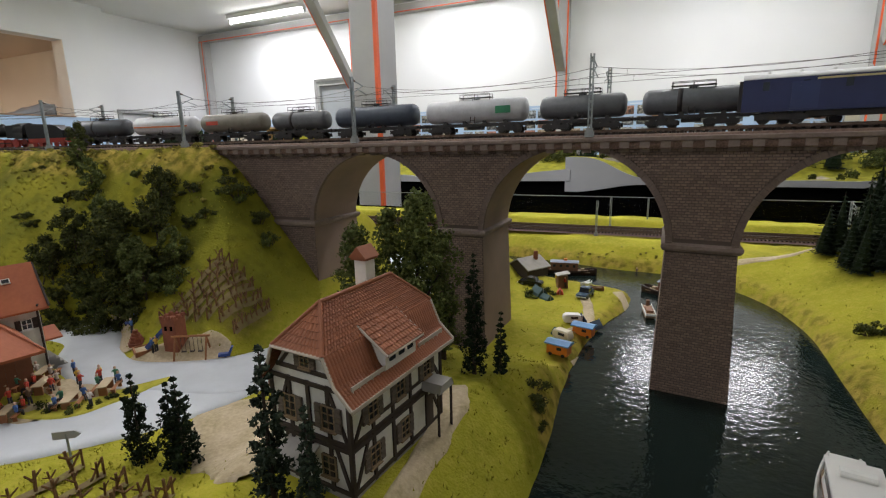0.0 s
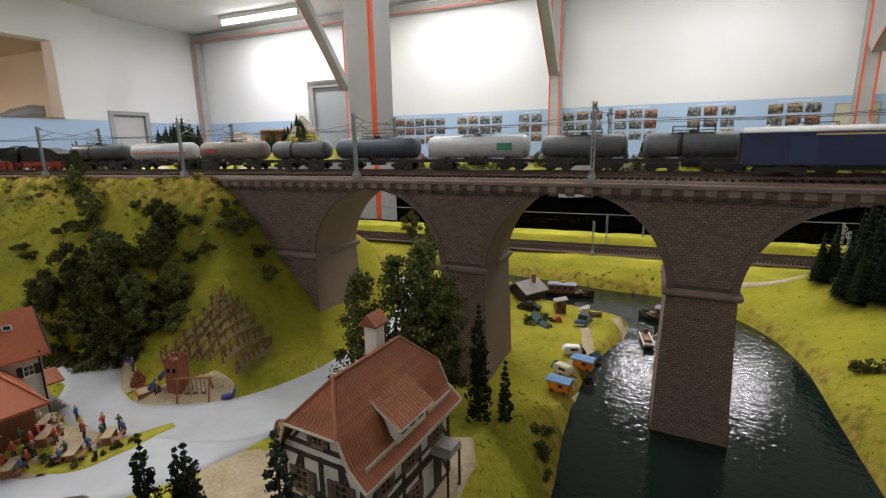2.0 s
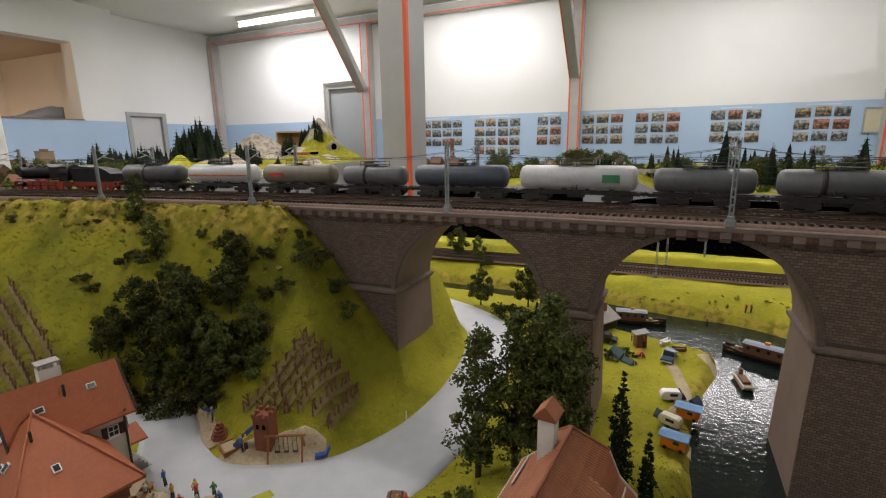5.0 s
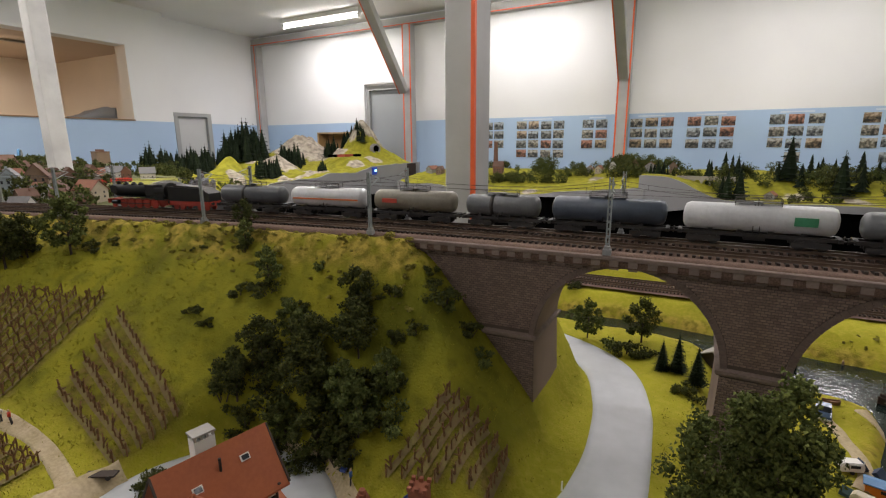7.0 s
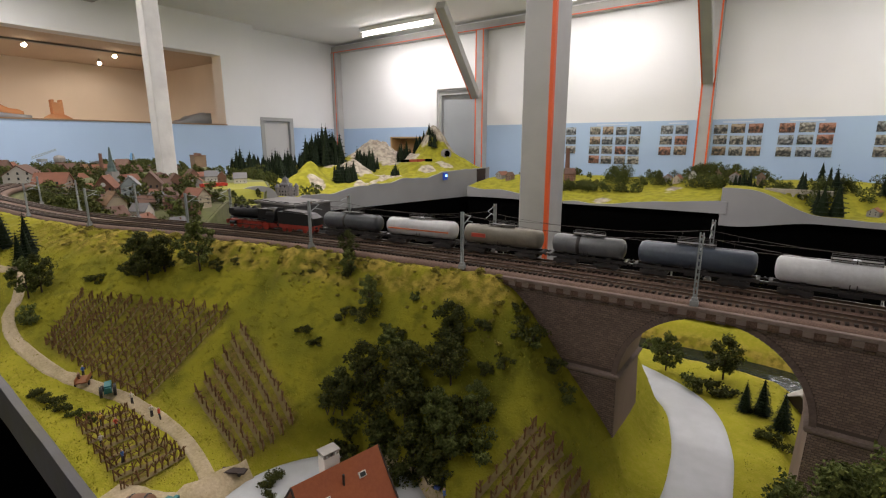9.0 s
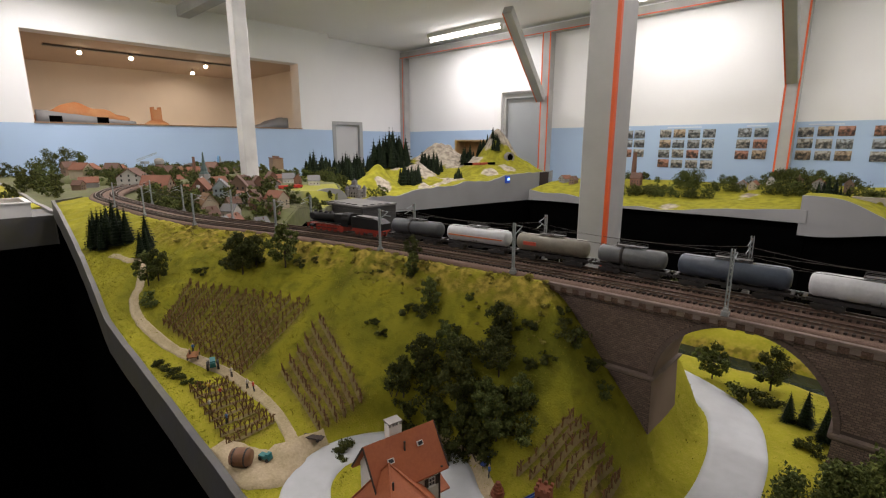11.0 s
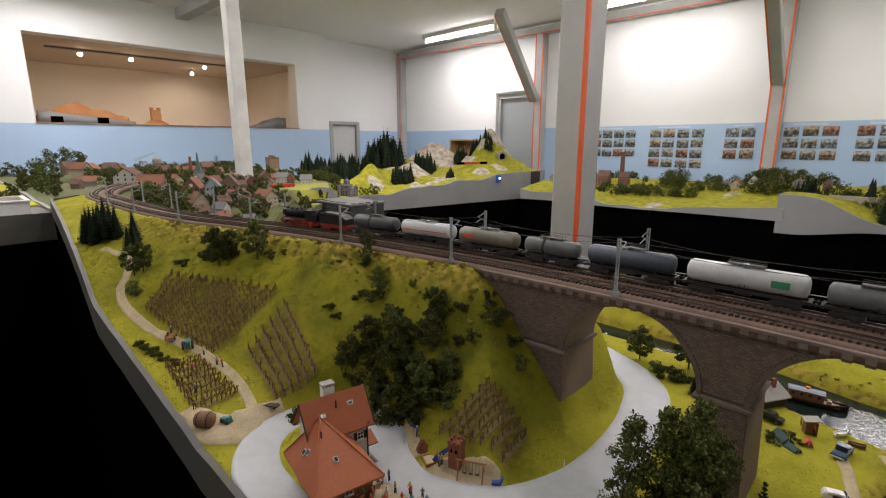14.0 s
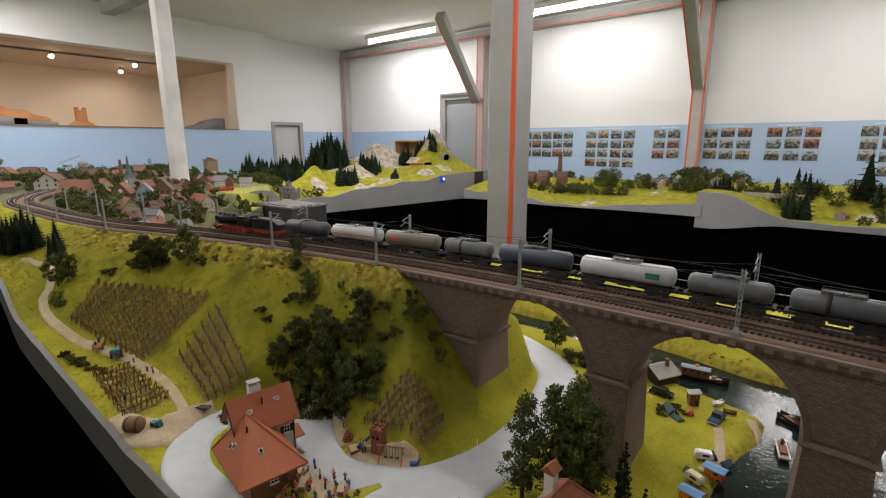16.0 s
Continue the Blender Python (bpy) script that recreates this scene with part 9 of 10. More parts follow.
crate = thing("wooden_box", pose(-4.50, 5.12, 0.0, 0, 0, 8), "open brown wooden box standing behind the mountain", "wooden box")
M_CRATE = material("crate_wood", (0.36, 0.20, 0.085), 0.7, vary=0.3, scale=10)
M_CRATE2 = material("crate_rim_wood", (0.50, 0.33, 0.16), 0.7, vary=0.3, scale=14)
part("back_board", solid(lambda b: box(b, -0.33, 0.10, 0, 0.33, 0.12, 1.665)), M_CRATE, crate)
for sx in (-1, 1):
    part("side_board", solid(lambda b: box(b, sx * 0.34 - 0.010, -0.12, 0, sx * 0.34 + 0.010, 0.12, 1.665)), M_CRATE2, crate)
part("top_board", solid(lambda b: box(b, -0.35, -0.12, 1.665, 0.35, 0.12, 1.685)), M_CRATE2, crate, "paler top board")
mtr = thing("mountain_train", on_mount(-3.60, 4.0, 78), "tiny red and black train below the mountain peak", "model train")
for k, mm in ((0, M_BLACK), (1, M_REDCAR), (2, M_REDCAR), (3, M_BLACK)):
    part("wagon" if k else "locomotive", solid(lambda b: cbox(b, 0.16 - 0.105 * k, 0, 0.017, 0.095, 0.022, 0.026)), mm, mtr)
tun = thing("tunnel_portal", look((-3.53, 4.44, mount_z(-3.53, 4.44) + 0.02), (-2.9, 4.2, mount_z(-3.53, 4.44) + 0.02)), "round stone tunnel portal in the mountain side", "tunnel portal")
part("ring", solid(lambda b: lathe(b, [(0.055, 0.03), (0.055, -0.02), (0.038, -0.02), (0.038, 0.02)], 16)), M_STONE, tun)
part("bore", solid(lambda b: lathe(b, [(0.038, 0.02), (0.038, -0.012)], 16)), M_BLACK, tun)
# ---------------------------------------------------------------- paths, boats, campers and figures
def path(name, pts, label, lift=0.0016, mat=None):
    return band(name, spline(pts, 6), mat or M_SAND, height, label, lift, 6, 0.25)


path("path_1", [(-0.80, 0.205, 0.014), (-0.86, 0.226, 0.0085), (-0.948, 0.239, 0.008), (-1.06, 0.228, 0.008), (-1.15, 0.205, 0.008), (-1.24, 0.180, 0.008), (-1.356, 0.168, 0.008), (-1.43, 0.180, 0.008), (-1.475, 0.205, 0.008), (-1.56, 0.235, 0.007), (-1.60, 0.215, 0.006), (-1.68, 0.20, 0.006)], "sandy farm track winding between the vineyards")
path("yard_1", [(-0.915, 0.142, 0.012), (-0.87, 0.155, 0.024), (-0.832, 0.170, 0.034), (-0.84, 0.225, 0.018), (-0.835, 0.268, 0.010)], "sandy turning place beside the road", 0.0030)
path("yard_2", [(-0.372, 0.292, 0.018), (-0.345, 0.280, 0.034), (-0.305, 0.268, 0.046), (-0.262, 0.262, 0.056), (-0.232, 0.25, 0.05)], "sandy yard between the road and the timbered house", 0.0024)
path("path_2", [(-0.152, 0.20, 0.005), (-0.156, 0.25, 0.006), (-0.160, 0.30, 0.008), (-0.166, 0.345, 0.010), (-0.176, 0.372, 0.008)], "sandy footpath along the timbered house", 0.0024)
path("path_3", [(-0.128, 0.655, 0.007), (-0.112, 0.70, 0.007), (-0.118, 0.76, 0.007), (-0.133, 0.82, 0.007)], "sandy track across the camping meadow")
path("path_4", [(-0.10, 0.575, 0.012), (-0.088, 0.64, 0.010), (-0.064, 0.72, 0.009), (-0.055, 0.79, 0.008), (-0.085, 0.86, 0.008)], "sandy shore of the camping meadow")
path("play_sand", [(-0.555, 0.330, 0.006), (-0.525, 0.343, 0.018), (-0.485, 0.357, 0.020), (-0.455, 0.378, 0.009)], "trampled sand of the playground", 0.0024)
path("garden_sand", [(-0.575, 0.205, 0.022), (-0.553, 0.225, 0.036), (-0.530, 0.245, 0.040), (-0.508, 0.262, 0.028), (-0.488, 0.276, 0.012)], "sandy ground of the beer garden", 0.0024)
path("garden_verge", [(-0.552, 0.214, 0.006), (-0.528, 0.221, 0.011), (-0.500, 0.231, 0.012), (-0.484, 0.252, 0.011), (-0.476, 0.285, 0.009), (-0.466, 0.312, 0.004)], "grassy verge between the beer garden and the lane", 0.0036, M_GRASS)
path("path_5", [(0.11, 1.045, 0.008), (0.16, 1.035, 0.007), (0.205, 1.03, 0.006), (0.24, 1.04, 0.005)], "stony path on the east bank")
path("path_6", [(-0.72, 0.3825, 0.004), (-0.68, 0.384, 0.005), (-0.64, 0.377, 0.005), (-0.605, 0.357, 0.007), (-0.575, 0.338, 0.009)], "worn verge along the road", 0.0024)


def on_ground(x, y, turn=0.0, lift=0.0):
    return pose(x, y, height(x, y) + lift, 0, 0, turn)


M_HULL = material("boat_hull", (0.045, 0.022, 0.012), 0.5, vary=0.4, scale=90)
M_BOATWOOD = material("boat_wood", (0.20, 0.095, 0.045), 0.6, vary=0.4, scale=120, tint=(0.11, 0.05, 0.025))
M_DECKW = material("boat_deck", (0.36, 0.26, 0.16), 0.7, vary=0.3, scale=150)
M_BOATROOF = material("blue_grey_boat_roof", (0.22, 0.25, 0.30), 0.6, vary=0.3, scale=120)
M_CAMPORANGE = material("orange_camper", (0.72, 0.20, 0.015), 0.5, vary=0.15, scale=150)
M_CAMPBLUE = material("blue_camper_roof", (0.12, 0.30, 0.56), 0.5, vary=0.15, scale=150)
M_CREAMY = material("cream_van", (0.72, 0.66, 0.48), 0.4)
M_VANWHITE = material("white_caravan", (0.76, 0.75, 0.72), 0.4)
M_CARBLACK = material("black_car_paint", (0.012, 0.013, 0.015), 0.2)
M_CARBLUE = material("blue_grey_car_paint", (0.05, 0.08, 0.12), 0.2)
M_TENT = material("green_grey_tent", (0.06, 0.11, 0.11), 0.8, vary=0.2, scale=150)
M_TENTRED = material("red_tent", (0.55, 0.08, 0.04), 0.7)
M_TENTBLUE = material("dark_blue_tent", (0.03, 0.05, 0.09), 0.7)
M_BRICKRED = material("play_tower_brown", (0.24, 0.075, 0.035), 0.8, vary=0.4, scale=200, bump=0.5, bump_scale=700)
M_SWING = material("swing_timber", (0.30, 0.12, 0.04), 0.6, vary=0.3, scale=200)
M_SLIDE = material("blue_slide", (0.025, 0.06, 0.24), 0.35)


def hull_mesh(length, width, h, mat_side):
    bm = bmesh.new()
    n = 14
    rows = []
    for i in range(n + 1):
        u = i / n
        w = width / 2 * (math.sin(math.pi * (0.08 + 0.84 * u)) ** 0.55)
        sheer = h * (1 + 0.5 * abs(2 * u - 1) ** 3)
        x = (u - 0.5) * length
        rows.append([bm.verts.new(v) for v in ((x, -w * 0.7, -0.002), (x, -w, sheer * 0.6), (x, -w, sheer), (x, -w + 0.0012, sheer), (x, -w * 0.85, h * 0.55), (x, w * 0.85, h * 0.55), (x, w - 0.0012, sheer), (x, w, sheer), (x, w, sheer * 0.6), (x, w * 0.7, -0.002))])
    for a, b in zip(rows, rows[1:]):
        for i in range(10):
            j = (i + 1) % 10
            bm.faces.new((a[i], a[j], b[j], b[i]))
    bm.faces.new(rows[0][::-1])
    bm.faces.new(rows[-1])
    return bm


def houseboat(x, y, turn, length):
    root = thing("houseboat", pose(x, y, WATER + 0.001, 0, 0, turn), "brown wooden houseboat with a blue-grey roof on the river", "houseboat", "houseboats on the river")
    part("hull", hull_mesh(length, 0.028, 0.008, M_HULL), M_HULL, root, "dark wooden hull")
    part("deck", solid(lambda b: box(b, -length * 0.43, -0.0105, 0.0045, length * 0.43, 0.0105, 0.0058)), M_DECKW, root)
    cab = part("cabin", solid(lambda b: box(b, -length * 0.25, -0.0095, 0.0058, length * 0.22, 0.0095, 0.024)), M_BOATWOOD, root, "brown boarded cabin")
    part("roof", solid(lambda b: prism(b, [(-0.0112, 0.0238), (0.0112, 0.0238), (0.006, 0.0262), (-0.006, 0.0262)], length * 0.50, pose(length * 0.235, 0, 0, 0, 0, 90))), M_BOATROOF, root)
    wm2 = mesh_of("window", solid(lambda b: cbox(b, 0, 0, 0, 0.005, 0.0006, 0.005)), M_PANE)
    for i in range(4):
        for s in (-1, 1):
            piece("window", wm2, cab, pose(-length * 0.19 + length * 0.115 * i, s * 0.0097, 0.017))
    for dx, m in ((-length * 0.34, M_SAND), (-length * 0.30, M_BOATWOOD), (length * 0.30, M_SAND), (0.0, M_CAMPORANGE)):
        part("cargo", solid(lambda b: cbox(b, dx, 0.002, 0.0085 if abs(dx) > 0.01 else 0.0275, 0.007, 0.006, 0.005)), m, root)
    part("rudder", solid(lambda b: cbox(b, length * 0.5, 0, 0.006, 0.010, 0.0014, 0.014), lambda b: rod(b, (length * 0.36, 0, 0.012), (length * 0.52, 0, 0.013), 0.0008, 6)), M_HULL, root)
    part("pole", solid(lambda b: rod(b, (-length * 0.42, 0.004, 0.005), (-length * 0.42, 0.004, 0.026), 0.0005, 5)), M_HULL, root)
    return root


houseboat(-0.200, 1.003, 8, 0.115)
houseboat(0.010, 0.905, -24, 0.125)
raft = thing("punt", pose(-0.033, 0.802, WATER + 0.001, 0, 0, 100), "flat wooden punt with a brown load on the river", "boat")
part("hull", solid(lambda b: prism(b, [(-0.026, 0.006), (-0.021, 0.0), (0.021, 0.0), (0.026, 0.006)], 0.014, pose(0, -0.007, 0))), M_DECKW, raft)
part("rim", solid(lambda b: box(b, -0.026, -0.0078, 0.0055, 0.026, -0.0068, 0.0085), lambda b: box(b, -0.026, 0.0068, 0.0055, 0.026, 0.0078, 0.0085), lambda b: box(b, -0.0268, -0.007, 0.0055, -0.0258, 0.007, 0.0085)), M_VANWHITE, raft)
part("load", solid(lambda b: box(b, -0.014, -0.005, 0.006, 0.010, 0.005, 0.010), lambda b: cbox(b, 0.014, 0, 0.012, 0.004, 0.005, 0.012)), M_BOATWOOD, raft)
row = thing("rowing_boat", on_ground(-0.140, 0.882, 60, 0.0015), "small white rowing boat on the shore", "boat")
part("hull", hull_mesh(0.026, 0.011, 0.005, M_VANWHITE), M_VANWHITE, row)
row2 = thing("rowing_boat", on_ground(-0.118, 0.862, 10, 0.0015), "small brown rowing boat on the shore", "boat")
part("hull", hull_mesh(0.022, 0.009, 0.004, M_BOATWOOD), M_BOATWOOD, row2)
cru = thing("cabin_cruiser", pose(0.112, 0.395, WATER + 0.001, 0, 0, 82), "white cabin cruiser moored on the dark water", "motor boat")
part("hull", hull_mesh(0.120, 0.044, 0.014, M_VANWHITE), M_VANWHITE, cru, "white hull")
part("deck", solid(lambda b: box(b, -0.045, -0.016, 0.009, 0.048, 0.016, 0.0125)), M_DECKW, cru)
cabn = part("cabin", solid(lambda b: prism(b, [(-0.016, 0.0125), (0.016, 0.0125), (0.0135, 0.030), (-0.0135, 0.030)], 0.052, pose(0.030, 0, 0, 0, 0, 90))), M_VANWHITE, cru)
part("cabin_roof", solid(lambda b: box(b, -0.024, -0.0165, 0.030, 0.032, 0.0165, 0.0325)), M_VANWHITE, cru)
for s in (-1, 1):
    part("side_window", solid(lambda b: cbox(b, 0.004, s * 0.0150, 0.0225, 0.040, 0.0010, 0.007)), M_PANE, cabn)
part("dinghy", solid(lambda b: rod(b, (0.010, -0.010, 0.0352), (0.010, 0.010, 0.0352), 0.0040, 10)), M_WFRAME, cru, "rolled white dinghy on the roof")
part("wheelhouse", solid(lambda b: prism(b, [(-0.013, 0.0125), (0.013, 0.0125), (0.011, 0.024), (-0.011, 0.024)], 0.020, pose(0.052, 0, 0, 0, 0, 90))), M_WFRAME, cru)


def camper(x, y, turn, mat, roof, label):
    root = thing("camper", on_ground(x, y, turn), label, "camper", "campers on the meadow")
    part("body", solid(lambda b: box(b, -0.013, -0.0075, 0.002, 0.013, 0.0075, 0.0145)), mat, root)
    part("roof", solid(lambda b: prism(b, [(-0.0095, 0.0145), (0.0095, 0.0145), (0.0095, 0.016), (0.0, 0.0185), (-0.0095, 0.016)], 0.031, pose(0.0155, 0, 0, 0, 0, 90))), roof, root)
    part("window", solid(lambda b: cbox(b, 0.003, -0.0077, 0.010, 0.006, 0.0006, 0.0035)), M_PANE, root)
    for wx in (-0.008, 0.008):
        for wy in (-0.0072, 0.0072):
            part("wheel", solid(lambda b: rod(b, (wx, wy - 0.0008, 0.0022), (wx, wy + 0.0008, 0.0022), 0.0022, 10)), M_FRAME, root)


camper(-0.127, 0.578, -12, M_CAMPORANGE, M_CAMPBLUE, "bright orange camper with a light blue roof")
camper(-0.110, 0.660, -12, M_CAMPORANGE, M_CAMPBLUE, "bright orange camper with a light blue roof by the shore")


def caravan(x, y, turn, mat, label):
    root = thing("caravan", on_ground(x, y, turn), label, "caravan", "caravans on the meadow")
    prof = [(-0.012, 0.003), (0.012, 0.003), (0.0135, 0.008), (0.011, 0.0145), (-0.010, 0.0150), (-0.0135, 0.010)]
    bm = solid(lambda b: prism(b, prof, 0.013, pose(0, -0.0065, 0)))
    bmesh.ops.bevel(bm, geom=bm.edges[:], offset=0.0012, segments=2, affect="EDGES")
    part("body", bm, mat, root)
    part("window", solid(lambda b: cbox(b, 0.002, -0.0067, 0.0105, 0.010, 0.0006, 0.0035)), M_PANE, root)
    part("drawbar", solid(lambda b: rod(b, (0.012, 0, 0.0035), (0.021, 0, 0.0035), 0.0006, 6)), M_FRAME, root)
    for wy in (-0.006, 0.006):
        part("wheel", solid(lambda b: rod(b, (0, wy - 0.0008, 0.0022), (0, wy + 0.0008, 0.0022), 0.0022, 10)), M_FRAME, root)


caravan(-0.131, 0.690, 20, M_VANWHITE, "white box caravan on the meadow")
caravan(-0.131, 0.622, -25, M_CREAMY, "rounded cream caravan on the meadow")


def car(x, y, turn, mat, label):
    root = thing("car", on_ground(x, y, turn), label, "car", "cars at the river")
    bm = solid(lambda b: prism(b, [(-0.0215, 0.0025), (0.0215, 0.0025), (0.0225, 0.0065), (0.019, 0.0085), (-0.020, 0.0090), (-0.0225, 0.0065)], 0.0185, pose(0, -0.00925, 0)))
    bmesh.ops.bevel(bm, geom=bm.edges[:], offset=0.0011, segments=2, affect="EDGES")
    part("body", bm, mat, root)
    part("cabin", solid(lambda b: prism(b, [(-0.0135, 0.0085), (0.0085, 0.0085), (0.0045, 0.0148), (-0.0095, 0.0150)], 0.0155, pose(0, -0.00775, 0))), M_PANE, root)
    part("roof", solid(lambda b: box(b, -0.0095, -0.0076, 0.0147, 0.0046, 0.0076, 0.0156)), mat, root)
    part("bumper", solid(lambda b: box(b, 0.0222, -0.0085, 0.0035, 0.0234, 0.0085, 0.0050)), M_WFRAME, root, "pale bumper")
    for wx in (-0.0135, 0.0135):
        for wy in (-0.0085, 0.0085):
            wh = part("wheel", solid(lambda b: rod(b, (wx, wy - 0.0010, 0.0034), (wx, wy + 0.0010, 0.0034), 0.0034, 12)), M_FRAME, root)
            part("rim", solid(lambda b: rod(b, (wx, wy - 0.0012, 0.0034), (wx, wy + 0.0012, 0.0034), 0.0017, 10)), M_STEEL, wh)


car(-0.133, 0.825, -100, M_CARBLUE, "small dark blue rounded car on the meadow")
car(-0.236, 0.862, 175, M_CARBLACK, "black saloon car beside the boat shed")


def tent(x, y, turn, w, l, h, mat, label):
    root = thing("tent", on_ground(x, y, turn), label, "tent", "tents on the meadow")
    part("canvas", solid(lambda b: prism(b, [(-w / 2, 0), (w / 2, 0), (w * 0.42, h * 0.35), (0, h), (-w * 0.42, h * 0.35)], l, pose(0, -l / 2, 0))), mat, root)
    part("pole", solid(lambda b: rod(b, (0, -l / 2 - 0.0004, 0), (0, -l / 2 - 0.0004, h * 1.08), 0.0004, 5)), M_WFRAME, root)


tent(-0.207, 0.806, 40, 0.020, 0.030, 0.014, M_TENT, "grey-green ridge tent among bushes")
tent(-0.190, 0.787, 55, 0.015, 0.020, 0.009, M_TENT, "low grey-green ridge tent")
tent(-0.174, 0.818, 10, 0.012, 0.012, 0.010, M_TENTRED, "small red tent on the meadow")
tent(-0.101, 0.703, 150, 0.016, 0.018, 0.011, M_TENTBLUE, "small dark blue tent by the shore")
tent(-0.119, 0.700, 20, 0.014, 0.010, 0.014, M_TENTBLUE, "dark blue awning tent beside the caravan")
tent(-0.140, 0.640, 60, 0.014, 0.016, 0.009, M_TENT, "grey-blue tent behind the caravan")
plant(BUSHES, [(-0.222, 0.80, 0.5), (-0.20, 0.825, 0.45), (-0.187, 0.812, 0.35), (-0.215, 0.782, 0.4)])
hut = thing("kiosk_hut", on_ground(-0.178, 0.856, 25), "narrow brown wooden hut with a slanting roof", "hut")
part("wall", solid(lambda b: box(b, -0.0085, -0.0075, -0.002, 0.0085, 0.0075, 0.022)), M_BOATWOOD, hut)
part("roof", solid(lambda b: prism(b, [(-0.0115, 0.0222), (0.0115, 0.0262), (0.0115, 0.0278), (-0.0115, 0.0238)], 0.020, pose(0, -0.010, 0))), M_GREYSLATE, hut)
shed = thing("boat_shed", on_ground(-0.258, 0.925, -30), "grey-roofed dark wooden shed with a chimney", "shed")
part("wall", solid(lambda b: prism(b, [(-0.026, -0.002), (0.026, -0.002), (0.026, 0.020), (0, 0.034), (-0.026, 0.020)], 0.056, pose(0, -0.028, 0))), M_BEAM, shed)
for s in (-1, 1):
    part("roof", solid(lambda b: prism(b, [(0, 0.0365), (s * 0.031, 0.0185), (s * 0.031, 0.0165), (0, 0.0345)], 0.062, pose(0, -0.031, 0))), M_GREYSLATE, shed)
part("chimney", solid(lambda b: cbox(b, 0.008, 0.012, 0.038, 0.006, 0.006, 0.018)), M_BRICKRED, shed)

# playground
tow = thing("play_tower", on_ground(-0.516, 0.358, 15), "square brown play tower with a crenellated top", "play tower")
part("wall", solid(lambda b: prism(b, [(-0.0085, -0.002), (0.0085, -0.002), (0.0085, 0.036), (-0.0085, 0.036)], 0.017, pose(0, -0.0085, 0))), M_BRICKRED, tow)
for sx in (-0.0075, 0.0, 0.0075):
    for sy in (-0.0075, 0.0, 0.0075):
        if sx or sy:
            part("merlon", solid(lambda b: cbox(b, sx, sy, 0.038, 0.0036, 0.0036, 0.004)), M_BRICKRED, tow)
for sx in (-0.0035, 0.0035):
    part("opening", solid(lambda b: cbox(b, sx, -0.0087, 0.026, 0.0030, 0.0006, 0.005)), M_BLACK, tow)
sl = thing("slide", on_ground(-0.543, 0.347, 20), "dark blue slide leading down to a wooden sandbox", "slide")
part("chute", solid(lambda b: prism(b, [(-0.006, 0.003), (0.020, 0.028), (0.022, 0.028), (-0.003, 0.0015)], 0.0065, pose(0, -0.00325, 0)), lambda b: prism(b, [(-0.006, 0.0055), (0.020, 0.0305), (0.022, 0.028), (-0.003, 0.0015)], 0.0008, pose(0, -0.0040, 0)), lambda b: prism(b, [(-0.006, 0.0055), (0.020, 0.0305), (0.022, 0.028), (-0.003, 0.0015)], 0.0008, pose(0, 0.0032, 0))), M_SLIDE, sl)
part("ladder", solid(lambda b: [rod(b, (0.0225, s, 0), (0.021, s, 0.034), 0.0006, 5) for s in (-0.003, 0.003)]), M_SWING, sl)
sb = thing("sandbox", on_ground(-0.553, 0.343, -25), "low square wooden sandbox", "sandbox")
part("sand", solid(lambda b: box(b, -0.010, -0.008, 0.0, 0.010, 0.008, 0.0030)), M_SAND, sb)
for q in ((-0.0115, -0.0095, 0.0115, -0.008), (-0.0115, 0.008, 0.0115, 0.0095), (-0.0115, -0.008, -0.010, 0.008), (0.010, -0.008, 0.0115, 0.008)):
    part("board", solid(lambda b: box(b, q[0], q[1], -0.002, q[2], q[3], 0.0045)), M_SWING, sb)
swg = thing("swing_frame", on_ground(-0.489, 0.357, 28), "orange-brown timber swing frame with hanging seats", "swing")
for x in (-0.017, 0.017):
    for s in (-1, 1):
        part("leg", solid(lambda b: rod(b, (x, s * 0.009, -0.002), (x, 0, 0.024), 0.0011, 6)), M_SWING, swg)
part("beam", solid(lambda b: rod(b, (-0.021, 0, 0.0245), (0.021, 0, 0.0245), 0.0013, 6)), M_SWING, swg)
for x in (-0.009, 0.0, 0.009):
    st = part("seat", solid(lambda b: cbox(b, x, 0, 0.0065, 0.005, 0.003, 0.0008)), M_BEAM, swg)
    for s in (-0.0022, 0.0022):
        part("rope", solid(lambda b: rod(b, (x + s, 0, 0.0065), (x + s, 0, 0.0245), 0.0003, 4)), M_BEAM, st)
cone = thing("climbing_pyramid", on_ground(-0.578, 0.352), "small brown stepped climbing pyramid", "climbing pyramid")
part("steps", solid(lambda b: [lathe(b, [(0.0095 - 0.0016 * k, 0.0036 * k - 0.001), (0.0095 - 0.0016 * k, 0.0036 * k + 0.0028)], 8) for k in range(5)]), M_BRICKRED, cone)

# beer garden: tables with benches
M_TABLE = material("beer_table_top", (0.42, 0.33, 0.20), 0.6, vary=0.3, scale=200)


def beer_table():
    root = thing("beer_table", pose(0, 0, 0), "wooden beer table with two benches", "table", "tables in the beer garden")
    part("tabletop", solid(lambda b: cbox(b, 0, 0, 0.0088, 0.022, 0.0085, 0.0009)), M_TABLE, root)
    for s in (-1, 1):
        part("bench", solid(lambda b: cbox(b, 0, s * 0.0088, 0.0050, 0.022, 0.0035, 0.0008), lambda b: [cbox(b, dx, s * 0.0088, 0.0022, 0.0012, 0.003, 0.0056) for dx in (-0.008, 0.008)]), M_SWING, root)
        part("leg", solid(lambda b: cbox(b, s * 0.008, 0, 0.004, 0.0012, 0.007, 0.0095)), M_SWING, root)
    return root


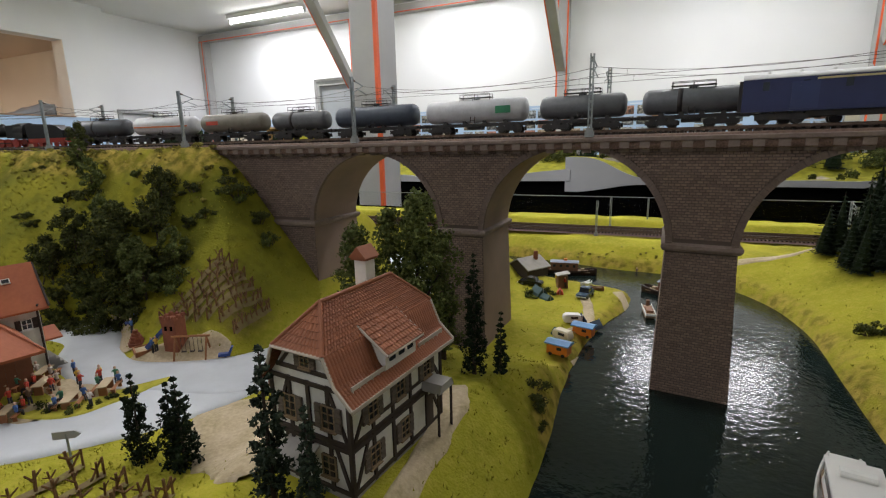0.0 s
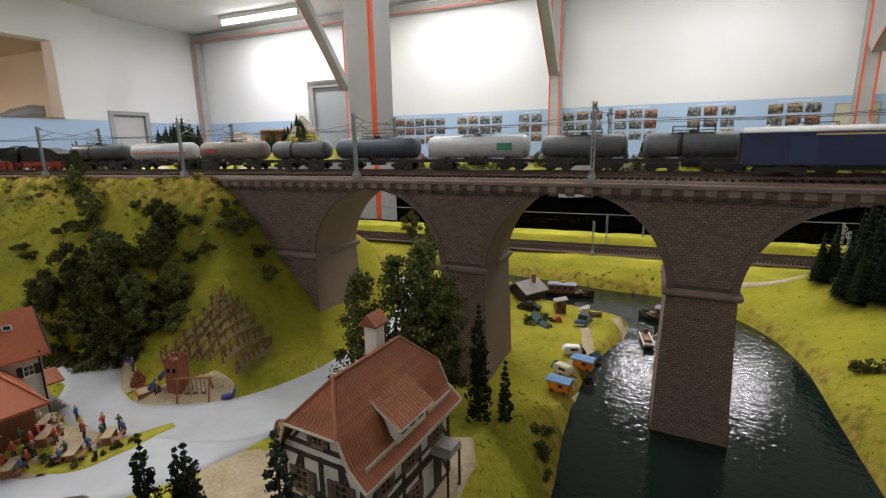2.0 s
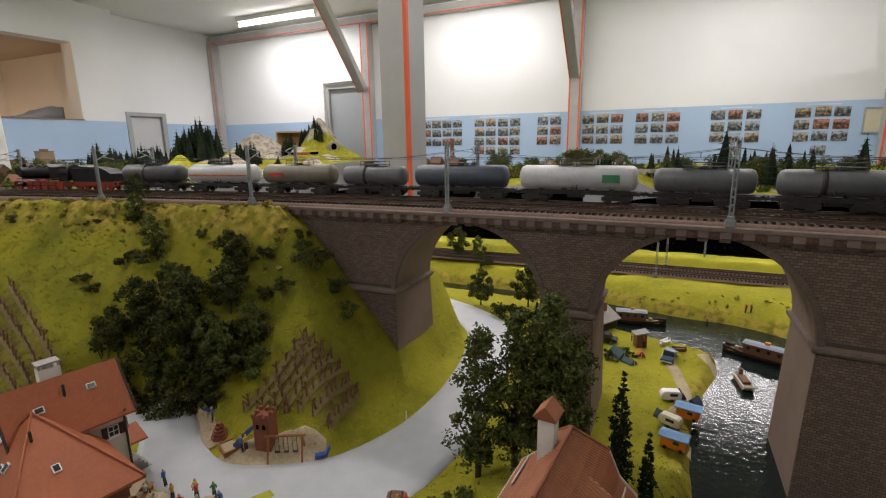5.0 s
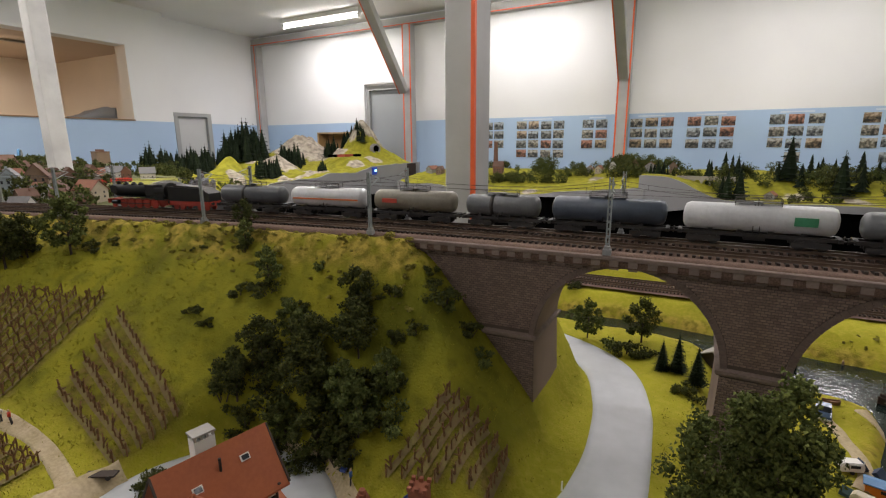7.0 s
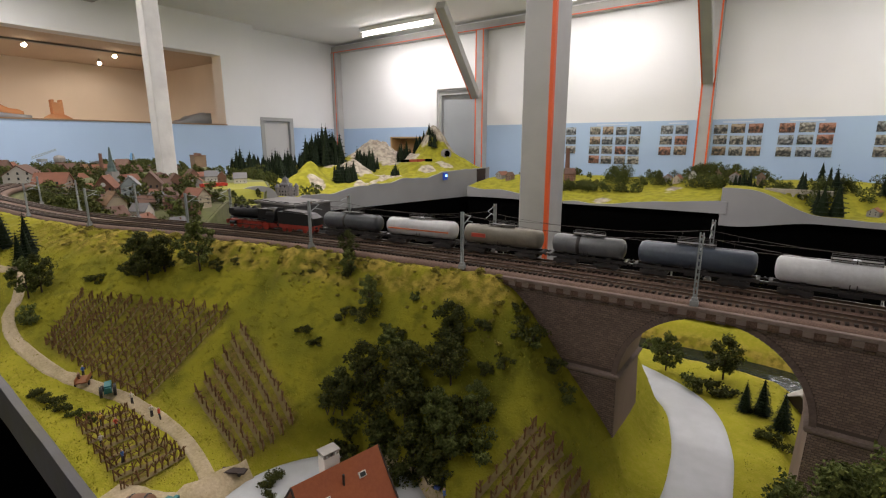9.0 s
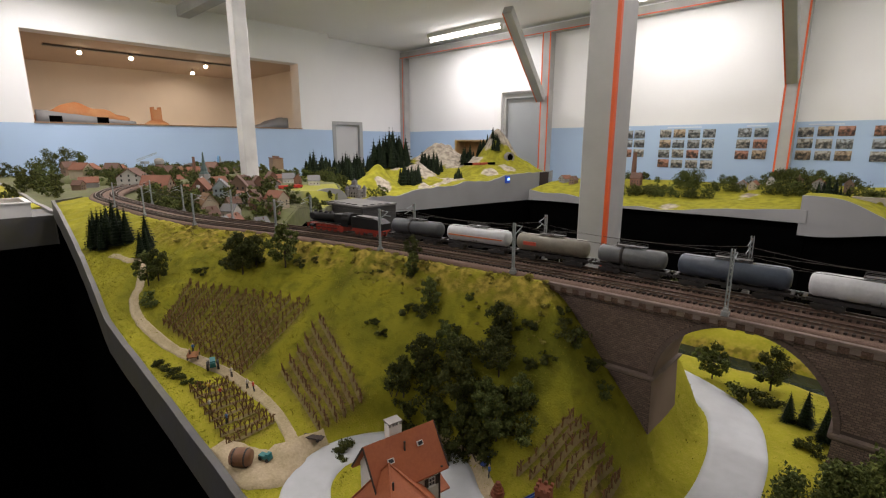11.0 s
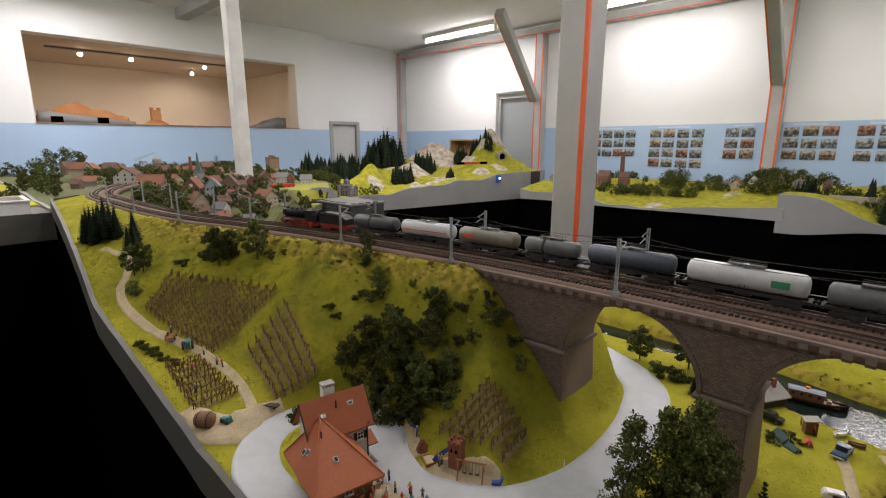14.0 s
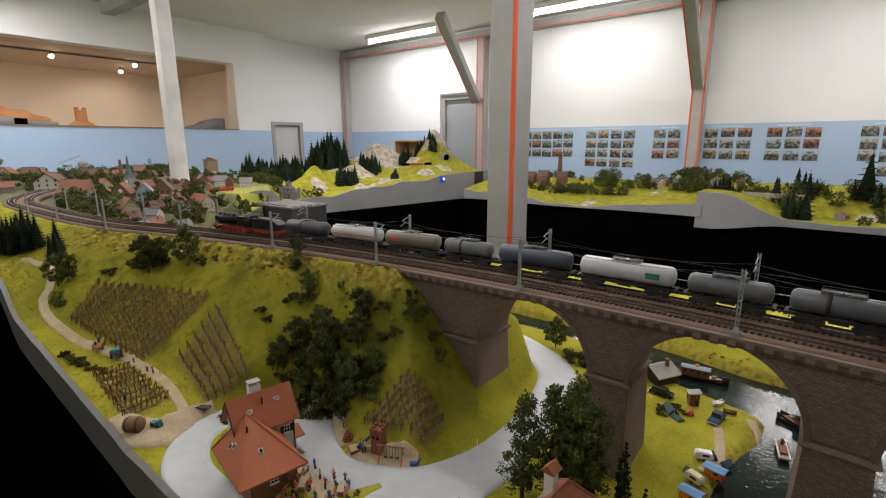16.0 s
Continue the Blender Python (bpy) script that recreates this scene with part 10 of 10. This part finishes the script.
tb = None
M_FIG = [material("figurine_%s" % n, c, 0.5) for n, c in (("blue", (0.05, 0.12, 0.32)), ("red", (0.55, 0.06, 0.03)), ("yellow", (0.65, 0.42, 0.05)), ("green", (0.05, 0.18, 0.10)), ("brown", (0.16, 0.09, 0.05)), ("pale", (0.55, 0.50, 0.45)))]


M_FIGDARK = material("figurine_dark", (0.035, 0.032, 0.04), 0.6)
M_FIGPALE = material("figurine_head", (0.50, 0.32, 0.22), 0.6)


def figurine_mesh(k, seated):
    """A tiny painted figure as one mesh: legs, body, arms and head."""
    r = random.Random(k * 2 + seated)
    bm = bmesh.new()
    hip = 0.0016 if seated else 0.0086
    for sx in (-0.0010, 0.0010):
        if seated:
            rod(bm, (sx, 0, 0.0012), (sx, -0.0042, 0.0014), 0.0008, 6)
            rod(bm, (sx, -0.0042, 0.0014), (sx, -0.0044, -0.0034), 0.0007, 6)
        else:
            rod(bm, (sx, r.uniform(-0.0012, 0.0012), -0.001), (sx * 0.8, 0, hip), 0.0008, 6, 0.0009)
    low = len(bm.faces)
    lathe(bm, [(0.0006, hip - 0.0004), (0.0016, hip + 0.0002), (0.0014, hip + 0.0020), (0.0020, hip + 0.0048), (0.0018, hip + 0.0058), (0.0006, hip + 0.0064)], 8)
    for sx in (-1, 1):
        rod(bm, (sx * 0.0019, 0, hip + 0.0054), (sx * r.uniform(0.0019, 0.0032), r.uniform(-0.0028, 0.0008), hip + r.uniform(0.0008, 0.0042)), 0.0006, 5)
    mid = len(bm.faces)
    lathe(bm, [(0.0003, hip + 0.0062), (0.0011, hip + 0.0070), (0.0012, hip + 0.0082), (0.0008, hip + 0.0091), (0.0002, hip + 0.0094)], 8)
    for i, f in enumerate(bm.faces):
        f.material_index = 1 if i < low else (0 if i < mid else 2)
    return mesh_of("figurine", bm, (M_FIG[k], M_FIGDARK, M_FIGPALE), True)


FIGS = [[figurine_mesh(k, s) for k in range(6)] for s in (False, True)]


def figurine(x, y, k, seated=False, base=None):
    ob = new("figurine", FIGS[int(seated)][k % 6])
    ob.matrix_basis = pose(x, y, (height(x, y) if base is None else base) + (0.0028 if base is None else 0), 0, 0, 137 * k + 4000 * (x + y))
    tagged(ob, "tiny painted %s model figure standing in the landscape" % ("blue", "red", "yellow", "green", "brown", "pale")[k % 6] if not seated else "tiny painted %s model figure at a beer table" % ("blue", "red", "yellow", "green", "brown", "pale")[k % 6], "figurine", "model figures")


fr = random.Random(5)
for i, (x, y, t) in enumerate(((-0.562, 0.250, -55), (-0.496, 0.268, -50), (-0.503, 0.240, -50), (-0.560, 0.222, -55), (-0.532, 0.206, -50), (-0.535, 0.236, -50))):
    m = on_ground(x, y, t, 0.0024)
    if tb is None:
        tb = beer_table()
        tb.matrix_basis = m
    else:
        copy_thing(tb, m)
    for s, dx in ((-1, -0.006), (1, 0.004), (1, -0.007), (-1, 0.006)):
        if fr.random() < 0.75:
            p = m @ Vector((dx, s * 0.0088, 0.0054))
            figurine(p.x, p.y, fr.randrange(6), True, p.z)
for x, y, k in ((-0.566, 0.278, 0), (-0.527, 0.281, 2), (-0.522, 0.278, 1), (-0.508, 0.285, 3), (-0.541, 0.268, 2), (-0.515, 0.257, 1), (-0.541, 0.213, 1), (-0.529, 0.222, 4), (-0.482, 0.246, 5), (-0.535, 0.342, 0), (-0.532, 0.345, 2), (-0.345, 0.335, 2), (-0.34, 0.34, 1), (-1.014, 0.232, 5), (-1.00, 0.236, 1), (-1.06, 0.226, 5), (-1.174, 0.205, 0), (-1.165, 0.196, 4), (-1.02, 0.19, 1), (-1.04, 0.18, 2), (-0.95, 0.17, 0), (-1.00, 0.165, 5), (-0.60, 0.362, 0), (-0.185, 0.872, 1), (-0.192, 0.87, 2), (-0.172, 0.85, 1), (-0.065, 1.06, 4), (0.0, 1.075, 1), (0.008, 1.074, 4)):
    figurine(x, y, k)
# chairs: deck chairs by the playground, farm vehicles, barrels and signs
for x, y, t in ((-0.456, 0.372, 40), (-0.615, 0.372, 100)):
    dc = thing("rocking_seat", on_ground(x, y, t, 0.002), "small dark blue rocking seat at the playground", "play seat", "play seats")
    part("seat", solid(lambda b: prism(b, [(-0.007, 0.002), (0.005, 0.002), (0.009, 0.012), (0.007, 0.012), (0.003, 0.005), (-0.007, 0.005)], 0.006, pose(0, -0.003, 0))), M_SLIDE, dc)
    part("spring", solid(lambda b: rod(b, (0, 0, -0.002), (0, 0, 0.002), 0.0016, 8)), M_FRAME, dc)
tra = thing("tractor", on_ground(-1.106, 0.213, 160, 0.0016), "teal farm tractor on the sandy track", "tractor")
M_TEAL = material("teal_tractor_paint", (0.02, 0.16, 0.17), 0.4)
part("bonnet", solid(lambda b: box(b, 0.0, -0.0045, 0.006, 0.020, 0.0045, 0.0135)), M_TEAL, tra)
part("seat", solid(lambda b: box(b, -0.010, -0.005, 0.006, 0.0, 0.005, 0.0095), lambda b: box(b, -0.011, -0.004, 0.0095, -0.009, 0.004, 0.015)), M_TEAL, tra)
for wx, r, wy in ((-0.006, 0.0085, 0.0085), (0.015, 0.0050, 0.0075)):
    for s in (-1, 1):
        part("wheel", solid(lambda b: rod(b, (wx, s * wy - 0.0018, r), (wx, s * wy + 0.0018, r), r, 14)), M_FRAME, tra)
trl = thing("farm_trailer", on_ground(-1.160, 0.200, 150, 0.0016), "small brown farm trailer behind the tractor", "trailer")
part("bed", solid(lambda b: box(b, -0.014, -0.008, 0.006, 0.014, 0.008, 0.0075), lambda b: box(b, -0.014, -0.008, 0.0075, 0.014, -0.0072, 0.013), lambda b: box(b, -0.014, 0.0072, 0.0075, 0.014, 0.008, 0.013)), M_SWING, trl)
for wx in (-0.008, 0.008):
    for s in (-1, 1):
        part("wheel", solid(lambda b: rod(b, (wx, s * 0.0085 - 0.0008, 0.0035), (wx, s * 0.0085 + 0.0008, 0.0035), 0.0035, 10)), M_FRAME, trl)


def barrel(x, y, turn, s, label):
    root = thing("wine_barrel", on_ground(x, y, turn), label, "barrel", "barrels beside the road")
    bm = solid(lambda b: lathe(b, [(0.0105 * s, -0.013 * s), (0.0125 * s, -0.005 * s), (0.0125 * s, 0.005 * s), (0.0105 * s, 0.013 * s)], 18, pose(0, 0, 0.0125 * s, 0, 90, 0)))
    part("barrel_body", bm, M_BOATWOOD, root, "", True)
    for k in (-0.008, 0.008):
        part("hoop", solid(lambda b: lathe(b, [(0.0122 * s, (k - 0.001) * s), (0.0126 * s, k * s), (0.0122 * s, (k + 0.001) * s)], 18, pose(0, 0, 0.0125 * s, 0, 90, 0))), M_FRAME, root)
    part("cradle", solid(lambda b: cbox(b, 0, 0, 0.001 * s, 0.02 * s, 0.014 * s, 0.004 * s)), M_BEAM, root)


barrel(-0.857, 0.150, 40, 1.0, "large brown wine barrel on the sandy turning place")
barrel(-0.352, 0.345, 20, 0.62, "small dark barrel beside the road")
bike = thing("garden_cart", on_ground(-0.846, 0.178, 20, 0.002), "small teal motor cart by the barrel", "cart")
part("body", solid(lambda b: box(b, -0.009, -0.004, 0.003, 0.009, 0.004, 0.008), lambda b: box(b, 0.003, -0.004, 0.008, 0.008, 0.004, 0.012)), M_TEAL, bike)
for wx in (-0.006, 0.006):
    part("wheel", solid(lambda b: rod(b, (wx, -0.005, 0.0028), (wx, 0.005, 0.0028), 0.0028, 10)), M_FRAME, bike)
cart = thing("hand_cart", on_ground(-0.842, 0.250, 30, 0.002), "flat dark wooden cart beside the road", "cart")
part("bed", solid(lambda b: box(b, -0.016, -0.005, 0.003, 0.016, 0.005, 0.0048)), M_BEAM, cart)
for wx in (-0.010, 0.010):
    part("wheel", solid(lambda b: rod(b, (wx, -0.006, 0.0024), (wx, 0.006, 0.0024), 0.0024, 10)), M_FRAME, cart)
sgn = thing("signpost", on_ground(-0.405, 0.189, 35), "grey arrow-shaped road sign on a thin post", "signpost")
part("post", solid(lambda b: rod(b, (0, 0, -0.003), (0, 0, 0.026), 0.0009, 6)), M_STEEL, sgn)
part("arrow_board", solid(lambda b: prism(b, [(-0.009, 0.022), (0.006, 0.022), (0.010, 0.025), (0.006, 0.028), (-0.009, 0.028)], 0.0012, pose(0, -0.0006, 0))), M_DOORFRAME, sgn)
mk = thing("marker_post", on_ground(-0.412, 0.470, 0), "short white roadside marker post", "marker post")
part("post", solid(lambda b: rod(b, (0, 0, -0.002), (0, 0, 0.011), 0.0011, 6, 0.0008)), M_WFRAME, mk)
# rocks on the east bank
M_ROCKS = material("grey_rock", (0.40, 0.37, 0.32), 0.9, vary=0.5, scale=60, tint=(0.22, 0.19, 0.15), bump=0.7, bump_scale=250)
for i in range(9):
    x, y = 0.235 + 0.012 * i * fr.uniform(0.7, 1.2), 0.655 - 0.008 * i + fr.uniform(-0.01, 0.01)
    bm = bmesh.new()
    bmesh.ops.create_icosphere(bm, subdivisions=2, radius=0.010)
    for v in bm.verts:
        v.co = Vector((v.co.x * 1.3, v.co.y, v.co.z * 0.7)) * (1 + 0.5 * noise.noise(v.co * 130 + Vector((i, 0, 0))))
    ob = part("rock", bm, M_ROCKS)
    ob.matrix_basis = on_ground(x, y, fr.uniform(0, 360))
    tagged(ob, "pale grey rock on the grassy east bank", "rock", "rocks on the bank")
